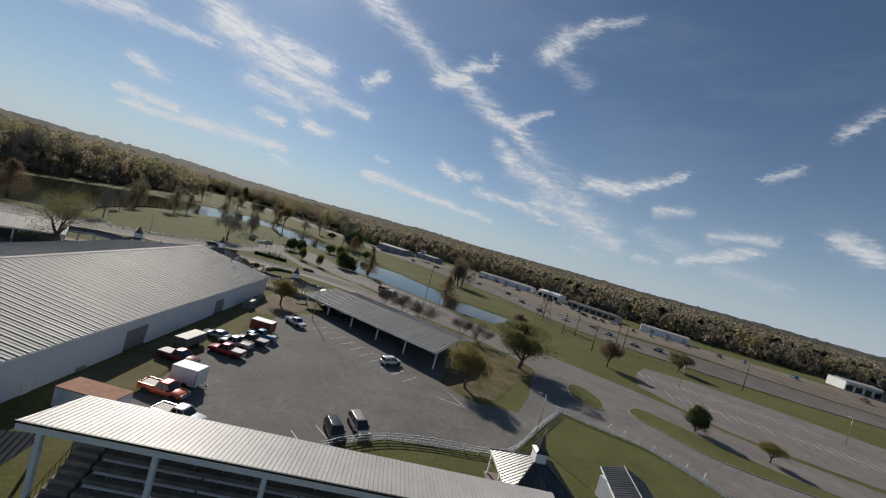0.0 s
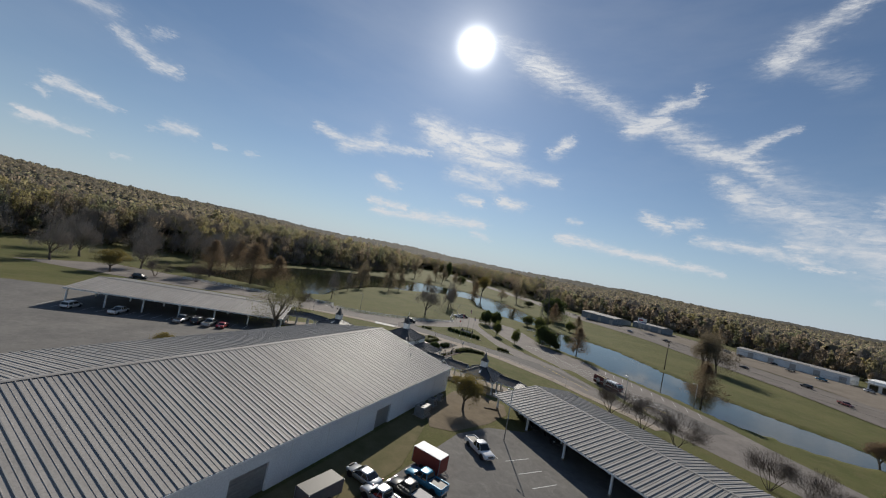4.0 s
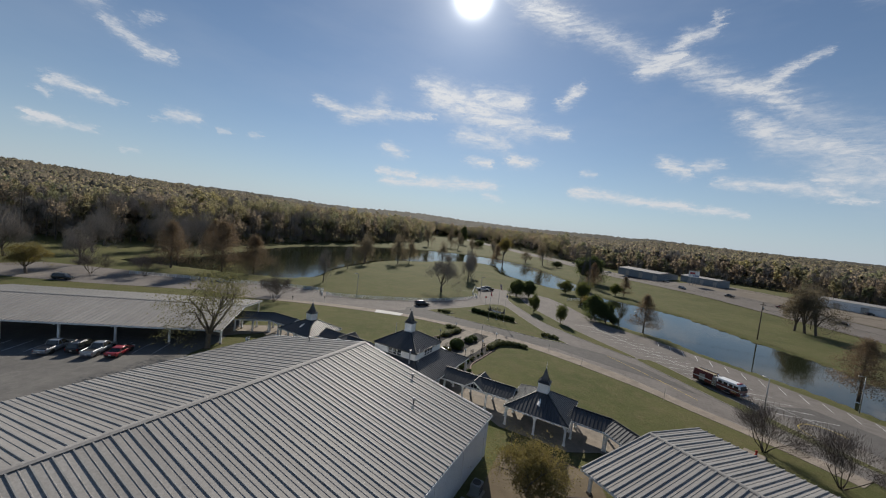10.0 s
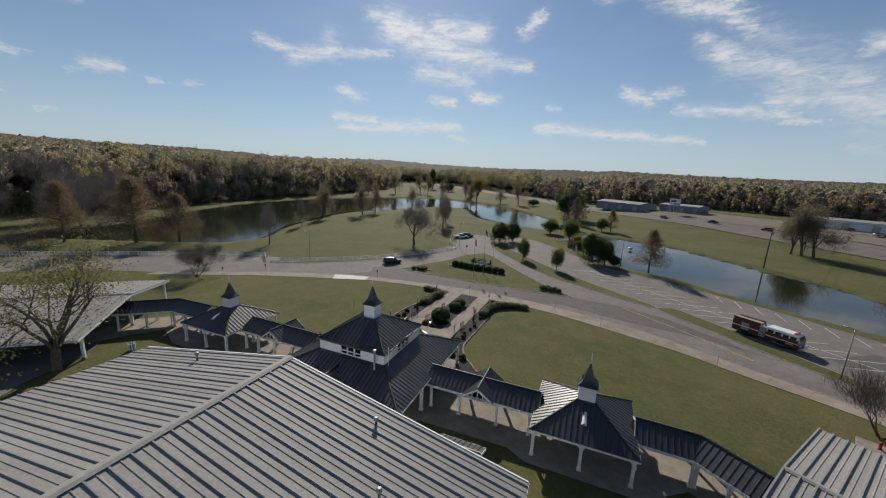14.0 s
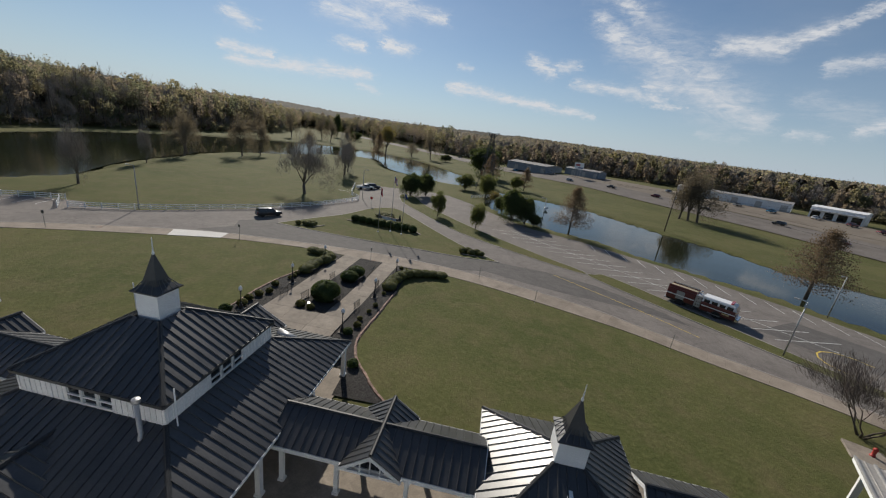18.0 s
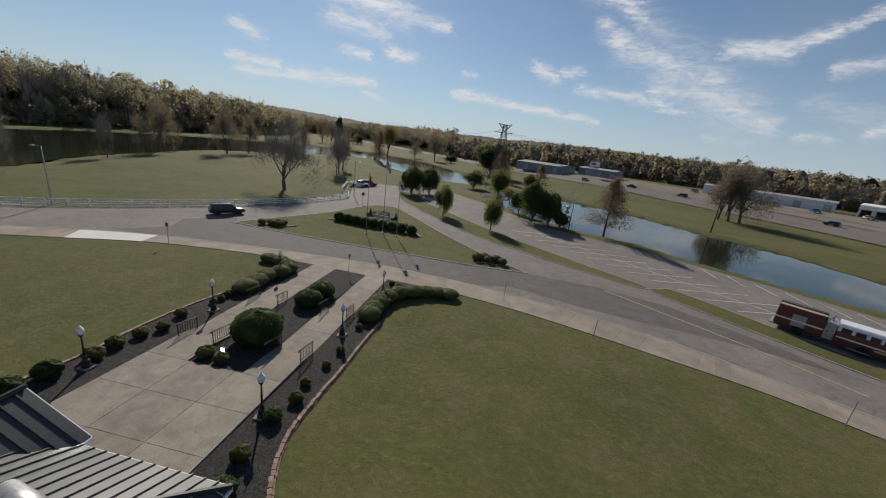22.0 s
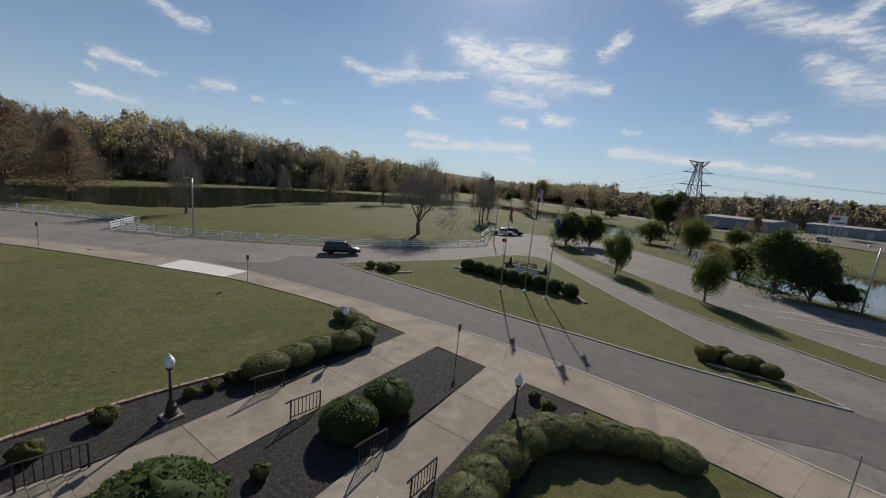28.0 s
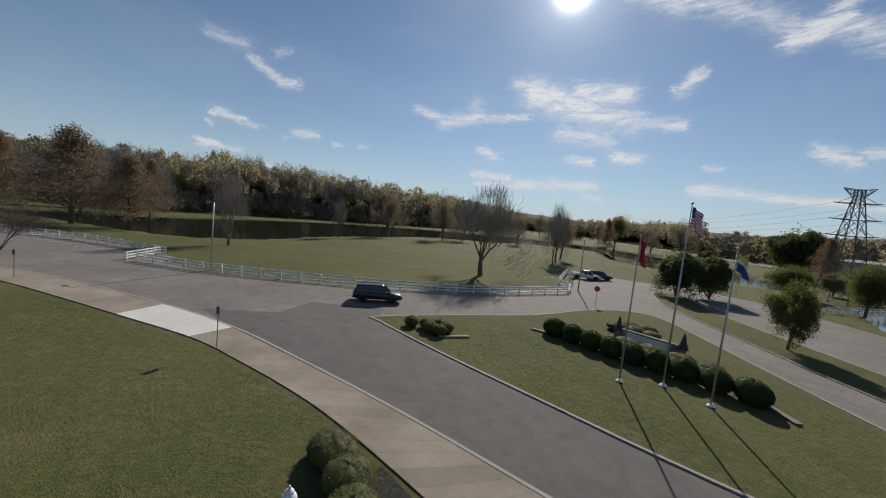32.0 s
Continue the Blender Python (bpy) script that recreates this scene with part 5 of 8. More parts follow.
for i, (x, y, h, r) in enumerate(((37.7, 97.6, 12.6, 5.2), (79, 73.5, 13.6, 6.4), (-111, 47, 20, 10.5), (-103.8, 55.6, 15.4, 8), (12.1, 200, 15, 5.5), (-62, 232, 17, 5.5), (-150, 66, 18, 6.5), (-126, 36, 18, 8), (30, 182, 11, 4.5))):
    tree("cypress", x, y, h, r, "rust-brown bald cypress near the water", i % 3)
for i, (x, y, h, r) in enumerate(((2.2, 93, 7.2, 2.45), (13.2, 85.4, 7.0, 2.25), (3.4, 155, 7.2, 5.0), (13, 139.8, 9.8, 4.2), (26, 180, 7, 4))):
    tree("oval", x, y, h, r, "young green street tree with an oval crown", i % 2)
for i, (x, y, h, r) in enumerate(((-11.5, 117.5, 8.2, 4.2), (-7.4, 123, 7.6, 3.8), (22.2, 101.6, 9.8, 4.1), (26, 101, 7.6, 3.3), (28.6, 99.8, 3.6, 2.2), (135.4, -21.2, 6.8, 3.0), (6.9, 227.6, 19, 10.5), (-205, 480, 30, 6), (-165, 445, 12, 9), (-29, 309, 6, 5.5), (19.5, 112, 6, 3))):
    tree("dark", x, y, h, r, "dense dark green broadleaf tree", i % 2)
for i, (x, y, h, r) in enumerate(((25.7, -5.2, 7.4, 4.2), (73.8, -27.8, 9.8, 6.2), (-78, 297, 24, 9), (-128, -1.5, 9.5, 6.5), (147.5, -29.7, 5, 3.2), (17, 126, 5, 3), (-26, -33, 4.6, 2.2))):
    tree("autumn", x, y, h, r, "thinning tree with yellowing autumn leaves", i % 2)
for x, y, h, r in ((98, 163, 22, 8.5), (101, 161.5, 20, 8), (95.5, 165, 20, 7.5), (-109.4, 131, 19.5, 6.3), (-101, 154, 20, 6.2), (-101.4, 167.7, 18, 5), (-92, 198, 17, 5.4), (-116.6, 140, 16, 5.5), (-49.6, 154, 15, 4.4), (-42, 307, 24, 8), (-59, 309, 13, 7), (-152, 350, 22, 7.5), (-128, 338, 19, 6), (-186, 338, 26, 8), (-204, 312, 25, 8), (-100, 330, 20, 6), (-172, 372, 24, 8)):
    tree("haze", x, y, h, r, "thin brown tree nearly bare beside the water")
tree("twiggy", -34.5, -1.0, 15, 8.2, "broad thinning tree with pale olive autumn leaves")
for i, (x, y, h, r) in enumerate(((93.8, -4.2, 14.2, 10.2), (191, 52, 9, 6), (12, 176, 6, 4), (110, -90, 10, 7))):
    tree("oak", x, y, h, r, "broad olive-green oak tree on the grass", i % 2)
for i, (x, y, h, r) in enumerate(((138.5, 25, 10.4, 5), (113, 58, 7, 4))):
    tree("rust", x, y, h, r, "small tree with russet autumn leaves")


# ---- woods ----
def skin_quads(rng, p, nrm, size, tilt=0.45):
    """Leaf sprays that lie roughly along a crown's skin."""
    n = len(p)
    f = nrm + rng.normal(size=(n, 3)) * tilt
    f /= np.linalg.norm(f, axis=1)[:, None]
    a = np.cross(f, rng.normal(size=(n, 3)))
    a /= np.maximum(np.linalg.norm(a, axis=1)[:, None], 1e-6)
    b = np.cross(f, a)
    s = size * rng.uniform(0.55, 1.35, (n, 1))
    a, b = a * s * 0.75, b * s * 0.5
    return np.stack([p - a - b * 0.3, p - a * 0.2 - b, p + a, p + a * 0.1 + b], 1).reshape(-1, 3)


def build_woods():
    rng = np.random.default_rng(5)
    mats = {"green": WOOD_GREEN_HAZED, "dark": WOOD_DARK_HAZED, "brown": WOOD_BROWN_HAZED, "yellow": WOOD_YELLOW_HAZED, "twig": TWIG}
    kinds = list(mats)
    leaves = {k: [] for k in kinds}
    far_leaves = {k: [] for k in kinds}
    wood = Shape()
    fine = [crown_kit(rng, 18, 950) for k in range(8)]
    medium = [crown_kit(rng, 11, 230) for k in range(8)]
    low_kits = [crown_kit(rng, 9, 130) for k in range(5)]

    def sown(step, lo, hi, reach):
        X, Y = np.meshgrid(np.arange(-1100, 1100, step), np.arange(-420, 1150, step))
        X, Y = X.ravel() + rng.uniform(-0.45, 0.45, X.size) * step, Y.ravel() + rng.uniform(-0.45, 0.45, Y.size) * step
        D = edge_distance(X, Y)
        west = np.degrees(np.arctan2(-X, Y - 60))
        keep = (D > lo) & (D < hi) & (np.hypot(X, Y - 60) < reach) & (west > -80) & (west < 112)
        return X[keep], Y[keep], D[keep], far_height(X[keep], Y[keep])

    def kind_at(x, y):
        """Stands of one kind lie together."""
        stand = math.sin(x / 31 + 2 * math.sin(y / 47)) + math.sin(y / 23 + x / 60)
        odds = (0.3, 0.08, 0.3, 0.08, 0.24) if stand > 0.4 else ((0.24, 0.2, 0.24, 0.04, 0.28) if stand < -0.6 else (0.26, 0.08, 0.32, 0.06, 0.28))
        if x > 0:
            odds = (0.24, 0.08, 0.36, 0.04, 0.28)
        return kinds[rng.choice(5, p=odds)]

    def turned():
        a = rng.uniform(0, 6.28)
        return np.array([[math.cos(a), -math.sin(a), 0], [math.sin(a), math.cos(a), 0], [0, 0, 1]])

    # the belt of trees along the edge
    for x, y, d, g0 in zip(*sown(7.2, 0, 66, 820)):
        near = min(math.hypot(x - 40, y + 60), math.hypot(x - 16, y), math.hypot(x - 2, y - 42))
        kind = kind_at(x, y)
        h = (rng.uniform(24, 36) if y > 110 else rng.uniform(20, 30)) if x < -60 else rng.uniform(13, 19) + (rng.uniform(2, 8) if rng.uniform() < 0.3 else 0)
        if d < 9 and rng.uniform() < 0.4:
            h *= 0.6
        r = max(h * rng.uniform(0.2, 0.29), 3.4)
        close = near < 290 and d < 34
        kit = (fine if close else medium)[rng.integers(8)]
        R = turned()
        low = 0.06 if d < 9 else (0.18 if d < 16 else 0.3)
        p = (kit[0] @ R.T) * np.array([r, r, h * (1 - low) * 0.5]) + np.array([x, y, g0 + h * (0.5 + low / 2)])
        nv = kit[1] @ R.T
        if kind == "twig":
            leaves[kind].append(twig_quads(rng, p, nv, 2.6, 0.045 if close else 0.09))
        elif kind == "brown":
            leaves[kind].append(skin_quads(rng, p[::2], nv[::2], 0.56 if close else 1.15))
            leaves["twig"].append(twig_quads(rng, p[1::3], nv[1::3], 2.4, 0.045 if close else 0.09))
        else:
            leaves[kind].append(skin_quads(rng, p, nv, 0.56 if close else 1.15))
        if near < 430:
            # saplings and brush under the crowns
            kit = low_kits[rng.integers(5)]
            tall = rng.uniform(2.2, 5.2)
            bush = (kit[0] @ R.T) * np.array([r * 1.1, r * 1.1, tall]) + np.array([x + rng.normal() * 2, y + rng.normal() * 2, g0 + tall * 0.85])
            leaves["brown" if rng.uniform() < 0.6 else "green"].append(skin_quads(rng, bush, kit[1], 1.0 if close else 1.5))
            stem = bush[::3] * np.array([1, 1, 1]) + np.array([0, 0, 2.5])
            leaves["twig"].append(twig_quads(rng, stem, np.tile(np.array([0.0, 0.0, 1.0]), (len(stem), 1)), 5.0, 0.07))
        if d < 24 and near < 420:
            top = (x + rng.normal() * 0.8, y + rng.normal() * 0.8, g0 + h * 0.93)
            wood.tube([(x, y, g0 - 0.3), (x + rng.normal() * 0.4, y + rng.normal() * 0.4, g0 + h * 0.5), top], [0.32, 0.22, 0.04], 5)
            for q in range(6):
                b = rng.uniform(0, 6.28)
                z = h * rng.uniform(0.25, 0.7)
                k = rng.uniform(0.5, 0.95)
                wood.tube([(x, y, g0 + z), (x + math.cos(b) * r * k * 0.5, y + math.sin(b) * r * k * 0.5, g0 + z + h * 0.12), (x + math.cos(b) * r * k, y + math.sin(b) * r * k, g0 + z + h * 0.28)], [0.11, 0.07, 0.02], 3)
    # tree tops that climb the hills behind: a closed canopy, crown beside crown
    def crowns(X, Y, cell=8.5):
        """Height of the nearest crowns over the ground, each crown a rounded dome at a shaken grid point."""
        best = np.zeros(X.shape)
        ix, iy = np.floor(X / cell), np.floor(Y / cell)
        for i in (-1, 0, 1):
            for j in (-1, 0, 1):
                gx, gy = ix + i, iy + j
                r1, r2, r3 = (np.abs(np.sin(gx * 12.9898 + gy * 78.233 + q) * 43758.5453) % 1 for q in (0.0, 1.7, 4.1))
                d2 = ((gx + 0.15 + 0.7 * r1) * cell - X) ** 2 + ((gy + 0.15 + 0.7 * r2) * cell - Y) ** 2
                best = np.maximum(best, (12.5 + 8.5 * r3) * (1 - 0.62 * np.minimum(d2 / (cell * 0.85) ** 2, 1.6)))
        return np.maximum(best, 10.5)

    def sheet(angles, radii, least, most, rough, mat):
        A, R = np.meshgrid(angles, radii)
        CX, CY = R * np.sin(A), 60 + R * np.cos(A)
        D = edge_distance(CX, CY)
        CZ = far_height(CX, CY) + crowns(CX, CY) + 3.0 * np.clip((-60 - CX) / 60, 0, 1) + rng.normal(size=CX.shape) * rough
        idx = np.arange(CX.size).reshape(CX.shape)
        ok = (D > least) & (R < most)
        good = ok[:-1, :-1] & ok[:-1, 1:] & ok[1:, 1:] & ok[1:, :-1]
        f = np.stack([idx[:-1, :-1], idx[:-1, 1:], idx[1:, 1:], idx[1:, :-1]], -1).reshape(-1, 4)[good.ravel()]
        me = bpy.data.meshes.new("far_woods")
        me.from_pydata(np.stack([CX, CY, CZ], -1).reshape(-1, 3).tolist(), [], f.tolist())
        me.materials.append(mat)
        me.shade_smooth()
        tagged(new("far_woods", me), "continuous brown and olive canopy of distant woods", "woods", kind="stuff")
        return CX[ok], CY[ok], CZ[ok]

    px, py, pz = sheet(np.linspace(-0.62 * math.pi, 0.47 * math.pi, 900), 170 * 1.0105 ** np.arange(0, 175), 40, 1060, 0.3, CANOPY_SHADED)
    sheet(np.linspace(-0.66 * math.pi, 0.6 * math.pi, 520), 1000 * 1.03 ** np.arange(0, 41), 40, 4000, 1.6, CANOPY_FAR_SHADED)
    pick = rng.choice(len(px), min(150000, len(px)), replace=False)
    pick = np.concatenate([pick, pick[: 100000]])
    c = np.stack([px[pick], py[pick], pz[pick] + rng.uniform(-0.6, 0.9, len(pick))], 1) + rng.normal(size=(len(pick), 3)) * np.array([1.6, 1.6, 0.2])
    stand = np.sin(c[:, 0] / 41 + 2 * np.sin(c[:, 1] / 57)) + np.sin(c[:, 1] / 33 + c[:, 0] / 70) + rng.normal(size=len(c)) * 0.9
    for k, lo, hi in (("green", -9, -0.6), ("brown", -0.6, 0.5), ("twig", 0.5, 1.5), ("yellow", 1.5, 1.75), ("dark", 1.75, 9)):
        q = c[(stand >= lo) & (stand < hi)]
        up = rng.normal(size=q.shape) * 0.6 + np.array([0, 0, 0.9])
        up /= np.linalg.norm(up, axis=1)[:, None]
        if k == "twig":
            far_leaves[k].append(twig_quads(rng, np.repeat(q, 3, 0) + rng.normal(size=(3 * len(q), 3)), np.repeat(up, 3, 0), 4.0, 0.09))
        else:
            far_leaves[k].append(skin_quads(rng, q, up, 1.3, 0.8))
    names = {"green": "olive green autumn woods beyond the lake", "dark": "dark evergreen trees among the woods", "brown": "russet brown trees among the woods", "yellow": "yellowing trees among the woods", "twig": "leafless grey trees among the woods"}
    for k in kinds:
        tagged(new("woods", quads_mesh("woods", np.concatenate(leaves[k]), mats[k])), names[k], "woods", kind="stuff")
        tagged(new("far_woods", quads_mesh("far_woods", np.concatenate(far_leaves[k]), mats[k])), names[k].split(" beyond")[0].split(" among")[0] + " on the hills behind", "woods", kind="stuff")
    tagged(part("tree_trunks", wood, BARK), "grey trunks along the edge of the woods", "woods", kind="stuff")


# the crowns' self-shadowing is averaged into these darker canopy colours
CANOPY_SHADED = surface("woods_canopy_shaded", (0.1, 0.092, 0.064), (0.155, 0.13, 0.098), 0.11, 0.9, 0.95, bump=0, spread=0.35, spec=0.05, third=(0.18, 0.155, 0.125))
CANOPY_FAR_SHADED = surface("distant_canopy_shaded", (0.072, 0.07, 0.058), (0.1, 0.09, 0.074), 0.02, 0.3, 0.95, bump=0, spread=0.4, spec=0.05)
build_woods()


# ---- front plaza ----
def plaza_z(y):
    if y < 34.1:
        return 1.08 - (y - 23) * 0.028
    if y < 41.3:
        return 0.52 - (y - 35.3) * 0.01
    return 0.25 - (y - 42.4) * 0.014


def slab(parent, x0, x1, y0, y1, mat, z0=None, z1=None, th=0.14, name="slab"):
    g = 0.012
    za, zb = (plaza_z(y0), plaza_z(y1 - 0.01)) if z0 is None else (z0, z1)
    s = Shape()
    a, b = x0 + g, x1 - g
    c, d = y0 + g, y1 - g
    s.add([(a, c, za - th), (b, c, za - th), (b, d, zb - th), (a, d, zb - th), (a, c, za), (b, c, za), (b, d, zb), (a, d, zb)], ((3, 2, 1, 0), (4, 5, 6, 7), (0, 1, 5, 4), (1, 2, 6, 5), (2, 3, 7, 6), (3, 0, 4, 7)))
    return part(name, s, mat, parent)


PLAZA_X = ((-6.3, -3.4), (0.4, 3.0))


def build_plaza():
    base = tagged(part("pavement", Shape().prism([(-6.3, 23), (3.0, 23), (3.0, 31.7), (-6.3, 31.7)], 0.2, 0.6), CONCRETE), "tan concrete plaza slabs with dark joints", "paving", kind="structure")
    for y0, y1 in ((23.2, 25.9), (25.9, 28.8), (28.8, 31.7)):
        for x0, x1 in ((-6.3, -3.2), (-3.2, -0.1), (-0.1, 3.0)):
            slab(base, x0, x1, y0, y1, CONCRETE, th=0.7)
    for x0, x1 in PLAZA_X:
        slab(base, x0, x1, 31.7, 34.1, CONCRETE, th=0.6)
        for y0, y1 in ((35.3, 38.2), (38.2, 41.3)):
            slab(base, x0, x1, y0, y1, CONCRETE, th=0.5)
        for y0, y1 in ((42.4, 45.2), (45.2, 48.2), (48.2, 52.6)):
            slab(base, x0, x1, y0, y1, CONCRETE, plaza_z(y0), 0.05 if y1 > 52 else plaza_z(y1), 0.4)
        for ya, yb, n in ((34.1, 35.3, 3), (41.3, 42.4, 2)):
            top, low = plaza_z(ya - 0.01), plaza_z(yb)
            for k in range(n):
                d = (yb - ya) / n
                z = top - (top - low) * (k + 1) / (n + 1)
                slab(base, x0, x1, ya + k * d, ya + (k + 1) * d, CONCRETE, z, z, 0.5, "step")
    # walk along the kerb, slab by slab
    lawn = smooth_line([(-72, 28), (-58, 36.2), (-48, 41.3), (-34.2, 47.1), (-27.1, 50), (-22, 51.2), (-15, 52.3), (-8, 52.4), (0, 52), (8, 51.6), (11, 51.3), (18.5, 49.5), (29.8, 45.4), (36.7, 42.6), (43.5, 38.8), (53.6, 33.8), (62, 28.5)], 6)
    road = smooth_line([(-72, 30.7), (-62, 36.3), (-50.5, 43.8), (-36, 50.2), (-27.8, 52.8), (-20, 54.1), (-12.3, 55.1), (-6, 55.6), (-0.7, 55.9), (4.3, 55.7), (12, 54.8), (20, 53), (32, 49), (38, 45.6), (45, 41.6), (56, 36), (64, 31.4)], 6)
    wk = tagged(part("pavement", band(road, -0.02, 0.16, -0.1, 0.075), KERB), "concrete sidewalk and kerb along the front drive", "sidewalk", kind="structure")
    for i in range(0, len(lawn) - 1):
        a, b, c, d = lawn[i], lawn[i + 1], road[i + 1], road[i]
        cx, cy = (a[0] + c[0]) / 2, (a[1] + c[1]) / 2
        q = [(p[0] + (cx - p[0]) * 0.006, p[1] + (cy - p[1]) * 0.006) for p in (a, b, c, d)]
        new_slab = -35 < cx < -27.2
        s = Shape()
        z = [height(*p) + 0.056 + (0.008 if new_slab else 0) for p in q]
        s.add([(p[0], p[1], zz - 0.1) for p, zz in zip(q, z)] + [(p[0], p[1], zz) for p, zz in zip(q, z)], ((3, 2, 1, 0), (4, 5, 6, 7), (0, 1, 5, 4), (1, 2, 6, 5), (2, 3, 7, 6), (3, 0, 4, 7)))
        part("slab", s, CONCRETE_NEW if new_slab else WALK, wk)


WALK = surface("stained_sidewalk", (0.2, 0.165, 0.132), (0.3, 0.255, 0.21), 0.3, 22, 0.9, bump=0.25, vary=0.1, third=(0.27, 0.17, 0.12), spec=0.25, spread=0.3)
build_plaza()


def bed(poly, label, dz=0.1):
    ob = tagged(drape("ground", poly, dz, MULCH, 1.5), label, "mulch bed", kind="structure")
    return ob


RIGHT_EDGE = smooth_line([(11.2, 20.2), (9.6, 21.6), (8.2, 23.3), (6.6, 25.3), (5.6, 28), (5.5, 31), (5.6, 34), (5.6, 38), (5.7, 41.5)], 6)
LEFT_EDGE = smooth_line([(-13, 21.5), (-11, 23.2), (-9.8, 26), (-9.3, 30), (-9.6, 34), (-9.5, 38), (-8.8, 42.6)], 6)
bed([(3.0, 23.3), (6.5, 23.3), (6.8, 20), (11.2, 20.2)] + RIGHT_EDGE[3:] + [(5.6, 47), (6.5, 51.5), (3.0, 51.8)], "dark gravel bed beside the plaza", 0.09)
bed([(-6.3, 51.9), (-9.6, 52.2), (-8.4, 47), (-8.8, 42.8)] + LEFT_EDGE[::-1][1:-3] + [(-10, 23.3), (-6.3, 23.3)], "dark gravel bed with small shrubs beside the plaza", 0.09)
mid = tagged(part("ground", Shape().add([(-3.4, 31.7, 0.78), (0.4, 31.7, 0.78), (0.4, 35, 0.5), (-3.4, 35, 0.5), (0.4, 41.5, 0.42), (-3.4, 41.5, 0.42), (0.4, 51.9, 0.1), (-3.4, 51.9, 0.1)], ((0, 1, 2, 3), (3, 2, 4, 5), (5, 4, 6, 7))), MULCH), "dark mulch bed in the middle of the plaza", "mulch bed", kind="structure")


def brick_edge(line, label):
    """Two courses of loose-laid bricks along the bed."""
    wall = thing("brick_edging", label, "edging")
    rng = random.Random(4)
    kit = [Shape().bevel(0, 0, 0, 0.29, w, 0.1, 0.012).mesh("brick", BRICK) for w in (0.34, 0.2)]
    run, total = 0.0, 0.0
    for a, b in zip(line, line[1:]):
        L = math.dist(a, b)
        ang = math.degrees(math.atan2(b[1] - a[1], b[0] - a[0]))
        while run < L:
            t = run / L
            x, y = a[0] + (b[0] - a[0]) * t, a[1] + (b[1] - a[1]) * t
            for c in range(2):
                part("brick", kit[c], None, wall, m=pose(x + rng.uniform(-0.02, 0.02), y + rng.uniform(-0.03, 0.03), height(x, y) - 0.03 + c * 0.105, rng.uniform(-3, 3), rng.uniform(-3, 3), ang + rng.uniform(-6, 6)))
            run += 0.31
        run -= L


brick_edge(RIGHT_EDGE, "low edging of loose red bricks along the gravel bed")
brick_edge(LEFT_EDGE, "low red brick edging between lawn and gravel bed")


def ball_mesh(rng, n_u=20, n_v=12, rough=0.07, flat=0.82):
    """A clipped shrub: a lumpy rounded body."""
    s = Shape()
    rings = []
    ph = rng.uniform(0, 6, 6)
    for j in range(n_v + 1):
        v = -0.42 * math.pi + (0.92 * math.pi) * j / n_v
        ring = []
        for i in range(n_u):
            u = 2 * math.pi * i / n_u
            k = 1 + rough * (math.sin(3 * u + ph[0] + 2 * v) + math.sin(5 * u + ph[1]) * math.cos(4 * v + ph[2])) + rng.uniform(-0.03, 0.03)
            ring.append((math.cos(v) * math.cos(u) * k, math.cos(v) * math.sin(u) * k, math.sin(v) * flat * k))
        rings.append(ring)
    s.loft(rings)
    return s


def shrub_kit(seed, count, size, leaf, rough=0.07, flat=0.82):
    rng = np.random.default_rng(seed)
    core = ball_mesh(rng, rough=rough, flat=flat)
    v = rng.normal(size=(count, 3))
    v /= np.linalg.norm(v, axis=1)[:, None]
    v = v[v[:, 2] > -0.75]
    v = v * rng.uniform(0.96, 1.07, (len(v), 1)) * np.array([1, 1, flat])
    return core.mesh("foliage_core", leaf, True), quads_mesh("leaves", leaf_quads(rng, v, size, 0.5), leaf)


SHRUB_YELLOW = leaf_material("gold_shrub_leaves", (0.08, 0.085, 0.03), (0.125, 0.122, 0.042), (0.16, 0.14, 0.05))
SHRUB_GLOSS = leaf_material("glossy_green_leaves", (0.042, 0.065, 0.022), (0.068, 0.095, 0.034), (0.1, 0.12, 0.045))
KIT_HEDGE = [shrub_kit(s, 4200, 0.048, HEDGE, 0.05) for s in (1, 2, 3)]
KIT_ROUND = [shrub_kit(s, 5200, 0.06, SHRUB_GLOSS, 0.06, 0.9) for s in (4, 5)]
KIT_SMALL = [shrub_kit(s, 900, 0.15, SHRUB_YELLOW, 0.16, 0.85) for s in (6, 7)]
KIT_GREEN = [shrub_kit(s, 900, 0.15, SHRUB_GLOSS, 0.16, 0.9) for s in (8,)]


def shrub(kit, x, y, z, rx, ry, h, turn, label, name="shrub", group="", parent=None):
    """A shrub of that width and height on the ground; as a part it is one lobe of a hedge."""
    sc = Matrix.Diagonal((rx, ry, h / 1.75, 1))
    if parent is None:
        t = thing(name, label, "shrub", pose(x, y, z + h * 0.44, 0, 0, turn), group)
    else:
        t = part("lobe", kit[0], None, parent, m=pose(x, y, z + h * 0.44, 0, 0, turn) @ sc)
        part("leaves", kit[1], None, t)
        return t
    part("foliage_core", kit[0], None, t, m=sc)
    part("leaves", kit[1], None, t, m=sc)
    return t


def cloud_hedge(pts, label):
    hd = thing("hedge", label, "hedge")
    for i, (x, y, r, long, turn, h) in enumerate(pts):
        shrub(KIT_HEDGE[i % 3], x, y, height(x, y) + 0.05, r * long, r, h, turn, "", parent=hd)


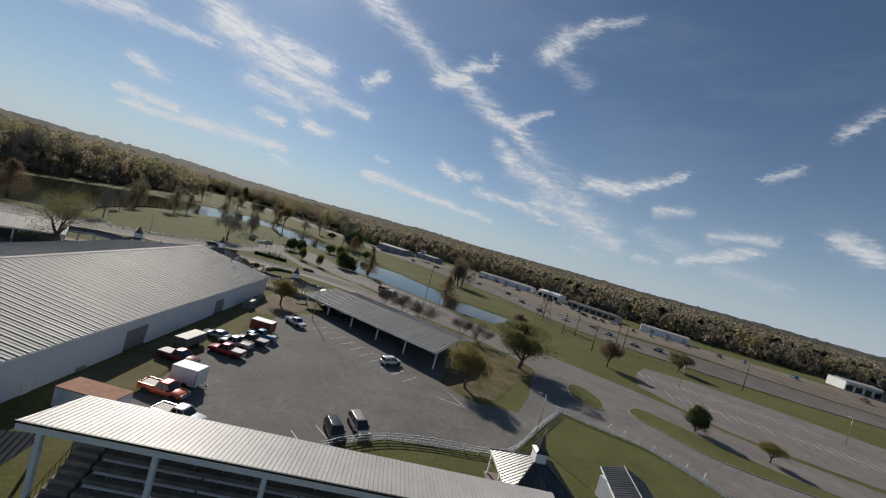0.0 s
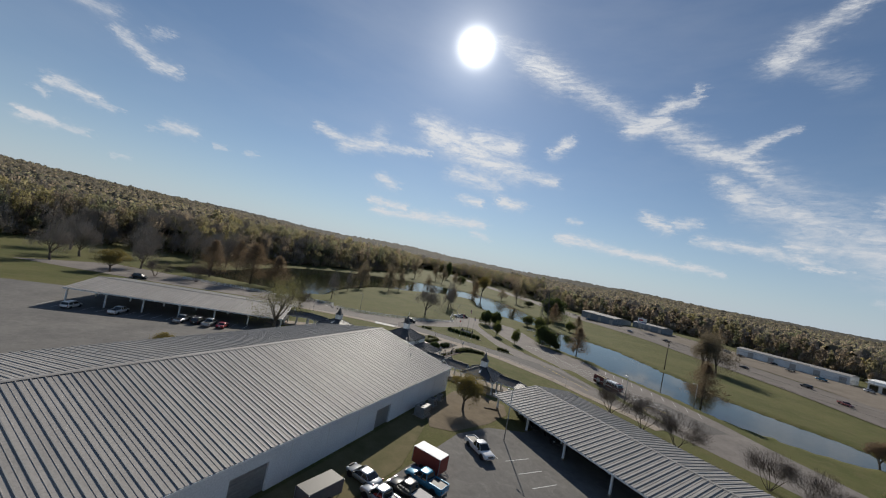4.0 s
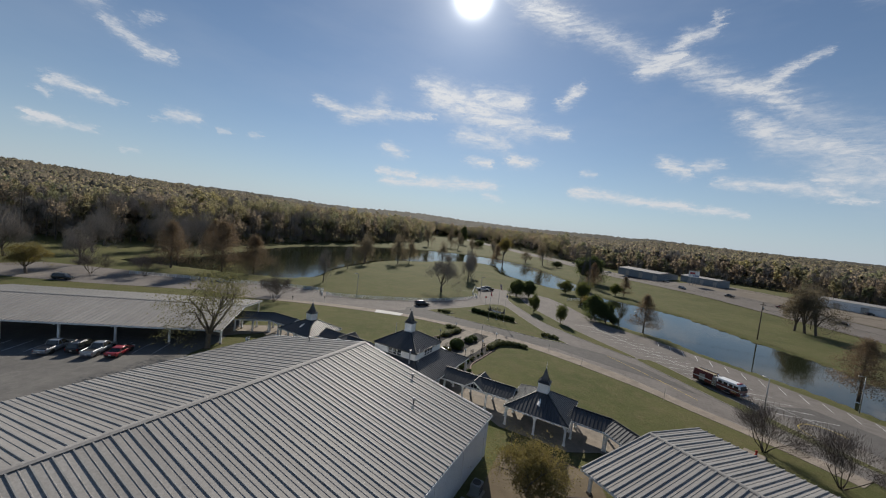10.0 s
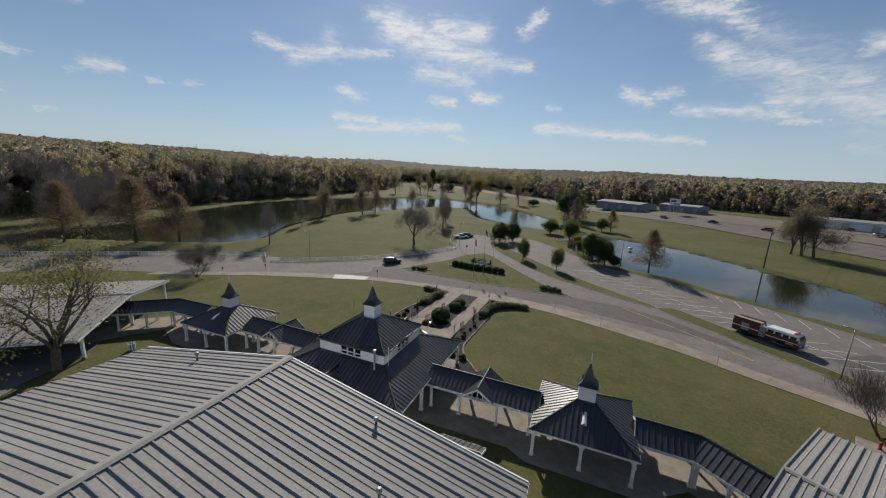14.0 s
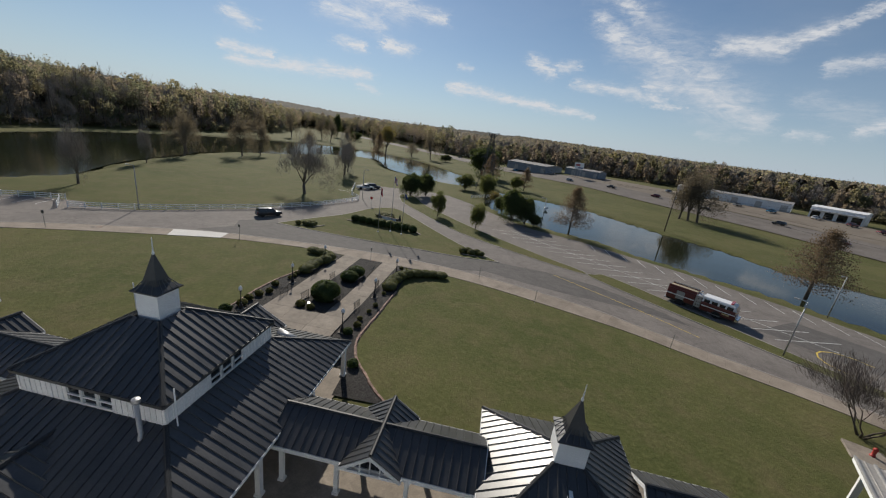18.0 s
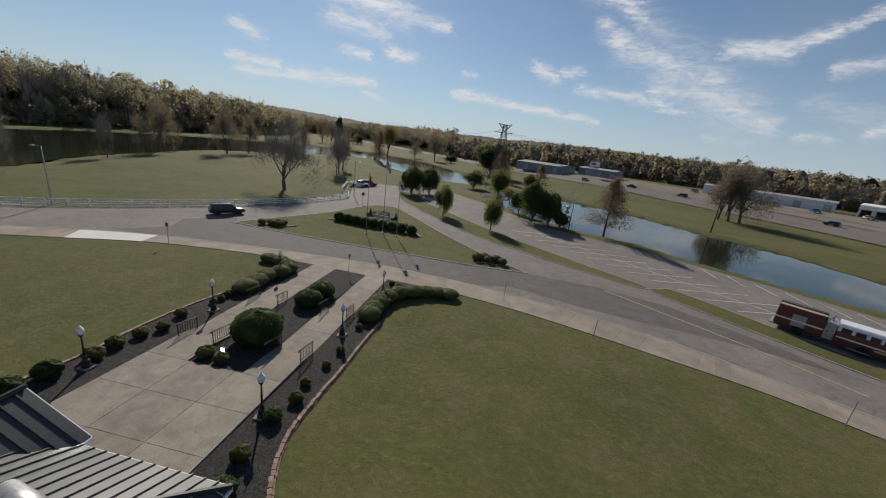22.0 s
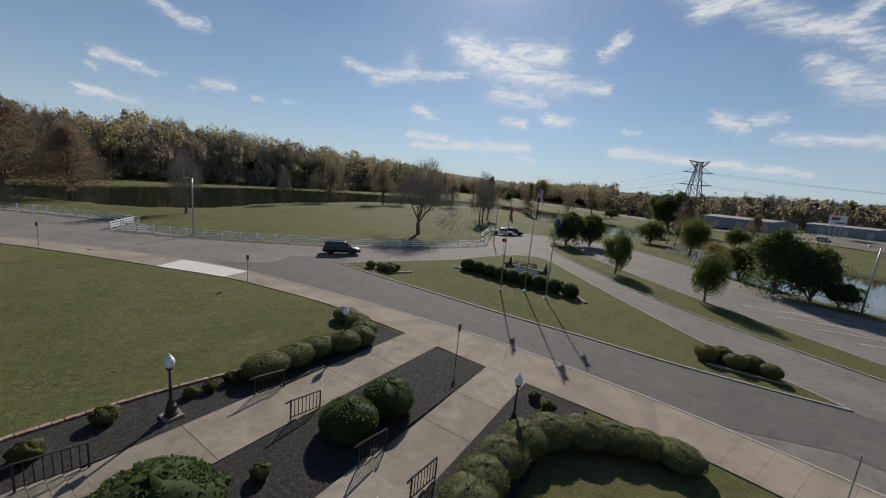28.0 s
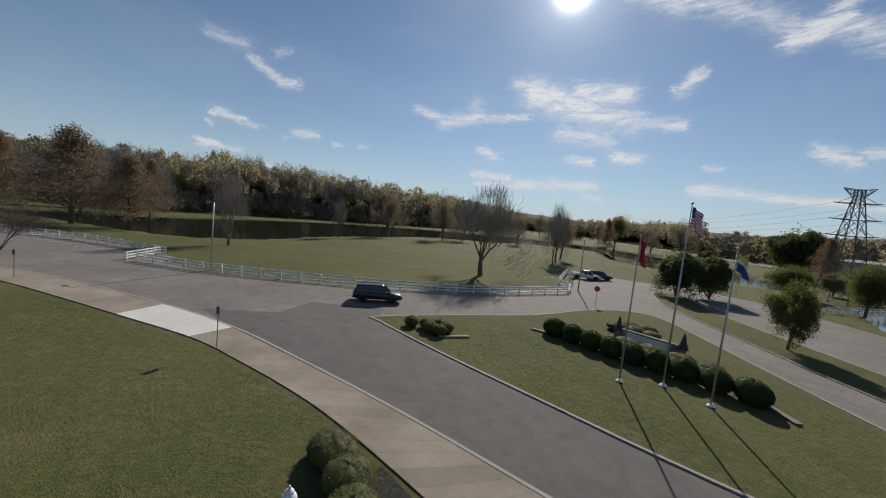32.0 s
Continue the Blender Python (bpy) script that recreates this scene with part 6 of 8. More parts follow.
cloud_hedge([(-7.7, 42.6, 0.95, 1.35, 85, 1.25), (-7.8, 44.3, 0.95, 1.35, 92, 1.2), (-7.9, 45.9, 0.95, 1.2, 88, 1.2), (-7.3, 47.4, 0.95, 1.15, 70, 1.3), (-7.2, 48.8, 0.9, 1.0, 20, 1.25), (-8.0, 49.9, 0.85, 1.1, 150, 1.15), (-9.3, 50.6, 0.85, 1.2, 155, 1.1), (-11.0, 51.0, 0.85, 1.3, 175, 1.0)], "long clipped cloud-shaped green hedge beside the plaza")
cloud_hedge([(4.6, 41.9, 0.95, 1.1, 80, 1.25), (4.5, 43.2, 0.9, 1.15, 95, 1.2), (4.6, 44.7, 0.95, 1.2, 80, 1.25), (4.9, 46.2, 0.95, 1.2, 70, 1.25), (5.6, 47.5, 0.95, 1.15, 45, 1.3), (6.8, 48.5, 0.95, 1.15, 35, 1.25), (8.1, 49.3, 0.9, 1.1, 20, 1.1), (9.2, 49.7, 0.85, 1.0, 10, 1.05), (10.4, 49.9, 0.9, 1.15, 0, 1.0)], "clipped cloud-shaped green hedge curving along the lawn")
shrub(KIT_ROUND[0], -1.4, 35.6, 0.45, 1.62, 1.55, 2.45, 20, "large round glossy-leaved shrub in the plaza bed")
shrub(KIT_ROUND[1], -1.2, 42.2, 0.35, 1.15, 1.12, 1.45, 0, "round clipped glossy green shrub in the plaza bed")
shrub(KIT_ROUND[0], -1.1, 44.5, 0.28, 1.15, 1.12, 1.45, 70, "round clipped glossy green shrub in the plaza bed")
rs = random.Random(8)
for x, y, r in ((-8.3, 30.2, 0.5), (-8.6, 31.7, 0.45), (-8.4, 33.2, 0.42), (-7.9, 34.4, 0.4), (-8.5, 36.5, 0.42), (-8.1, 40.1, 0.3), (-8.2, 41.1, 0.34), (-8.2, 39.3, 0.28), (4.4, 26.4, 0.4), (4.6, 30.6, 0.38), (4.3, 32.1, 0.3), (4.6, 34.2, 0.28), (4.7, 36.1, 0.3), (4.5, 39.9, 0.27), (-2.9, 32.6, 0.5), (-1.6, 32.4, 0.42), (-1.7, 38.7, 0.3), (4.9, 49.9, 0.35), (4.0, 50.4, 0.3)):
    shrub(KIT_SMALL[rs.randrange(2)], x, y, max(height(x, y) + 0.12, plaza_z(y) - 0.25 if -3.4 < x < 0.4 else 0), r, r, r * 1.5, rs.uniform(0, 360), "small golden-green shrub in the dark gravel bed", group="bed shrubs")
for x, y, r in ((-8.7, 28.2, 0.6), (-8.8, 26.6, 0.6), (4.3, 28.9, 0.45), (5.0, 24.6, 0.5), (-2.2, 37.6, 0.32), (6.9, 23.9, 0.45)):
    shrub(KIT_GREEN[0], x, y, height(x, y) + 0.12, r, r, r * 1.5, rs.uniform(0, 360), "small dark green shrub in the gravel bed", group="bed shrubs")
# shrubs on the traffic island
for i, (x, y) in enumerate(((-13.3, 74.3), (-11.6, 74.0), (-9.9, 73.7), (-8.3, 73.5), (-6.7, 73.4), (-5.1, 73.4), (-3.4, 73.3), (-1.6, 73.1), (0.2, 73.0))):
    shrub(KIT_ROUND[i % 2], x, y, 0.15, 0.85 + 0.2 * (i in (0, 8)), 0.85, 1.5, i * 40, "dark round clipped shrub in the island row", group="island shrub row")
for i, (x, y, r) in enumerate(((-11.9, 76.2, 0.8), (-10.2, 75.8, 0.8), (-8.4, 75.5, 0.9), (-6.5, 75.3, 0.9), (-4.6, 75.2, 0.9), (-2.8, 75.0, 0.8), (-8.2, 77.4, 0.9), (-6.2, 77.2, 0.9), (-4.2, 77.0, 0.9), (-2.2, 76.7, 0.8), (-10.5, 82.3, 0.9), (-9.0, 82.6, 0.9), (-7.4, 82.2, 0.8), (-9.8, 84, 0.8), (-8.2, 84.2, 0.8))):
    shrub(KIT_HEDGE[i % 3], x, y, 0.15, r * 1.15, r, 0.8, i * 25, "low clipped mound shrub on the traffic island", group="island mound shrubs")
for i, (x, y, r) in enumerate(((-21.6, 64.6, 0.6), (-20.6, 65.3, 0.55), (-19.7, 64.9, 0.6), (-18.8, 65.9, 0.6), (-20.0, 66.4, 0.5), (-18.7, 64.9, 0.6), (12.2, 64.5, 0.75), (13.2, 65.3, 0.7), (13.9, 64.3, 0.7), (14.9, 65.0, 0.7), (15.8, 64.3, 0.65))):
    shrub(KIT_HEDGE[i % 3], x, y, 0.15, r, r, r * 1.5, i * 33, "small clipped shrub at the island's end", group="island end shrubs")
for x, y, w, d, turn in ((-17.7, 65.6, 2.6, 0.35, 60), (1.6, 72.6, 2.2, 0.4, -50), (-14.6, 74.0, 1.4, 0.4, 10), (14.4, 63.5, 4.4, 0.25, 3)):
    tagged(part("edging_stone", Shape().bevel(x, y, 0.15, w, d, 0.1, 0.02, radians(turn)), CONCRETE), "pale concrete edging strip in the island bed", "edging")


# ---- plaza fittings ----
def street_lamp(x, y):
    t = thing("street_lamp", "black iron lamp post with a white globe", "lamp post", ground_pose(x, y, 0, 0.1), "plaza lamps")
    part("footing", Shape().bevel(0, 0, -0.05, 0.7, 0.7, 0.14, 0.03), CONCRETE, t)
    part("base", Shape().lathe([(0.24, 0.08), (0.24, 0.2), (0.2, 0.24), (0.19, 0.5), (0.13, 0.56), (0.11, 0.75), (0.07, 0.82)], sides=14), BLACK, t)
    part("pole", Shape().lathe([(0.06, 0.8), (0.055, 1.3), (0.07, 1.33), (0.05, 1.36), (0.042, 2.05)], sides=12), BLACK, t, smooth=True)
    part("collar", Shape().lathe([(0.05, 2.03), (0.1, 2.07), (0.13, 2.13), (0.11, 2.17)], sides=14), BLACK, t)
    part("globe", Shape().lathe([(0.1, 2.16), (0.17, 2.26), (0.19, 2.38), (0.17, 2.5), (0.11, 2.58)], sides=16), GLOBE, t, "white globe shade", True)
    part("cap", Shape().lathe([(0.115, 2.57), (0.1, 2.63), (0.04, 2.68), (0.02, 2.76)], sides=14), WHITE, t)


GLOBE = plain("opal_globe", (0.78, 0.79, 0.8), 0.25)
for x, y in ((-7.2, 38.2), (-7.8, 29.4), (-7.45, 47.6), (3.66, 28.95), (3.75, 38.4), (4.0, 47.3)):
    street_lamp(x, y)


def handrail(x, y0, y1, z0, z1, label):
    t = thing("handrail", label, "railing", group="plaza handrails")
    rail = Shape().tube([(x, y0 - 0.25, z0 + 0.88), (x, y0, z0 + 0.9), (x, y1, z1 + 0.9)], 0.036, 6)
    part("top_rail", rail, BLACK, t)
    part("bottom_rail", Shape().tube([(x, y0, z0 + 0.12), (x, y1, z1 + 0.12)], 0.028, 6), BLACK, t)
    for k in range(9):
        f = k / 8
        y, z = y0 + (y1 - y0) * f, z0 + (z1 - z0) * f
        part("post" if k in (0, 8) else "baluster", Shape().tube([(x, y, z - (0.1 if k in (0, 8) else -0.12)), (x, y, z + 0.9)], 0.034 if k in (0, 8) else 0.017, 6), BLACK, t)


for ya, yb in ((33.9, 35.5), (41.1, 42.6)):
    for x in (-6.2, -3.5, 0.5, 2.9):
        handrail(x, ya, yb, plaza_z(ya - 0.02), plaza_z(yb), "black iron handrail with balusters beside the plaza steps")

fl = thing("floodlight", "small floodlight with a glowing lens on a stake in the mulch bed", "floodlight", pose(-2.3, 33.4, 0.6, 0, 0, 0))
part("housing", Shape().bevel(0, 0, 0.12, 0.34, 0.14, 0.3, 0.03), BLACK, fl)
# the lens panel has its own white emission
part("lens", Shape().add([(-0.15, -0.075, 0.14), (0.15, -0.075, 0.14), (0.15, -0.075, 0.4), (-0.15, -0.075, 0.4)], ((0, 1, 2, 3),)), plain("glowing_lens", (1.0, 0.93, 0.82), 0.3, emit=4.0), fl)
part("stake", Shape().tube([(0, 0, -0.15), (0, 0, 0.14)], 0.02, 6), BLACK, fl)


def sign_post(x, y, turn, h=2.1, plate=True):
    t = thing("sign_post" if plate else "marker_post", "thin metal post with a small sign plate seen from behind" if plate else "thin bare metal post beside the sidewalk", "sign" if plate else "post", ground_pose(x, y, turn), "small sign posts")
    part("pole", Shape().box(0, 0, -0.2, 0.05, 0.035, h + 0.2), STEEL, t)
    if plate:
        part("plate", Shape().bevel(0, -0.03, h - 0.5, 0.32, 0.02, 0.46, 0.008), SIGN_BACK, t)


SIGN_BACK = surface("sign_back", (0.1, 0.1, 0.1), (0.16, 0.16, 0.155), 3, 20, 0.5, metal=0.4, bump=0.05)
for x, y, turn, h in ((-24.2, 50.8, 15, 2.7), (-1.5, 51.5, 80, 2.45), (16.2, 52.2, -10, 2.1), (24.5, 46.7, -25, 2.1), (-49.6, 41.7, 30, 2.7), (-57, 36.2, 35, 2.1), (40, 40.2, -30, 2.1)):
    sign_post(x, y, turn, h, x < 10)

st = thing("stop_sign", "red octagonal stop sign on a steel post", "sign", ground_pose(-16.3, 92.5, 10, 0.1))
part("pole", Shape().box(0, 0, -0.3, 0.06, 0.06, 2.6), STEEL, st)
part("plate", Shape().loft([[(0.38 * math.cos(math.pi / 8 + k * math.pi / 4), y, 2.2 + 0.38 * math.sin(math.pi / 8 + k * math.pi / 4)) for k in range(8)] for y in (-0.04, -0.06)]), plain("stop_red", (0.45, 0.03, 0.03), 0.5), st)


# ---- flagpoles ----
def cloth(bands, w, h, x0, z_top, turn, sag=0.5):
    """Hanging cloth in coloured bands; each band is (start, end, material) across its height."""
    out = []
    for a, b, u0, u1, mat in bands:
        s = Shape()
        n, m = 10, 6
        for side in (0,):
            for i in range(n + 1):
                for j in range(m + 1):
                    u = u0 + (u1 - u0) * i / n
                    v = a + (b - a) * j / m
                    x = x0 + u * w * (0.55 + 0.1 * math.sin(u * 9))
                    y = 0.12 * math.sin(u * 11 + v * 3) * (0.3 + u)
                    z = z_top - v * h - u * u * w * sag
                    s.v.append((x * math.cos(turn) - y * math.sin(turn), x * math.sin(turn) + y * math.cos(turn), z))
            s.f += [(i * (m + 1) + j, (i + 1) * (m + 1) + j, (i + 1) * (m + 1) + j + 1, i * (m + 1) + j + 1) for i in range(n) for j in range(m)]
        out.append((s, mat))
    return out


FLAG_RED, FLAG_WHITE, FLAG_BLUE, FLAG_GOLD = (plain(n, c, 0.8) for n, c in (("flag_red", (0.4, 0.03, 0.05)), ("flag_white", (0.7, 0.7, 0.7)), ("flag_blue", (0.03, 0.06, 0.25)), ("flag_gold", (0.6, 0.5, 0.12))))
US = [(k / 13, (k + 1) / 13, 0.42 if k < 7 else 0.0, 1.0, FLAG_RED if k % 2 == 0 else FLAG_WHITE) for k in range(13)] + [(0, 7 / 13, 0, 0.42, FLAG_BLUE)]
for x, y, h, bands, w, hh, label in ((-6.2, 68.8, 9.4, [(0, 1, 0, 1, FLAG_RED)], 0.8, 1.4, "white flagpole with a limp red flag"), (-4.1, 70.7, 11.7, US, 1.4, 1.2, "tall white flagpole with a striped national flag"), (-1.5, 70.0, 9.2, [(0, 0.34, 0, 1, FLAG_GOLD), (0.34, 0.5, 0, 1, FLAG_WHITE), (0.5, 1, 0, 1, FLAG_BLUE)], 1.1, 1.0, "white flagpole with a blue and gold flag")):
    fp = thing("flagpole", label, "flagpole", pose(x, y, 0.14), "island flagpoles")
    part("base", Shape().lathe([(0.22, 0), (0.22, 0.05), (0.12, 0.12), (0.1, 0.18)], sides=14), WHITE, fp)
    part("pole", Shape().lathe([(0.06, 0.1), (0.055, h * 0.5), (0.03, h)], sides=10), STEEL, fp, smooth=True)
    part("ball", Shape().lathe([(0.02, h), (0.09, h + 0.06), (0.09, h + 0.12), (0.02, h + 0.19)], sides=10), plain("gilt", (0.5, 0.4, 0.15), 0.3, 0.8), fp)
    fg = part("flag", *cloth(bands, w, hh, 0.06, h - 0.15, -0.5)[0], fp)
    for s, mat in cloth(bands, w, hh, 0.06, h - 0.15, -0.5)[1:]:
        part("stripe", s, mat, fg)
for x, y in ((-9.6, 79.6), (-4.4, 78.9)):
    lp = thing("cone_finial", "black cone-shaped ornament among the island shrubs", "ornament", pose(x, y, 0.15))
    part("pedestal", Shape().bevel(0, 0, 0, 0.5, 0.5, 0.7, 0.03), CONCRETE, lp)
    part("cone", Shape().lathe([(0.42, 0.68), (0.4, 0.78), (0.22, 1.2), (0.12, 1.7), (0.03, 2.0)], sides=12), BLACK, lp)
mon = thing("sign_wall", "low pale masonry sign wall on the island", "sign", pose(-7.0, 79.3, 0.15, 0, 0, -8))
part("wall", Shape().bevel(0, 0, -0.1, 4.6, 0.4, 1.0, 0.04), CONCRETE, mon)
part("panel", Shape().bevel(0, -0.22, 0.2, 3.6, 0.06, 0.55, 0.02), WHITE, mon)
hyd = thing("hydrant_slab", "red hydrant on a square concrete pad in the lawn", "hydrant", ground_pose(50.2, 27.4, -25, 0.02))
part("pad", Shape().bevel(0, 0, -0.1, 2.6, 2.6, 0.25, 0.03), CONCRETE, hyd)
part("hydrant", Shape().lathe([(0.2, 0.14), (0.2, 0.22), (0.13, 0.25), (0.13, 0.7), (0.18, 0.74), (0.15, 0.88), (0.05, 0.95)], 0.3, 0.2, 12), plain("hydrant_red", (0.4, 0.04, 0.03), 0.5), hyd, smooth=True)


# ---- white rail fences ----
def rail_fence(line, label, h=1.15, gap=2.4, rails=3, mat=None):
    fn = thing("fence", label, "fence", group="white rail fences")
    mat = mat or WHITE
    pts, run = [], 0.0
    for a, b in zip(line, line[1:]):
        L = math.dist(a, b)
        while run < L:
            pts.append((a[0] + (b[0] - a[0]) * run / L, a[1] + (b[1] - a[1]) * run / L))
            run += gap
        run -= L
    pts.append(line[-1])
    for i, (x, y) in enumerate(pts):
        z = height(x, y)
        q = pts[min(i + 1, len(pts) - 1)] if i < len(pts) - 1 else pts[i - 1]
        ang = math.atan2(q[1] - y, q[0] - x)
        p = part("post", Shape().box(x, y, z - 0.1, 0.13, 0.13, h + 0.1, ang), mat, fn)
        part("cap", Shape().box(x, y, z + h, 0.17, 0.17, 0.07, ang, 0.4), mat, p)
        if i < len(pts) - 1:
            z2 = height(*q)
            for k in range(rails):
                zz = h * (0.24 + 0.31 * k)
                d = Vector((q[0] - x, q[1] - y, 0)).normalized()
                s = Vector((-d.y, d.x, 0)) * 0.025
                a, b = Vector((x, y, z + zz)), Vector((q[0], q[1], z2 + zz))
                part("rail", Shape().loft([[c - s, c + s, c + s + Vector((0, 0, 0.14)), c - s + Vector((0, 0, 0.14))] for c in (a, b)]), mat, fn)


rail_fence(smooth_line([(-58.5, 51.4), (-49.2, 57.3), (-37, 69), (-31.5, 75.8), (-27.0, 83), (-23.2, 93), (-22.0, 97), (-23.4, 100.5), (-26.5, 103.5), (-30, 113), (-33, 122)], 5), "white three-rail fence curving along the drive")
rail_fence(smooth_line([(-118, 20), (-104, 30), (-91, 38.6), (-80.5, 46.5), (-72, 51.5), (-64, 55.2)], 4), "white three-rail fence above the lake")
rail_fence([(-59.4, 50.4), (-62.2, 52.8), (-64.6, 54.6)], "short white gate wing at the fence's end", gap=1.8)
rail_fence(smooth_line([(50.2, -59.5), (52.6, -57.3), (58, -54.1), (65, -52.4), (72.4, -51.8), (77.8, -50.1), (86, -40), (94.3, -30.4)], 4), "white three-rail fence round the car park's edge")
rail_fence(smooth_line([(94.2, -28.6), (103, -33.6), (109.5, -37), (113, -42.2), (116, -48.2), (122, -60)], 4), "white three-rail fence along the entrance field")
rail_fence([(8, 134), (13, 141), (17, 149)], "white rail fence at the far end of the car park")


# ---- lamp masts, power poles and the pylon ----
def light_mast(x, y, h, turn, label):
    t = thing("light_mast", label, "street light", ground_pose(x, y, turn), "car park light masts")
    part("pole", Shape().lathe([(0.1, -0.1), (0.09, h * 0.5), (0.06, h)], sides=8), STEEL, t, smooth=True)
    part("arm", Shape().tube([(0, 0, h - 0.1), (0.4, 0, h + 0.02), (0.9, 0, h + 0.03)], 0.035, 6), STEEL, t)
    part("lamp_head", Shape().bevel(1.05, 0, h - 0.06, 0.6, 0.26, 0.14, 0.04), STEEL, t)


for x, y, h, turn in ((-50.4, 57.3, 8.4, 200), (55.6, 44.8, 7.5, 120), (75.3, 63.7, 7.5, 200), (30.3, 98.7, 8.5, 200), (-22.2, 101.3, 8.5, 30), (35.6, -10, 8.5, 150), (83.7, -44.6, 8.5, 160), (165, 20, 9, 90), (210, 0, 9, 90)):
    light_mast(x, y, h, turn, "slim grey metal light mast with one lamp head")


def power_pole(x, y, h, turn, z=0.0):
    t = thing("power_pole", "tall dark wooden power pole with a crossarm", "power pole", pose(x, y, z, 0, 0, turn), "power poles")
    part("pole", Shape().lathe([(0.2, -0.3), (0.16, h * 0.6), (0.11, h)], sides=8), WOOD_POLE, t, smooth=True)
    part("crossarm", Shape().box(0, 0.14, h - 0.9, 2.4, 0.12, 0.14), WOOD_POLE, t)
    for k in (-1.05, -0.5, 0.5, 1.05):
        part("insulator", Shape().lathe([(0.04, h - 0.76), (0.06, h - 0.7), (0.03, h - 0.58)], k, 0.14, 8), STEEL, t)
    part("transformer", Shape().lathe([(0.22, h - 2.6), (0.24, h - 2.5), (0.24, h - 1.8), (0.1, h - 1.72)], 0.32, -0.1, 10), STEEL, t)


POLES = [(144.2, 47, 12), (74.2, 126.8, 13.5), (140.5, 70, 12), (148, 71.5, 12), (163, 60, 12.5), (174, 70, 12.5), (218, 45, 12), (104, 176, 13), (300, 30, 12)]
for i, (x, y, h) in enumerate(POLES):
    power_pole(x, y, h, 35)


def wire(a, b, sag, label="thin black overhead power line"):
    pts = [(a[0] + (b[0] - a[0]) * t, a[1] + (b[1] - a[1]) * t, a[2] + (b[2] - a[2]) * t - 4 * sag * t * (1 - t)) for t in (k / 14 for k in range(15))]
    tagged(part("power_line", Shape().tube(pts, 0.025, 3), BLACK), label, "power line", group="power lines")


for a, b in (((74.2, 126.8, 12.6), (140.5, 70, 11.2)), ((140.5, 70, 11.2), (163, 60, 11.6)), ((163, 60, 11.6), (218, 45, 11.2)), ((74.2, 126.8, 12.6), (104, 176, 12.2)), ((104, 176, 12.2), (72, 262, 17)), ((218, 45, 11.2), (300, 30, 11.2))):
    wire(a, b, 1.4)
    wire((a[0], a[1], a[2] - 1.6), (b[0], b[1], b[2] - 1.6), 1.6)


def pylon(x, y, h, turn, near=True):
    t = thing("pylon", "dark steel lattice power pylon with a flared top and long crossarms", "pylon", pose(x, y, 0, 0, 0, turn))
    levels = (0, 0.2, 0.4, 0.59, 0.73, 0.87, 0.92, 0.985)
    halves = (3.2, 2.6, 2.05, 1.6, 1.2, 0.8, 0.6, 0.65)
    legs = [[(sx * w, sy * w, f * h) for f, w in zip(levels, halves)] for sx, sy in ((1, 1), (-1, 1), (-1, -1), (1, -1))]
    for leg in legs:
        part("leg", Shape().tube(leg, 0.11, 4), PYLON_STEEL, t)
    lattice = Shape()
    for k in range(len(levels) - 1):
        for i in range(4):
            a, b = legs[i], legs[(i + 1) % 4]
            for p, q in ((a[k], b[k + 1]), (b[k], a[k + 1])):
                if near:
                    part("brace", Shape().tube([p, q], 0.06, 4), PYLON_STEEL, t)
                else:
                    lattice.tube([p, q], 0.06, 4)
    if not near:
        tagged(part("lattice", lattice, PYLON_STEEL, t), kind="stuff")
    for f, body, w in ((0.59, 1.6, 3.7), (0.73, 1.2, 3.6), (0.87, 0.8, 3.3)):
        z = f * h
        for s in (1, -1):
            arm = Shape().tube([(s * w, 0, z), (s * body, body, z), (-s * body, body, z)], 0.09, 4).tube([(s * w, 0, z), (s * body, -body, z)], 0.09, 4)
            arm.tube([(s * w, 0, z + 0.05), (s * body * 0.8, 0, z + 1.6)], 0.05, 4)
            part("crossarm", arm, PYLON_STEEL, t)
            part("insulator", Shape().tube([(s * (w + 0.6), 0, z + 0.08), (s * (w - 0.6), 0, z - 0.02)], 0.1, 6), GLASS_DARK, t)
    # the flared head with its earth-wire bar
    for y0 in (0.62, -0.62):
        part("head_bar", Shape().tube([(-2.7, 0, h), (-0.75, y0, h * 0.985), (0.75, y0, h * 0.985), (2.7, 0, h)], 0.08, 4), PYLON_STEEL, t)
    for s in (1, -1):
        for y0 in (0.62, -0.62):
            part("head_strut", Shape().tube([(s * 2.7, 0, h), (s * 0.7, y0, h * 0.92)], 0.07, 4).tube([(s * 1.9, y0 * 0.5, h * 0.99), (s * 0.7, y0, h * 0.92)], 0.05, 4), PYLON_STEEL, t)


PYLON_STEEL = plain("weathered_pylon_steel", (0.12, 0.115, 0.11), 0.6, 0.5)
pylon(11.6, 160.5, 24.8, 20)
pylon(142, 101, 21, 20, False)
for z, w in ((14.7, 4.2), (18.2, 4.1), (21.6, 3.8)):
    for s in (1, -1):
        ox, oy = s * w * math.cos(radians(20)), s * w * math.sin(radians(20))
        wire((11.6 + ox, 160.5 + oy, z), (-90 + ox, 330 + oy, z + 4), 5)
        wire((11.6 + ox, 160.5 + oy, z), (190 + ox, 150 + oy, z + 2), 5)


# ---- vehicles ----
CHROME = plain("chrome", (0.55, 0.55, 0.56), 0.2, 1.0)
LAMP_CLEAR = plain("headlamp_glass", (0.6, 0.62, 0.63), 0.1, 0.0, coat=1.0)
LAMP_RED = plain("tail_lamp_red", (0.35, 0.015, 0.012), 0.25, coat=0.6)
TRIM = plain("black_trim", (0.02, 0.02, 0.02), 0.55)
PAINT = {}


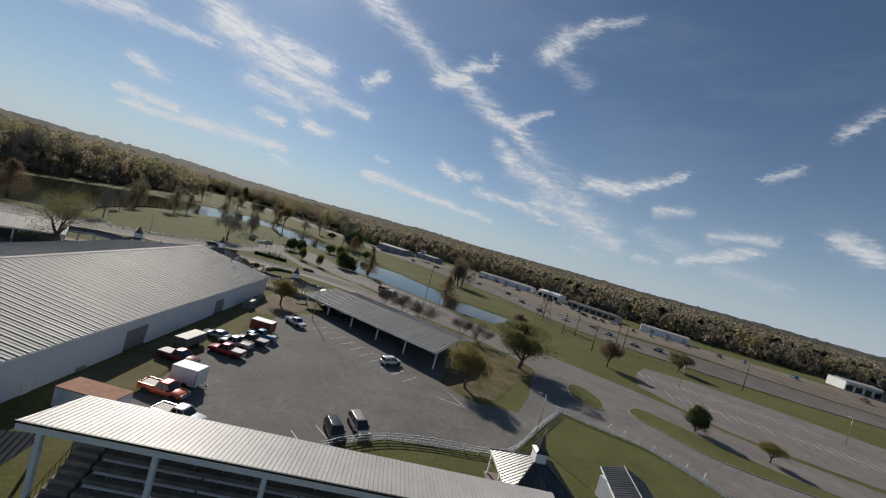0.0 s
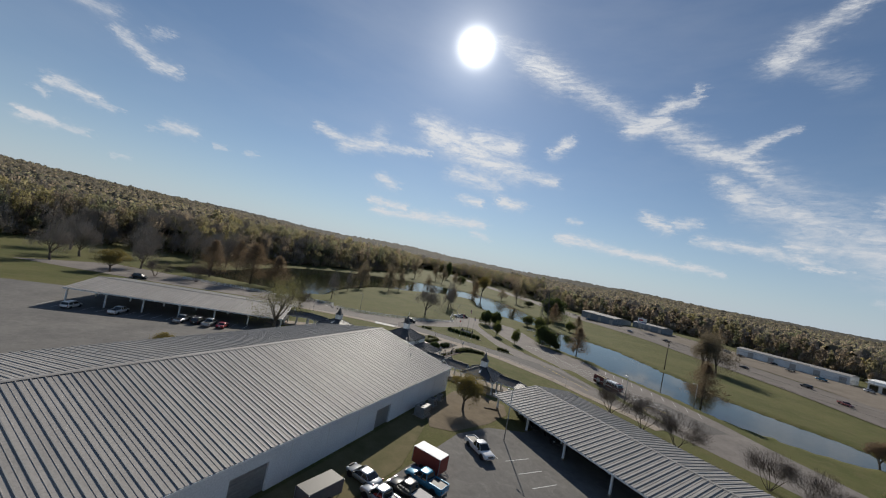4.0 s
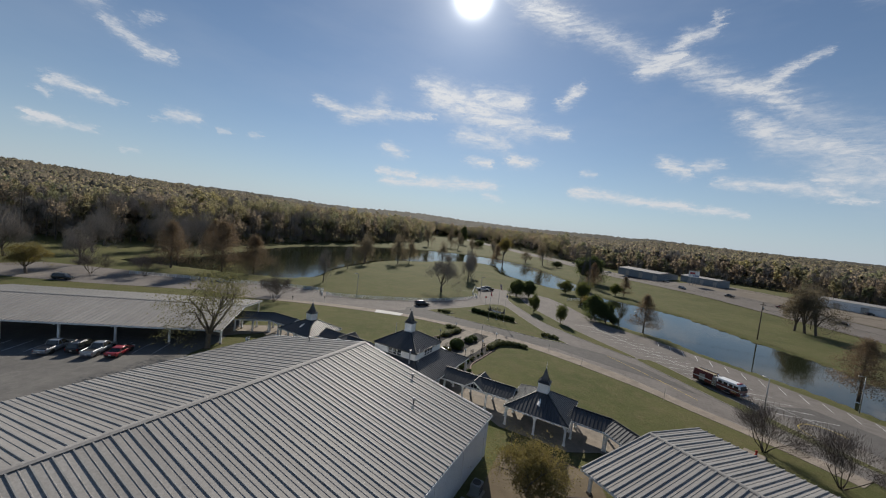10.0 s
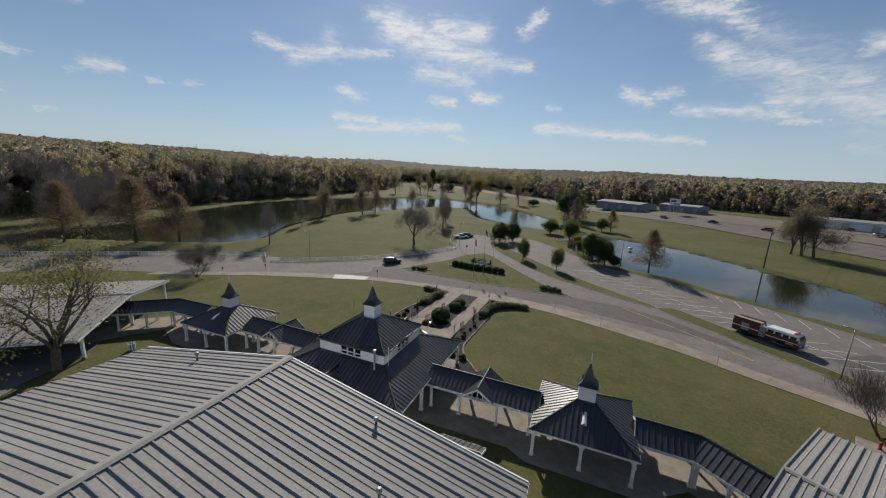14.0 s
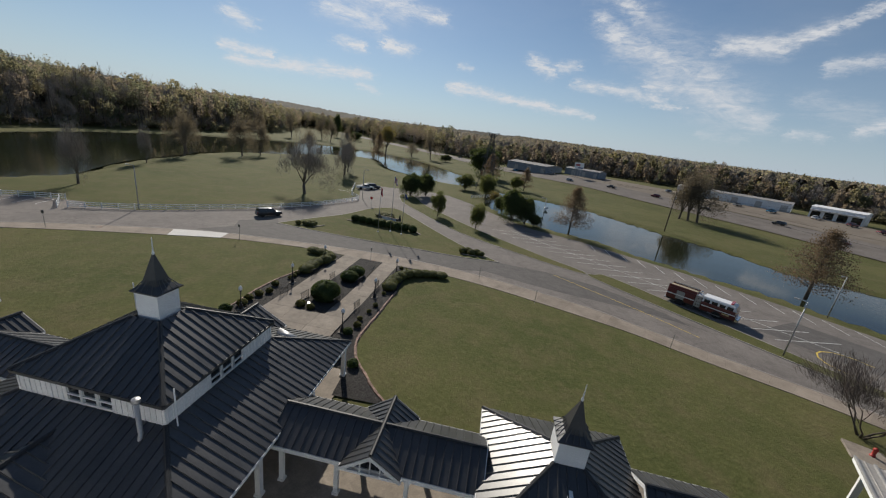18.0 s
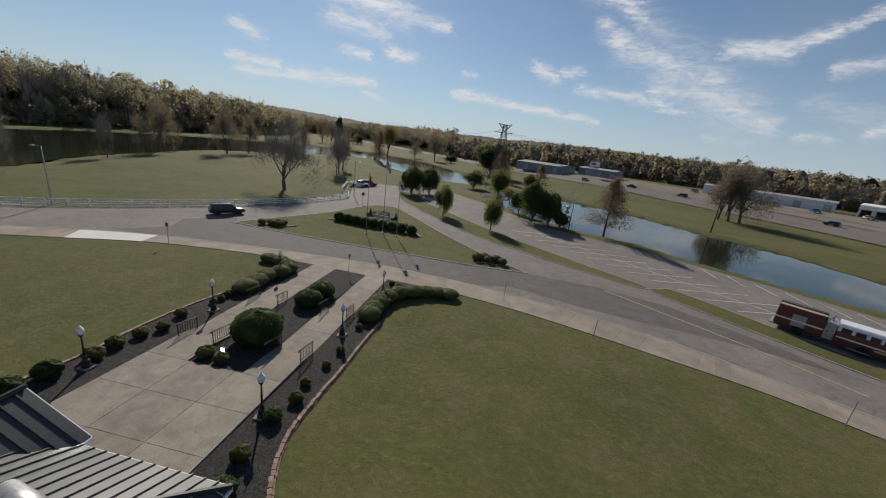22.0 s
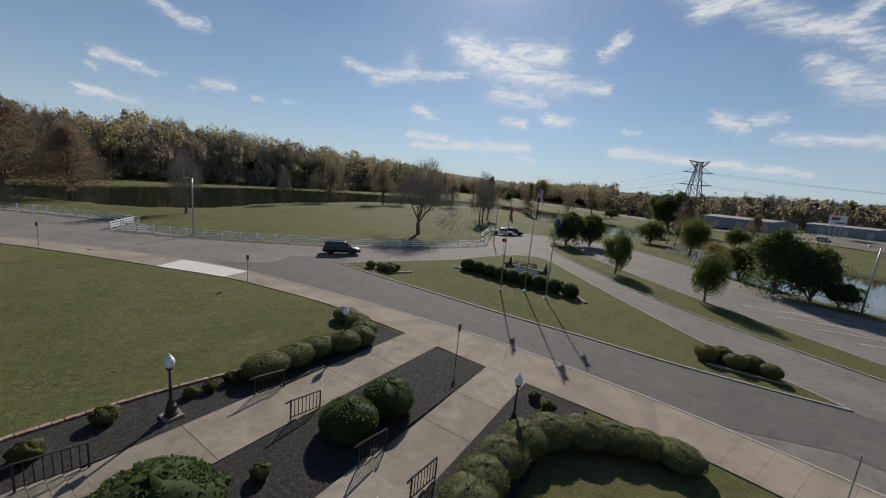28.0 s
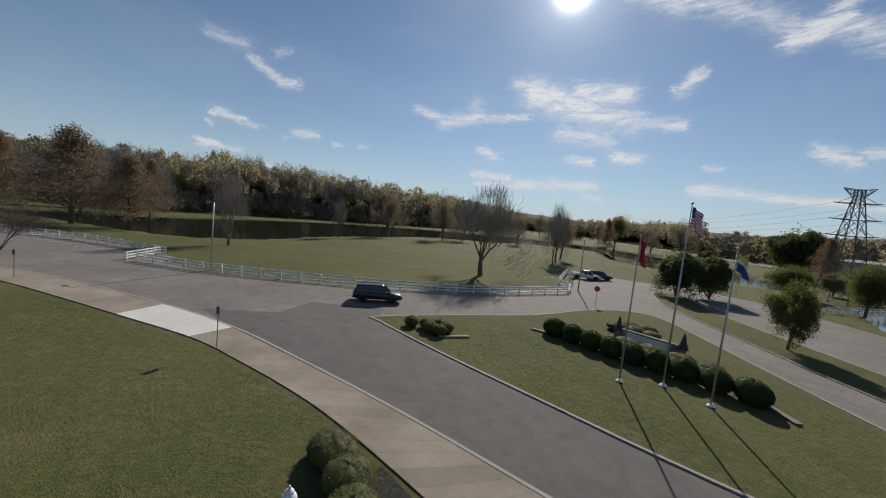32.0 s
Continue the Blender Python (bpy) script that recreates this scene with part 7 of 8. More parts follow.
def paint(name, col, rough=0.3, metal=0.15):
    if name not in PAINT:
        PAINT[name] = plain(name + "_car_paint", col, rough, metal, coat=0.6)
    return PAINT[name]


def hull(stations):
    """A car body: a skin through cross-sections (x, half width, low, high)."""
    s = Shape()
    s.loft([[(x, -w * 0.9, lo), (x, -w, lo + (hi - lo) * 0.22), (x, -w, lo + (hi - lo) * 0.72), (x, -w * 0.95, hi - 0.05), (x, -w * 0.86, hi), (x, w * 0.86, hi), (x, w * 0.95, hi - 0.05), (x, w, lo + (hi - lo) * 0.72), (x, w, lo + (hi - lo) * 0.22), (x, w * 0.9, lo)] for x, w, lo, hi in stations])
    return s


def glasshouse(x0, x1, X0, X1, w, W, z0, z1):
    """The cabin: wide at the belt line, narrow at the roof."""
    def ring(a, b, h, z, c=0.16):
        return [(a + c, -h, z), (b - c, -h, z), (b, -h + c, z), (b, h - c, z), (b - c, h, z), (a + c, h, z), (a, h - c, z), (a, -h + c, z)]
    return Shape().loft([ring(x0, x1, w, z0), ring(X0, X1, W, z1)]), Shape().loft([ring(X0 + 0.0, X1, W, z1 - 0.01), ring(X0 + 0.02, X1 - 0.03, W - 0.02, z1 + 0.05), ring(X0 + 0.2, X1 - 0.25, W - 0.16, z1 + 0.085)])


KINDS = {
    # length, half width, belt, roof, body stations, cabin (x0, x1, X0, X1), axles
    "pickup": (5.8, 0.98, 1.08, 1.82, ((-2.9, 0.93, 0.55, 1.06), (-2.75, 0.98, 0.42, 1.1), (-0.6, 0.98, 0.38, 1.12), (0.9, 0.98, 0.38, 1.12), (1.5, 0.97, 0.38, 1.1), (2.55, 0.94, 0.4, 1.0), (2.88, 0.86, 0.5, 0.86)), (-0.75, 1.55, -0.5, 0.85), (-1.75, 1.85)),
    "suv": (5.0, 0.97, 1.05, 1.76, ((-2.5, 0.88, 0.5, 1.05), (-2.38, 0.96, 0.38, 1.1), (-1.0, 0.97, 0.34, 1.08), (0.9, 0.97, 0.34, 1.06), (1.3, 0.96, 0.34, 1.05), (2.2, 0.92, 0.38, 0.95), (2.48, 0.82, 0.48, 0.8)), (-2.42, 1.35, -2.2, 0.6), (-1.5, 1.5)),
    "minivan": (5.0, 0.98, 1.02, 1.72, ((-2.5, 0.9, 0.45, 1.0), (-2.4, 0.97, 0.34, 1.06), (-1.0, 0.98, 0.3, 1.04), (0.9, 0.98, 0.3, 1.0), (1.5, 0.96, 0.3, 0.97), (2.25, 0.9, 0.34, 0.85), (2.5, 0.78, 0.44, 0.72)), (-2.44, 1.75, -2.25, 0.7), (-1.5, 1.55)),
    "sedan": (4.8, 0.92, 0.92, 1.4, ((-2.4, 0.82, 0.45, 0.88), (-2.25, 0.9, 0.34, 0.95), (-1.2, 0.92, 0.3, 0.95), (0.8, 0.92, 0.3, 0.93), (1.2, 0.91, 0.3, 0.9), (2.1, 0.86, 0.34, 0.78), (2.4, 0.74, 0.42, 0.66)), (-1.75, 1.2, -1.05, 0.35), (-1.45, 1.45)),
}
CAR_KIT = {}


def wheel_kit(r=0.38, w=0.27):
    def turned(profile, sides):
        s = Shape()
        s.loft([[(q * math.cos(2 * math.pi * k / sides), y, q * math.sin(2 * math.pi * k / sides)) for k in range(sides)] for q, y in profile])
        return s
    tyre = turned([(r * 0.6, -w / 2), (r * 0.93, -w / 2), (r, -w * 0.32), (r, w * 0.32), (r * 0.93, w / 2), (r * 0.6, w / 2)], 18).mesh("tyre", RUBBER, False)
    rim = turned([(r * 0.62, -w * 0.46), (r * 0.5, -w * 0.3), (r * 0.12, -w * 0.42), (r * 0.12, w * 0.42), (r * 0.5, w * 0.3), (r * 0.62, w * 0.46)], 14).mesh("rim", CHROME, False)
    return tyre, rim


WHEEL = wheel_kit()
BIG_WHEEL = wheel_kit(0.52, 0.32)


def add_wheels(car, axles, half, r=0.38, kit=None):
    for ax in axles:
        for s in (1, -1):
            part("wheel_arch", Shape().loft([[(ax + (r + 0.09) * math.cos(a), y, r + (r + 0.07) * math.sin(a)) for a in (math.pi * k / 10 for k in range(11))] + [(ax - r - 0.09, y, 0.25), (ax + r + 0.09, y, 0.25)] for y in (s * (half - 0.16), s * (half + 0.012))]), TRIM, car)
            wh = part("wheel", (kit or WHEEL)[0], None, car, m=pose(ax, s * (half - 0.12), r))
            part("rim", (kit or WHEEL)[1], None, wh)


def vehicle(kind, colour, x, y, heading, label, tonneau=None, z=None, name=None):
    L, hw, belt, roof, st, cab, axles = KINDS[kind]
    names = {"pickup": "pickup_truck", "suv": "sport_utility_vehicle", "minivan": "minivan", "sedan": "car"}
    car = thing(name or names[kind], label, "car" if kind != "pickup" else "pickup truck", ground_pose(x, y, heading, 0.06) if z is None else pose(x, y, z, 0, 0, heading), "parked vehicles")
    key = (kind, colour.name, tonneau.name if tonneau else "")
    if key not in CAR_KIT:
        x0, x1, X0, X1 = cab
        glass, top = glasshouse(x0, x1, X0, X1, hw * 0.93, hw * 0.76, belt - 0.02, roof - 0.07)
        kit = [("body", hull(st), colour), ("glazing", glass, GLASS_DARK), ("roof", top, colour)]
        for s in (1, -1):
            pil = Shape()
            for xa, xb in ((x0 + 0.1, X0 + 0.08), ((x0 + x1) / 2 - 0.1, (X0 + X1) / 2 - 0.1), (x1 - 0.12, X1 - 0.08)):
                pil.tube([(xa, s * hw * 0.935, belt - 0.03), (xb, s * (hw * 0.775), roof - 0.06)], 0.045, 4)
            kit.append(("pillar_frame", pil, colour))
            kit.append(("mirror", Shape().bevel(x1 - 0.45, s * (hw + 0.1), belt - 0.02, 0.16, 0.22, 0.17, 0.03), TRIM))
            kit.append(("headlight", Shape().bevel(L / 2 - 0.2, s * hw * 0.68, 0.66 if kind != "pickup" else 0.74, 0.3, 0.34, 0.17, 0.03), LAMP_CLEAR))
            kit.append(("tail_light", Shape().bevel(-L / 2 + 0.06, s * hw * 0.86, 0.72, 0.12, 0.16, 0.32, 0.02), LAMP_RED))
            kit.append(("door_handle", Shape().box((x0 + x1) / 2 + 0.15, s * (hw + 0.005), belt - 0.2, 0.2, 0.03, 0.035), CHROME))
            kit.append(("door_seam", Shape().box((x0 + x1) / 2 - 0.1, s * (hw + 0.001), 0.5, 0.012, 0.008, belt - 0.6).box(x1 - 0.6, s * (hw + 0.001), 0.5, 0.012, 0.008, belt - 0.6), TRIM))
        kit += [("front_bumper", Shape().bevel(L / 2 - 0.08, 0, 0.4, 0.22, hw * 1.5, 0.24, 0.05), CHROME if kind == "pickup" else TRIM), ("rear_bumper", Shape().bevel(-L / 2 + 0.04, 0, 0.42, 0.2, hw * 1.8, 0.2, 0.04), CHROME if kind == "pickup" else TRIM), ("grille", Shape().bevel(L / 2 - 0.09, 0, 0.66, 0.14, hw * 0.95, 0.24, 0.03), TRIM), ("licence_plate", Shape().box(-L / 2 - 0.06, 0, 0.62, 0.02, 0.32, 0.16), WHITE)]
        if kind == "pickup":
            if tonneau:
                kit.append(("bed_cover", Shape().bevel(-1.82, 0, 1.1, 2.0, 1.72, 0.09, 0.03), tonneau))
            else:
                kit.append(("bed_floor", Shape().box(-1.82, 0, 1.112, 1.95, 1.55, 0.012), TRIM))
                for s in (1, -1):
                    kit.append(("bed_rail", Shape().bevel(-1.82, s * 0.88, 1.08, 2.05, 0.15, 0.16, 0.03), colour))
                kit.append(("tailgate", Shape().bevel(-2.83, 0, 1.05, 0.1, 1.8, 0.18, 0.03), colour))
        if kind in ("suv", "minivan"):
            for s in (1, -1):
                kit.append(("roof_rail", Shape().tube([(X0 + 0.3, s * hw * 0.6, roof + 0.05), (X1 - 0.3, s * hw * 0.6, roof + 0.05)], 0.025, 6), CHROME))
        CAR_KIT[key] = [(n, s.mesh(n, m, n in ("body", "roof")), m) for n, s, m in kit]
    for n, me, m in CAR_KIT[key]:
        part(n, me, None, car)
    add_wheels(car, axles, hw, 0.4 if kind == "pickup" else 0.37)
    return car


P_WHITE, P_SILVER, P_RED = paint("white", (0.72, 0.72, 0.72)), paint("silver", (0.38, 0.4, 0.42), metal=0.5), paint("red", (0.32, 0.025, 0.03))
P_ORANGE, P_TEAL, P_BLACK = paint("orange_red", (0.5, 0.085, 0.035)), paint("teal", (0.03, 0.2, 0.33)), paint("black", (0.012, 0.012, 0.014))
P_MAROON, P_BEIGE, P_GREY = paint("maroon", (0.17, 0.02, 0.025)), paint("pale_gold", (0.42, 0.38, 0.32), metal=0.4), paint("dark_grey", (0.035, 0.04, 0.045), metal=0.3)
GREY_COVER = plain("grey_bed_cover", (0.38, 0.37, 0.37), 0.7)
WHITE_COVER = plain("white_bed_cover", (0.65, 0.62, 0.58), 0.7)

# east car park
vehicle("pickup", P_WHITE, 33.65, -17.5, -35, "white crew-cab pickup truck parked near the hall")
vehicle("pickup", P_TEAL, 31.25, -30.9, 172, "teal blue pickup truck with an open bed")
vehicle("pickup", P_BLACK, 30.85, -34.3, 172, "black pickup truck with a grey bed cover", GREY_COVER)
vehicle("pickup", P_SILVER, 29.25, -37.5, 172, "silver pickup truck parked in the row")
vehicle("sedan", P_SILVER, 25.25, -35.9, 172, "silver car half hidden behind pickup trucks")
vehicle("pickup", P_RED, 29.65, -41.3, 172, "red pickup truck with a pale bed cover", WHITE_COVER)
vehicle("pickup", P_MAROON, 25.65, -47.5, -8, "maroon pickup truck with a white flatbed", WHITE_COVER)
vehicle("pickup", P_ORANGE, 29.45, -56.5, -8, "bright orange-red pickup truck with an open bed")
vehicle("pickup", P_WHITE, 33.85, -60.7, -8, "white older crew-cab pickup truck")
vehicle("suv", P_GREY, 51.1, -56.1, -62, "dark grey hatchback beside the white fence", name="hatchback")
vehicle("minivan", P_BEIGE, 53.9, -53.1, -62, "pale gold minivan beside the white fence")
vehicle("suv", P_WHITE, 57.1, -25.5, 38, "white sport utility vehicle in front of the carport")
# under the east carport
vehicle("suv", P_BLACK, 38.0, 1.0, -60, "black car parked under the carport")
vehicle("sedan", P_GREY, 42.5, -1.5, -60, "dark car parked under the carport")
vehicle("suv", P_SILVER, 34.6, 5.2, -60, "silver vehicle in the carport's shade")
# west carport
for kind, col, x, y, label, ton in (("suv", P_WHITE, -71.0, -31.0, "white car parked by the long carport", None), ("pickup", P_WHITE, -63.0, -24.6, "white pickup truck parked by the long carport", None), ("pickup", P_SILVER, -50.6, -16.2, "silver pickup truck with a dark bed at the carport", P_BLACK), ("suv", P_BLACK, -47.9, -13.6, "black vehicle parked by the long carport", None), ("pickup", P_SILVER, -44.6, -12.6, "silver truck parked by the long carport", None), ("sedan", P_RED, -41.5, -11.0, "small red car parked by the long carport", None)):
    vehicle(kind, col, x, y, 128, label, ton)
# on the drives
vehicle("suv", P_BLACK, -29.8, 67.2, 52, "long black sport utility vehicle on the drive")
vehicle("suv", P_BLACK, -115.5, 3.0, 36, "black sport utility vehicle on the side road")
vehicle("pickup", P_WHITE, -27.4, 117.4, 35, "white vehicle parked at the end of the fence")
vehicle("suv", P_GREY, -26.0, 121.4, 35, "dark vehicle parked at the end of the fence")


def box_trailer(x, y, turn, L, W, H, mat, roof, label):
    t = thing("box_trailer", label, "trailer", ground_pose(x, y, turn, 0.06), "box trailers")
    part("box", Shape().bevel(0, 0, 0.45, L, W, H, 0.05), mat, t)
    part("roof", Shape().bevel(0, 0, 0.45 + H + 0.003, L - 0.04, W - 0.04, 0.05, 0.02), roof, t)
    for s in (1, -1):
        part("corner_trim", Shape().box(L / 2 - 0.03, s * (W / 2 - 0.01), 0.45, 0.09, 0.05, H).box(-L / 2 + 0.03, s * (W / 2 - 0.01), 0.45, 0.09, 0.05, H), STEEL, t)
    part("drawbar", Shape().tube([(L / 2, 0.5, 0.5), (L / 2 + 1.1, 0, 0.5)], 0.05, 5).tube([(L / 2, -0.5, 0.5), (L / 2 + 1.1, 0, 0.5)], 0.05, 5), STEEL, t)
    part("jack", Shape().tube([(L / 2 + 0.9, 0, 0), (L / 2 + 0.9, 0, 0.8)], 0.04, 6), STEEL, t)
    add_wheels(t, (-0.45, 0.4), W / 2 + 0.05, 0.34)


box_trailer(30.2, -53.0, -8, 3.6, 2.2, 2.2, WHITE, WHITE, "white enclosed box trailer beside the pickup trucks")
box_trailer(29.9, -27.5, -8, 4.4, 2.2, 2.0, surface("red_trailer", (0.2, 0.03, 0.02), (0.28, 0.05, 0.035), 1, 12, 0.5, bump=0.05), WHITE, "dark red enclosed trailer with a white roof")
# open trailer: a black roof plate is added to stand for its dark inside
box_trailer(23.9, -42.0, 82, 4.6, 2.2, 1.5, surface("grey_trailer", (0.09, 0.09, 0.09), (0.14, 0.14, 0.14), 1, 12, 0.6, bump=0.05), TRIM, "dark grey open box trailer by the hall wall")
ct = thing("storage_container", "white storage container with a rusty roof", "container", ground_pose(25.6, -62.2, -6))
part("body", Shape().bevel(0, 0, 0, 6.2, 2.6, 2.2, 0.04), WHITE, ct)
part("roof", Shape().bevel(0, 0, 2.204, 6.3, 2.7, 0.08, 0.03), surface("rusty_sheet", (0.2, 0.075, 0.045), (0.38, 0.2, 0.13), 0.9, 9, 0.85, bump=0.2), ct, "rust-red sheet roof")
for k in range(9):
    part("rib", Shape().box(-2.9 + k * 0.72, -1.32, 0.1, 0.07, 0.05, 2.0), WHITE, ct)


# ---- fire engine ----
def fire_engine(x, y, turn):
    t = thing("fire_engine", "dark red fire engine with a white-topped crew cab", "fire engine", pose(x, y, 0.06, 0, 0, turn))
    red, white, gold = paint("engine_red", (0.11, 0.014, 0.016), 0.35, 0.0), paint("engine_white", (0.74, 0.74, 0.74), 0.35, 0.0), plain("gold_stripe", (0.55, 0.42, 0.2), 0.4)
    part("chassis", Shape().bevel(0, 0, 0.45, 9.2, 2.1, 0.4, 0.04), TRIM, t)
    body = part("rear_body", Shape().bevel(-2.75, 0, 0.75, 3.9, 2.46, 1.75, 0.05), red, t)
    for s in (1, -1):
        for k in range(3):
            part("locker_door", Shape().bevel(-4.05 + k * 1.28, s * 1.235, 0.95, 1.14, 0.05, 1.3, 0.01), red if k != 1 else STEEL, body)
        part("stripe", Shape().box(-2.75, s * 1.262, 1.45, 3.86, 0.012, 0.16), white, body)
    part("hose_bed", Shape().bevel(-2.75, 0, 2.5, 3.8, 1.5, 0.22, 0.04), surface("hose", (0.28, 0.23, 0.15), (0.4, 0.34, 0.24), 3, 20, 0.9, bump=0.3), t)
    for s in (1, -1):
        part("hose_bed_side", Shape().bevel(-2.75, s * 1.0, 2.5, 3.9, 0.12, 0.42, 0.02), red, t)
    for k in range(2):
        lad = part("ladder", Shape().tube([(-4.6, 0.5 + k * 0.4, 2.95), (-0.9, 0.5 + k * 0.4, 2.95)], 0.04, 5), STEEL, t)
        part("rung", Shape().box(-2.7, 0.5 + k * 0.4, 2.9, 3.2, 0.05, 0.05), STEEL, lad)
    panel = part("pump_panel", Shape().bevel(-0.35, 0, 0.7, 0.85, 2.4, 1.8, 0.04), STEEL, t)
    for s in (1, -1):
        for a, b in ((-0.5, 1.0), (-0.15, 1.0), (-0.5, 1.5), (-0.15, 1.5), (-0.33, 2.0)):
            part("valve", Shape().bevel(a, s * 1.22, b, 0.16, 0.1, 0.16, 0.03), CHROME, panel)
    part("monitor", Shape().lathe([(0.2, 2.5), (0.12, 2.7), (0.14, 2.95), (0.05, 3.1)], -0.35, 0, 10), CHROME, t)
    cab = part("cab", Shape().loft([[(a, s * w, z) for a, s in ((0.12, -1), (f, -1), (f, 1), (0.12, 1))] for z, w, f in ((0.6, 1.22, 4.55), (1.55, 1.24, 4.6), (1.9, 1.22, 4.55))]), red, t)
    part("cab_top", Shape().loft([[(a, s * w, z) for a, s in ((0.14, -1), (f, -1), (f, 1), (0.14, 1))] for z, w, f in ((1.9, 1.2, 4.52), (2.55, 1.14, 4.3), (2.72, 1.0, 4.05))]), white, cab, "white cab roof")
    for s in (1, -1):
        for a, w in ((0.75, 0.75), (1.75, 0.75), (2.75, 0.7), (3.7, 0.75)):
            part("side_window", Shape().bevel(a, s * 1.185, 1.78, w, 0.05, 0.58, 0.01), GLASS_DARK, cab)
        part("stripe", Shape().box(2.35, s * 1.245, 1.25, 4.3, 0.012, 0.15), white, cab)
        part("emblem", Shape().box(3.4, s * 1.247, 0.95, 0.9, 0.012, 0.2), gold, cab)
        part("mirror", Shape().bevel(4.5, s * 1.45, 1.6, 0.12, 0.24, 0.5, 0.03), CHROME, cab)
        part("headlight", Shape().bevel(4.62, s * 0.85, 1.0, 0.14, 0.5, 0.24, 0.03), LAMP_CLEAR, cab)
        part("step", Shape().box(2.0, s * 1.18, 0.42, 1.6, 0.2, 0.1), STEEL, cab)
    part("windscreen", Shape().loft([[(f, s * w, z) for s in (-1, 1)] + [(f - 0.06, s * w, z) for s in (1, -1)] for z, w, f in ((1.75, 1.1, 4.6), (2.48, 1.03, 4.36))]), GLASS_DARK, cab)
    part("bumper", Shape().bevel(4.8, 0, 0.45, 0.5, 2.46, 0.42, 0.05), CHROME, t)
    part("light_bar", Shape().bevel(3.7, 0, 2.74, 0.36, 1.7, 0.16, 0.04), LAMP_RED, t)
    part("tail_board", Shape().bevel(-4.8, 0, 0.5, 0.3, 2.4, 0.14, 0.02), STEEL, t)
    add_wheels(t, (-2.6, 2.3), 1.22, 0.52, BIG_WHEEL)


fire_engine(51.0, 56.1, -39)


# ---- grandstand by the arena ----
def grandstand():
    g = thing("grandstand", "covered grandstand with pale metal roof and aluminium benches", "grandstand")
    x0, x1, yn, yf, zn, zf = 28.8, 74.5, -74.2, -68.4, 7.6, 7.0
    roof_plane(g, [(x0, yn, zn), (x1, yn, zn), (x1 + 0.6, yf, zf), (x0 + 0.6, yf, zf)], (1, 0, 0), STAND_ROOF, STAND_RIB, 0.4, (0.035, 0.03))
    gutter(g, (x0, yn, zn - 0.1), (x1, yn, zn - 0.1), TRIM, 0.18, 0.14, "dark_gutter")
    gutter(g, (x0, yn + 0.16, zn - 0.75), (x1, yn + 0.16, zn - 0.75), WHITE, 0.62, 0.14, "fascia")
    gutter(g, (x0 + 0.3, yn, zn - 0.3), (x0 + 0.9, yf, zf - 0.3), WHITE, 0.3, 0.12, "barge_board")
    for k in range(6):
        x = x0 + 1.6 + k * 8.6
        part("column", Shape().box(x, yn + 0.5, 0.2, 0.38, 0.38, zn - 0.9), WHITE, g)
        part("column", Shape().box(x, yf - 0.5, 0.5, 0.3, 0.3, zf - 0.8), WHITE, g)
    for k in range(7):
        y, z = yf - 1.1 - k * 0.85, 4.3 - k * 0.55
        t = part("tier", Shape().box((x0 + x1) / 2 + 1.5, y, 0.3, x1 - x0 - 6, 0.84, z - 0.3), CONCRETE, g)
        for j in range(5):
            part("bench", Shape().bevel(x0 + 9 + j * 8.4, y, z + 0.38, 8.2, 0.28, 0.05, 0.015), ALU, t, "bright aluminium bench plank")
            for q in (-3, 0, 3):
                part("bench_leg", Shape().box(x0 + 9 + j * 8.4 + q, y, z, 0.06, 0.2, 0.39), STEEL, t)
    part("back_wall", Shape().box((x0 + x1) / 2, yf - 0.3, 0.3, x1 - x0 - 1, 0.15, 5.5), STEEL, g)
    for k in range(10):
        part("stair", Shape().box(x0 + 3.2, yf - 1.0 - k * 0.6, 0.2, 2.0, 0.55, 4.2 - k * 0.4), CONCRETE, g)
    for k in range(14):
        part("baluster", Shape().tube([(x0 + 2.1, yf - 0.9 - k * 0.42, 4.2 - k * 0.28), (x0 + 2.1, yf - 0.9 - k * 0.42, 5.2 - k * 0.28)], 0.02, 5), BLACK, g)
    part("top_rail", Shape().tube([(x0 + 2.1, yf - 0.9, 5.2), (x0 + 2.1, yf - 6.4, 1.56)], 0.03, 5), BLACK, g)


STAND_ROOF = surface("pale_sheet_roof", (0.32, 0.305, 0.29), (0.41, 0.395, 0.375), 0.3, 6, 0.5, bump=0.05, vary=0.03)
STAND_RIB = surface("sheet_joint", (0.2, 0.19, 0.18), (0.28, 0.27, 0.26), 0.6, 8, 0.6, bump=0.05)
ALU = plain("aluminium", (0.75, 0.75, 0.76), 0.45, 0.8)
grandstand()

lean = thing("lean_to", "small black-roofed shelter beside the grandstand", "shelter")
roof_plane(lean, [(22.5, -76.0, 3.0), (28.0, -74.5, 3.0), (28.6, -70.8, 4.4), (23.6, -71.6, 4.4)], (1, 0.2, 0), ROOF_BLACK, ROOF_BLACK, 0.48, (0.05, 0.06))
for x, y in ((22.9, -75.5), (27.6, -74.3), (28.2, -71.2), (24.0, -72.0)):
    part("post", Shape().box(x, y, 1.0, 0.2, 0.2, 2.4 if y < -73 else 3.5), WHITE, lean)


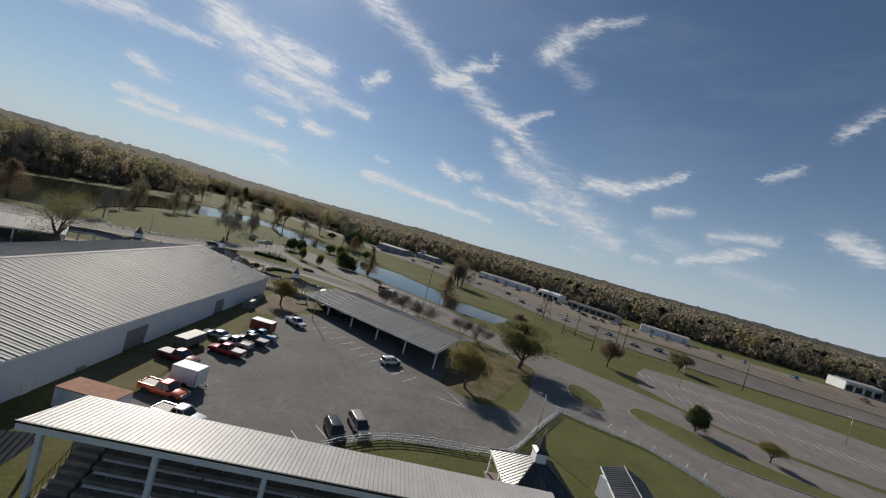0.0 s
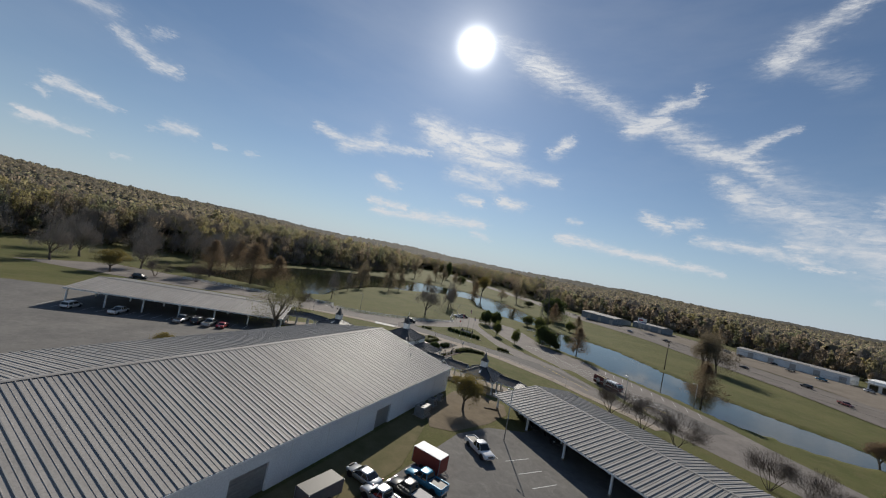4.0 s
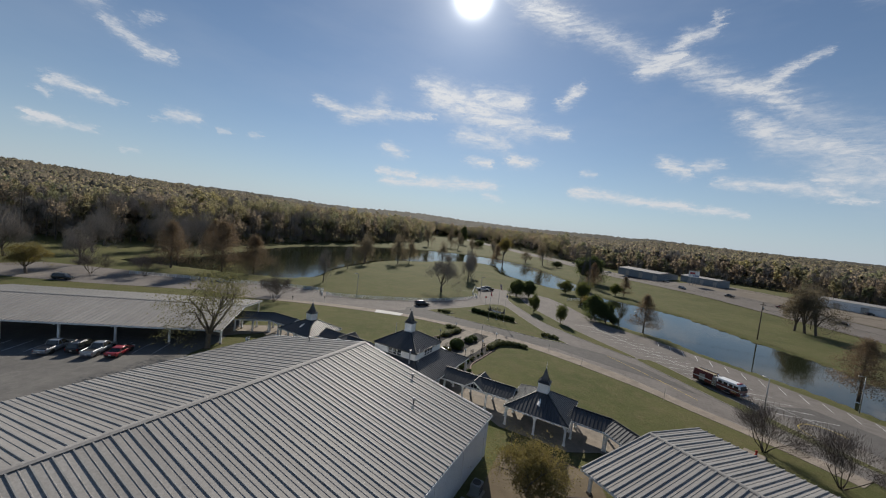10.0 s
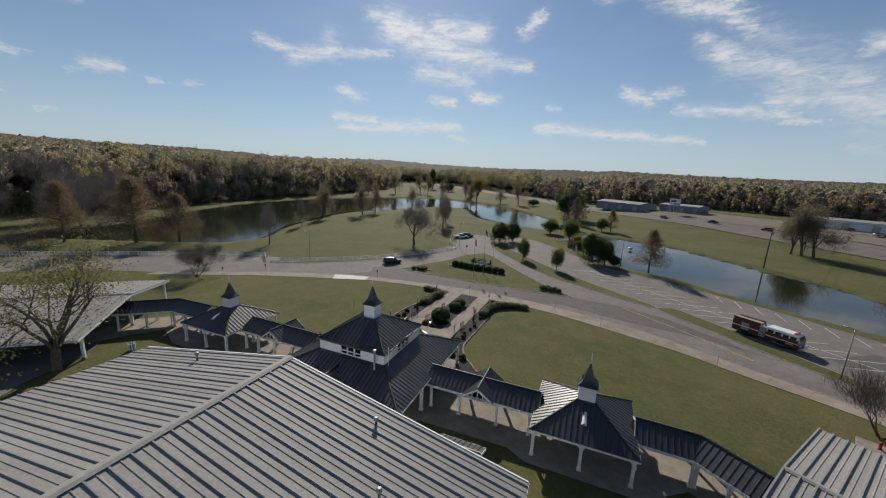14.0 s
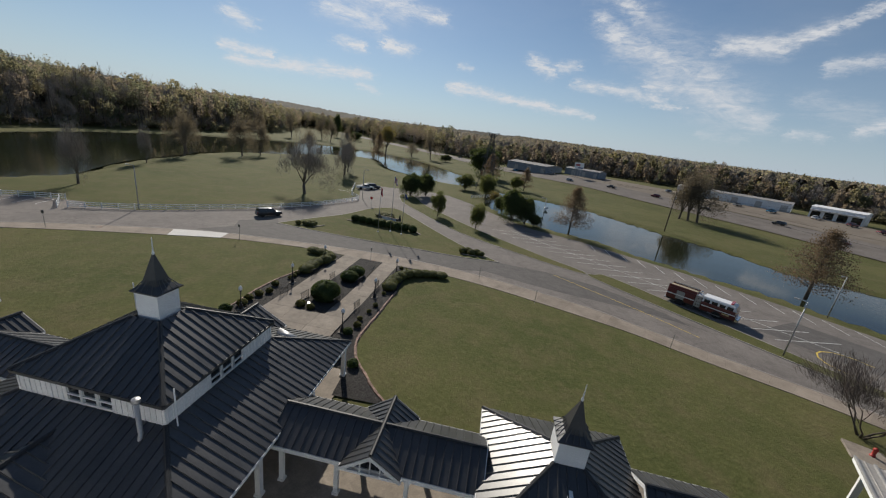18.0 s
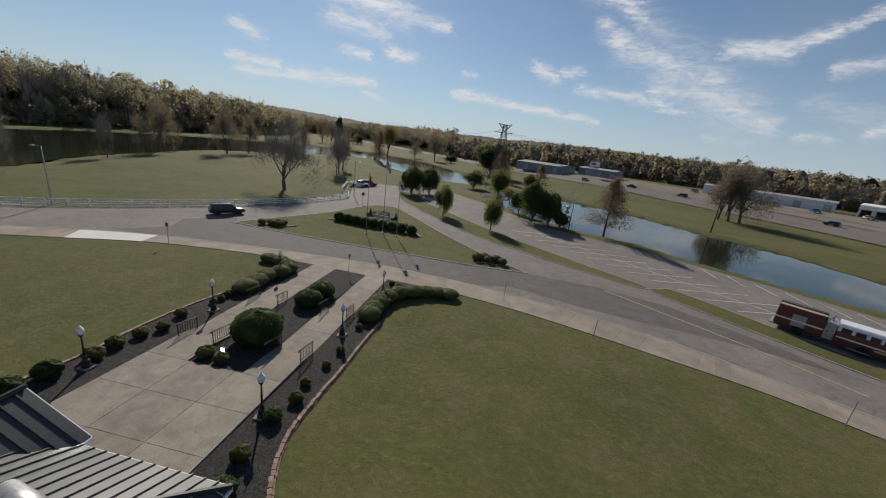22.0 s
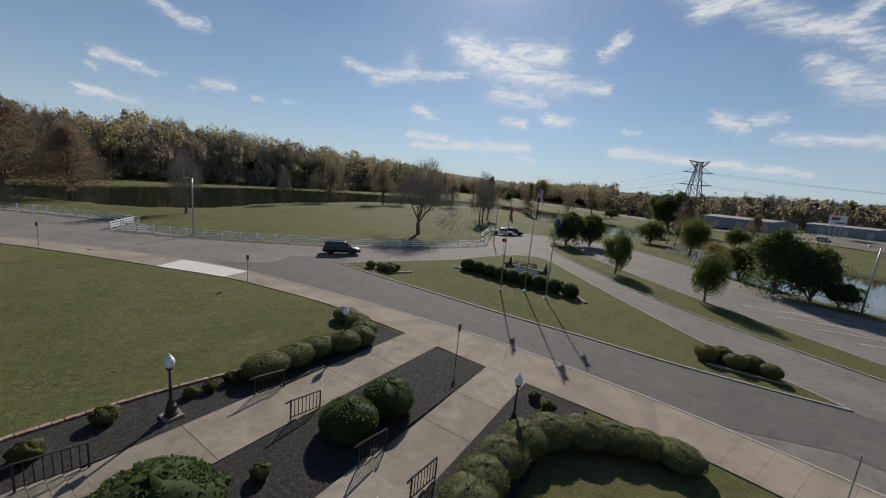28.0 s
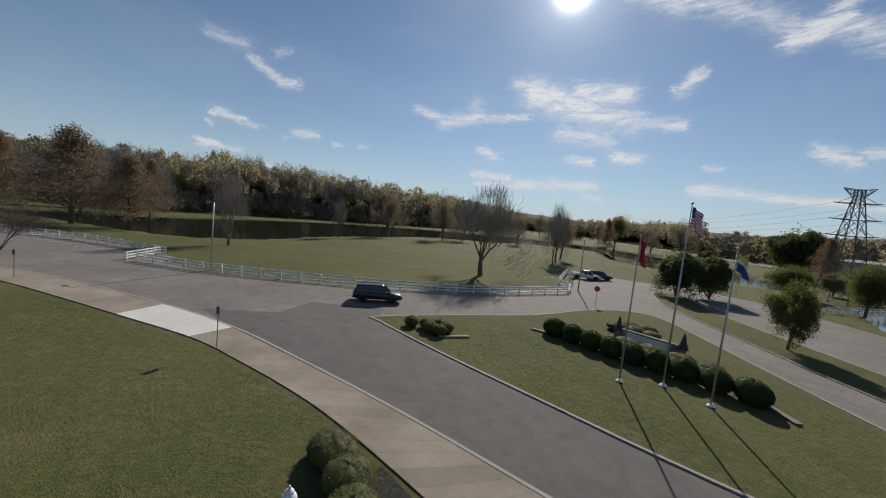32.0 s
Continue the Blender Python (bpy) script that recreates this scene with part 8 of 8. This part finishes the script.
def east_pavilion(cx, cy):
    pv = thing("pavilion", "white ticket pavilion with black hip roof and spired cupola", "pavilion")
    h, eave = 4.6, 3.3
    hip_planes(pv, cx - h, cx + h, cy - h, cy + h, eave, cx - 0.75, cx + 0.75, cy - 0.75, cy + 0.75, 5.7)
    cupola(pv, cx, cy, 5.45, 0.72, 1.5, 2.2, 0.15)
    for sx in (-1, 0, 1):
        for sy in (-1, 0, 1):
            if sx or sy:
                post(pv, cx + sx * (h - 0.35), cy + sy * (h - 0.35), eave - 0.1)
    part("counter_wall", Shape().box(cx, cy, 0.0, 6.0, 6.0, 1.1), TAN, pv)
    part("floor_slab", Shape().box(cx, cy, -0.05, 9.4, 9.4, 0.17), CONCRETE, pv)
    s = Shape()
    s.loft([[(x, cy + 0.3 * math.cos(a), z + 0.36 * math.sin(a)) for a in (math.pi * k / 8 for k in range(9))] for x, z in ((cx - 3.0, 4.0), (cx - 1.8, 4.7))])
    part("roof_vent", s, WHITE, pv)


east_pavilion(76.9, -60.4)
shed = thing("shed", "small white ribbed shed with a black metal roof", "shed")
part("wall", Shape().box(92.6, -57.6, -0.1, 5.4, 6.0, 3.0, 0.3), WALL_WHITE, shed)
gable_roof(shed, (91.5, -61.2), (93.6, -54.0), 3.1, 2.95, 4.1, ROOF_BLACK, ROOF_BLACK, 0.5, (0.05, 0.06), ROOF_BLACK, WHITE)


# ---- air conditioning and yard fittings ----
def ac_unit(x, y, w, d, h, label):
    t = thing("air_conditioner", label, "air conditioner", ground_pose(x, y, 0, 0.02), "air conditioning units")
    part("pad", Shape().bevel(0, 0, -0.1, w + 0.4, d + 0.4, 0.18, 0.02), CONCRETE, t)
    c = part("casing", Shape().bevel(0, 0, 0.08, w, d, h, 0.05), AC_GREY, t)
    n = max(1, round(d / 1.2))
    for k in range(n):
        part("fan_guard", Shape().lathe([(0.42, h + 0.085), (0.42, h + 0.13), (0.34, h + 0.13), (0.08, h + 0.11)], 0, (k - (n - 1) / 2) * 1.1, 16), TRIM, c)
    for k in range(5):
        part("louvre", Shape().box(w / 2 + 0.01, 0, 0.3 + k * (h - 0.4) / 5, 0.03, d * 0.85, 0.06), TRIM, c)


AC_GREY = surface("painted_casing", (0.17, 0.175, 0.17), (0.24, 0.245, 0.24), 1.5, 15, 0.6, bump=0.06)
ac_unit(21.4, -14.4, 1.9, 2.6, 1.7, "large grey rooftop-style air conditioner by the hall wall")
ac_unit(20.8, -9.2, 1.3, 1.6, 1.3, "grey air conditioner on a pad by the wall")
ac_unit(20.6, -5.6, 1.0, 1.2, 1.1, "small grey air conditioner on a pad")
for x, y, rz in ((13.5, 6.2, 20), (7.8, 4.6, 60), (-32.5, 5.5, 10)):
    b = thing("litter_bin", "white slatted litter bin", "bin", ground_pose(x, y, rz, 0.06))
    part("liner", Shape().lathe([(0.3, 0), (0.33, 0.8)], sides=10), TRIM, b)
    for k in range(10):
        a = 2 * math.pi * k / 10
        part("slat", Shape().box(0.36 * math.cos(a), 0.36 * math.sin(a), 0, 0.05, 0.14, 0.9, a), WHITE, b)
beam = thing("timber_beam", "weathered timber beam lying on bare ground", "timber", ground_pose(29.6, 0.6, 32, 0.03))
part("beam", Shape().bevel(0, 0, 0, 2.8, 0.25, 0.22, 0.03), WOOD_POLE, beam)
hut = thing("shelter_roof", "low dark-roofed shelter between hall and pavilions", "shelter")
gable_roof(hut, (11.0, 5.2), (15.0, 5.2), 1.7, 3.2, 4.0, ROOF_BLACK, ROOF_BLACK, 0.45, (0.05, 0.06), ROOF_BLACK, WHITE)
for x in (11.3, 14.7):
    for y in (3.8, 6.6):
        post(hut, x, y, 3.15, 0.18)
GRASS_THIN = surface("thin_grass", (0.085, 0.085, 0.035), (0.17, 0.14, 0.08), 0.3, 16, 0.95, bump=0.6, spec=0.1)
GRASS_WORN = surface("worn_grass", (0.075, 0.07, 0.032), (0.15, 0.118, 0.07), 0.25, 12, 0.95, bump=0.7, spec=0.1, spread=0.35)
for i, poly in enumerate(([(21.5, -13), (20.2, 3), (24, 7.5), (31, 6), (33, 1), (31.5, -6.5), (28, -15), (24.5, -17)], [(70, -20), (66, -26), (70, -33), (80, -31), (86, -22), (92, -12), (98, 0), (94, 5), (84, 2), (80, -6), (74, -14)], [(19.6, -60), (26.5, -60), (26, -44), (27, -30), (24, -18), (21.5, -13), (19.6, -13)])):
    tagged(drape("ground", poly, 0.04, (DIRT, GRASS_WORN, GRASS_THIN)[i], 2.5), ("bare brown dirt under the yellowing tree", "bare dirt and dry grass round the trees", "thin worn grass along the hall wall")[i], "ground", kind="structure")


# ---- road markings ----
def marks(name, segs, width, mat, label, dz=0.075):
    s = Shape()
    for a, b in segs:
        d = Vector((b[0] - a[0], b[1] - a[1]))
        n = max(1, int(d.length / 3))
        d.normalize()
        q = Vector((-d.y, d.x)) * width / 2
        for k in range(n):
            p0, p1 = [(a[0] + (b[0] - a[0]) * f, a[1] + (b[1] - a[1]) * f) for f in (k / n, (k + 1) / n)]
            s.add([(p[0] + q.x * g, p[1] + q.y * g, height(*p) + dz) for p, g in ((p0, -1), (p1, -1), (p1, 1), (p0, 1))], ((0, 1, 2, 3),))
    tagged(part(name, s, mat), label, "road marking", kind="structure")


def stalls(a, b, gap, length, turn, both=False):
    """Stall lines standing off a base line."""
    a, b = Vector(a), Vector(b)
    d = (b - a).normalized()
    c, s_ = math.cos(radians(turn)), math.sin(radians(turn))
    n = Vector((d.x * c - d.y * s_, d.x * s_ + d.y * c))
    segs = []
    k = 0.0
    while k <= (b - a).length:
        p = a + d * k
        q = p + n * length
        segs.append((tuple(p - n * (length if both else 0)), tuple(q)))
        k += gap
    return segs


marks("trim", [((29, 60.8), (40.4, 51.2)), ((40.4, 51.2), (46, 45.5))], 0.12, LINE_Y, "faded yellow line along the drive")
lot_lines = stalls((22.5, 89.5), (65.5, 48.6), 3.5, 5.4, 58, True) + [((22, 90), (66, 48.2))]
lot_lines += stalls((41.5, 88.4), (78, 57), 3.75, 5.0, -49)
marks("trim", lot_lines, 0.12, LINE, "faded white stall lines of the car park by the pond")
marks("trim", stalls((62.9, -28.9), (38.6, -11), 3.1, 4.8, 92) + [((69.8, -32.3), (72.3, -37.4)), ((72.3, -37.4), (66.8, -35.8)), ((48.4, -54.7), (51.4, -58)), ((45.7, -57), (47, -58.5)), ((31.6, -13.5), (36.6, -16.7))], 0.12, LINE, "white stall lines in front of the carport")
marks("trim", stalls((-75, -36), (-36, -6.5), 3.1, 5.6, 92), 0.12, LINE, "white stall lines beside the long carport")
marks("trim", stalls((-95, 40), (-64, 54.6), 3.0, 4.2, -95), 0.12, LINE, "white stall lines along the side road")
marks("trim", stalls((-24, 122), (-29, 108), 2.9, 4.5, -80), 0.12, LINE, "white stall lines at the end of the drive")
yl = [(64 + 3.4 * math.cos(a), 45.2 + 3.4 * math.sin(a)) for a in (k / 9 * math.pi * 1.2 + 0.3 for k in range(10))]
marks("trim", list(zip(yl, yl[1:])), 0.2, LINE_Y, "curved yellow line at the island's end")
for poly in ([(57, 52), (66, 58), (80, 46), (73, 38)],):
    tagged(drape("road", poly, 0.066, ASPHALT_DARK, 8), "darker resurfaced asphalt in the car park", "road", kind="structure")


# ---- the highway and what stands along it ----
def flat_z(x, y):
    return float(far_height(x, y))


def road_strip(line, width, mat, label, dz):
    pts = smooth_line(line, 6)
    s = Shape()
    rows = []
    for i, p in enumerate(pts):
        a, b = pts[max(i - 1, 0)], pts[min(i + 1, len(pts) - 1)]
        d = Vector((b[0] - a[0], b[1] - a[1])).normalized()
        rows.append([(p[0] - d.y * w, p[1] + d.x * w, max(flat_z(p[0] - d.y * w, p[1] + d.x * w), height(p[0] - d.y * w, p[1] + d.x * w)) + dz) for w in [width * (k / 4 - 0.5) for k in range(5)]])
    n = len(rows)
    s.v = [q for r in rows for q in r]
    s.f = [(i * 5 + j, i * 5 + j + 1, (i + 1) * 5 + j + 1, (i + 1) * 5 + j) for i in range(n - 1) for j in range(4)]
    ob = part("road", s, mat)
    bm = bmesh.new()
    bm.from_mesh(ob.data)
    for f in bm.faces:
        if f.normal.z < 0:
            f.normal_flip()
    bm.to_mesh(ob.data)
    bm.free()
    tagged(ob, label, "road", kind="structure")


HIGHWAY = surface("highway_asphalt", (0.115, 0.1, 0.088), (0.175, 0.155, 0.138), 0.1, 14, 0.92, bump=0.3, spread=0.4, spec=0.25, third=(0.2, 0.17, 0.14), crack=0.8)
HWY = [(-330, 735), (-190, 580), (-105, 482), (-38, 400), (12, 330), (58, 270), (98, 223), (138, 168), (160, 118), (178, 92), (204, 78), (270, 58), (420, 26), (700, -36), (1200, -136)]
road_strip(HWY, 29, HIGHWAY, "wide worn highway beyond the pond", 0.25)
APRON = [(78, 296), (124, 250), (166, 198), (190, 146), (214, 122), (280, 97), (430, 64), (700, 4)]
GRAVEL_LOT = surface("gravel_lot", (0.15, 0.125, 0.1), (0.23, 0.2, 0.165), 0.12, 9, 0.95, bump=0.3, spec=0.1)
road_strip(APRON, 46, GRAVEL_LOT, "gravel and asphalt forecourts along the highway", 0.18)
tagged(drape("pavement", [(140, 8), (151, 25), (164, 39), (185, 35), (211, 21.5), (232, 7), (300, -34), (300, -100), (184, -33), (160, -22), (151, -16), (144, -2.5)], 0.07, ASPHALT, 12), "large empty asphalt car park with stall lines", "pavement", kind="structure")
marks("trim", stalls((153, 25), (205, 4), 3.0, 5, 90, True) + stalls((150, 6), (205, -18), 3.0, 5, 90, True) + [((153, 25), (206, 3.6)), ((150, 6), (206, -18.4))] + stalls((104.6, -32), (117, -46), 2.9, 5, 90), 0.14, LINE, "white stall lines on the large car park", 0.09)
for poly, lab in (([(107, -8.6), (111.8, -7.9), (113, -15.5), (109, -22.3), (104, -18)], "grass island with a kerbed edge by the entrance"), ([(118.5, -19.5), (124, -14.6), (131, -19.5), (139, -29), (148, -36.2), (158, -41), (156, -44), (146, -42), (130, -36), (121.5, -26)], "long grass strip beside the entrance road")):
    p = smooth_line(poly, 3, True)
    isl = tagged(drape("ground", p, 0.18, GRASS, 8), lab, "traffic island", kind="structure")
    part("kerb", band(p, -0.16, 0.02, -0.2, 0.21, closed=True), KERB, isl)


def warehouse(x, y, turn, L, W, H, wall, roof, label, bays=6, store=False):
    t = thing("store_building" if store else "warehouse", label, "building", pose(x, y, flat_z(x, y) - 0.2, 0, 0, turn), "highway buildings")
    part("wall", Shape().box(0, 0, 0, L, W, H), wall, t)
    s = Shape()
    s.loft([[(-L / 2 - 0.3, -W / 2 - 0.3, H), (-L / 2 - 0.3, W / 2 + 0.3, H), (-L / 2 - 0.3, 0, H + W * 0.06)], [(L / 2 + 0.3, -W / 2 - 0.3, H), (L / 2 + 0.3, W / 2 + 0.3, H), (L / 2 + 0.3, 0, H + W * 0.06)]])
    part("roof", s, roof, t)
    for k in range(bays):
        bx = -L / 2 + L * (k + 0.5) / bays
        if store:
            w = part("window", Shape().box(bx, -W / 2 - 0.03, 0.5, L / bays * 0.7, 0.1, H * 0.55), GLASS_DARK, t)
            part("window_frame", Shape().box(bx, -W / 2 - 0.06, 0.5 + H * 0.55, L / bays * 0.74, 0.12, 0.12), WHITE, w)
        else:
            part("door" if k % 2 else "wall_panel", Shape().box(bx, -W / 2 - 0.03, 0.2, L / bays * 0.55, 0.1, H * 0.7), STEEL if k % 2 else wall, t)
    if store:
        part("canopy", Shape().bevel(0, -W / 2 - 1.0, H * 0.72, L, 2.0, 0.35, 0.05), roof, t)


W_BLUE = surface("blue_grey_metal", (0.16, 0.19, 0.22), (0.22, 0.25, 0.28), 0.4, 6, 0.6, bump=0.05)
W_TAN = surface("beige_wall", (0.4, 0.37, 0.33), (0.5, 0.47, 0.43), 0.4, 6, 0.8, bump=0.05)
R_DARK = surface("dark_flat_roof", (0.05, 0.05, 0.05), (0.1, 0.1, 0.1), 0.5, 6, 0.8, bump=0.05)
warehouse(44, 308, -40, 38, 22, 6.0, W_BLUE, ROOF_GREY, "blue-grey metal warehouse beyond the highway")
warehouse(82, 296, -35, 26, 16, 5.0, W_BLUE, ROOF_GREY, "long low grey metal building by the highway")
warehouse(158, 244, -38, 56, 14, 5, WALL_WHITE, ROOF_GREY, "long white commercial building by the highway", 10)
warehouse(192, 212, -48, 20, 14, 6, WALL_WHITE, WHITE, "white two-tone workshop by the highway", 4, True)
warehouse(214, 176, -55, 42, 12, 4.6, W_TAN, R_DARK, "low dark-roofed shop row by the highway", 8, True)
warehouse(248, 138, -35, 30, 12, 4.6, WALL_WHITE, ROOF_GREY, "low white roadside building", 6)
warehouse(372, 112, -15, 22, 14, 6.5, WALL_WHITE, ROOF_GREY, "white gabled store beside the highway", 4, True)
warehouse(402, 96, -15, 44, 14, 5.5, W_TAN, R_DARK, "beige shop row with dark mansard roof", 8, True)
bb = thing("billboard", "white roadside billboard on a steel frame with bars", "billboard", pose(72, 275, flat_z(72, 275), 0, 0, 25))
for k in (-2.2, 0, 2.2):
    part("post", Shape().box(k, 0, -0.3, 0.25, 0.25, 9.0), STEEL, bb)
part("panel", Shape().bevel(0, -0.3, 6.0, 7.5, 0.3, 4.5, 0.04), WHITE, bb)
part("sign_bar", Shape().box(-1.2, -0.47, 8.2, 3.6, 0.03, 1.4), plain("sign_red", (0.35, 0.06, 0.07), 0.6), bb)
part("sign_bar", Shape().box(1.2, -0.47, 6.7, 4.2, 0.03, 0.7), plain("sign_blue", (0.08, 0.12, 0.3), 0.6), bb)
rngc = random.Random(12)
cols = [P_WHITE, P_SILVER, P_BLACK, P_RED, P_GREY, P_MAROON, P_BEIGE, P_TEAL]
words = {"white_car_paint": "white", "silver_car_paint": "silver", "black_car_paint": "black", "red_car_paint": "red", "dark_grey_car_paint": "dark grey", "maroon_car_paint": "maroon", "pale_gold_car_paint": "pale gold", "teal_car_paint": "teal"}
line = smooth_line(HWY[3:11], 12)
sites = []
for i in range(2, len(line) - 2, 5):
    a, b = line[i], line[i + 1]
    d = Vector((b[0] - a[0], b[1] - a[1])).normalized()
    off = rngc.choice((-6, -2.5, 3, 7))
    sites.append((a[0] - d.y * off, a[1] + d.x * off, math.degrees(math.atan2(d.y, d.x)) + (180 if off > 0 else 0), "on the highway"))
lots = smooth_line(APRON[1:7], 10)
for i in range(0, len(lots) - 1, 2):
    a, b = lots[i], lots[i + 1]
    d = Vector((b[0] - a[0], b[1] - a[1])).normalized()
    off = rngc.choice((2, 8, 12))
    sites.append((a[0] - d.y * off, a[1] + d.x * off, math.degrees(math.atan2(d.y, d.x)) + 80, "in a roadside forecourt"))
for x, y, ang, where in sites:
    c = rngc.choice(cols)
    kind = rngc.choice(("sedan", "suv", "pickup", "suv"))
    vehicle(kind, c, x, y, ang, words[c.name] + " vehicle standing " + where, z=flat_z(x, y) + 0.3)
tagged(part("fountain_spray", Shape().lathe([(0.15, -0.5), (0.5, 0.0), (0.9, 0.4), (0.5, 0.7), (0.1, 0.9)], 36, 136, 12), plain("spray", (0.7, 0.75, 0.8), 0.3, trans=0.4)), "low white fountain spray in the pond", "fountain")
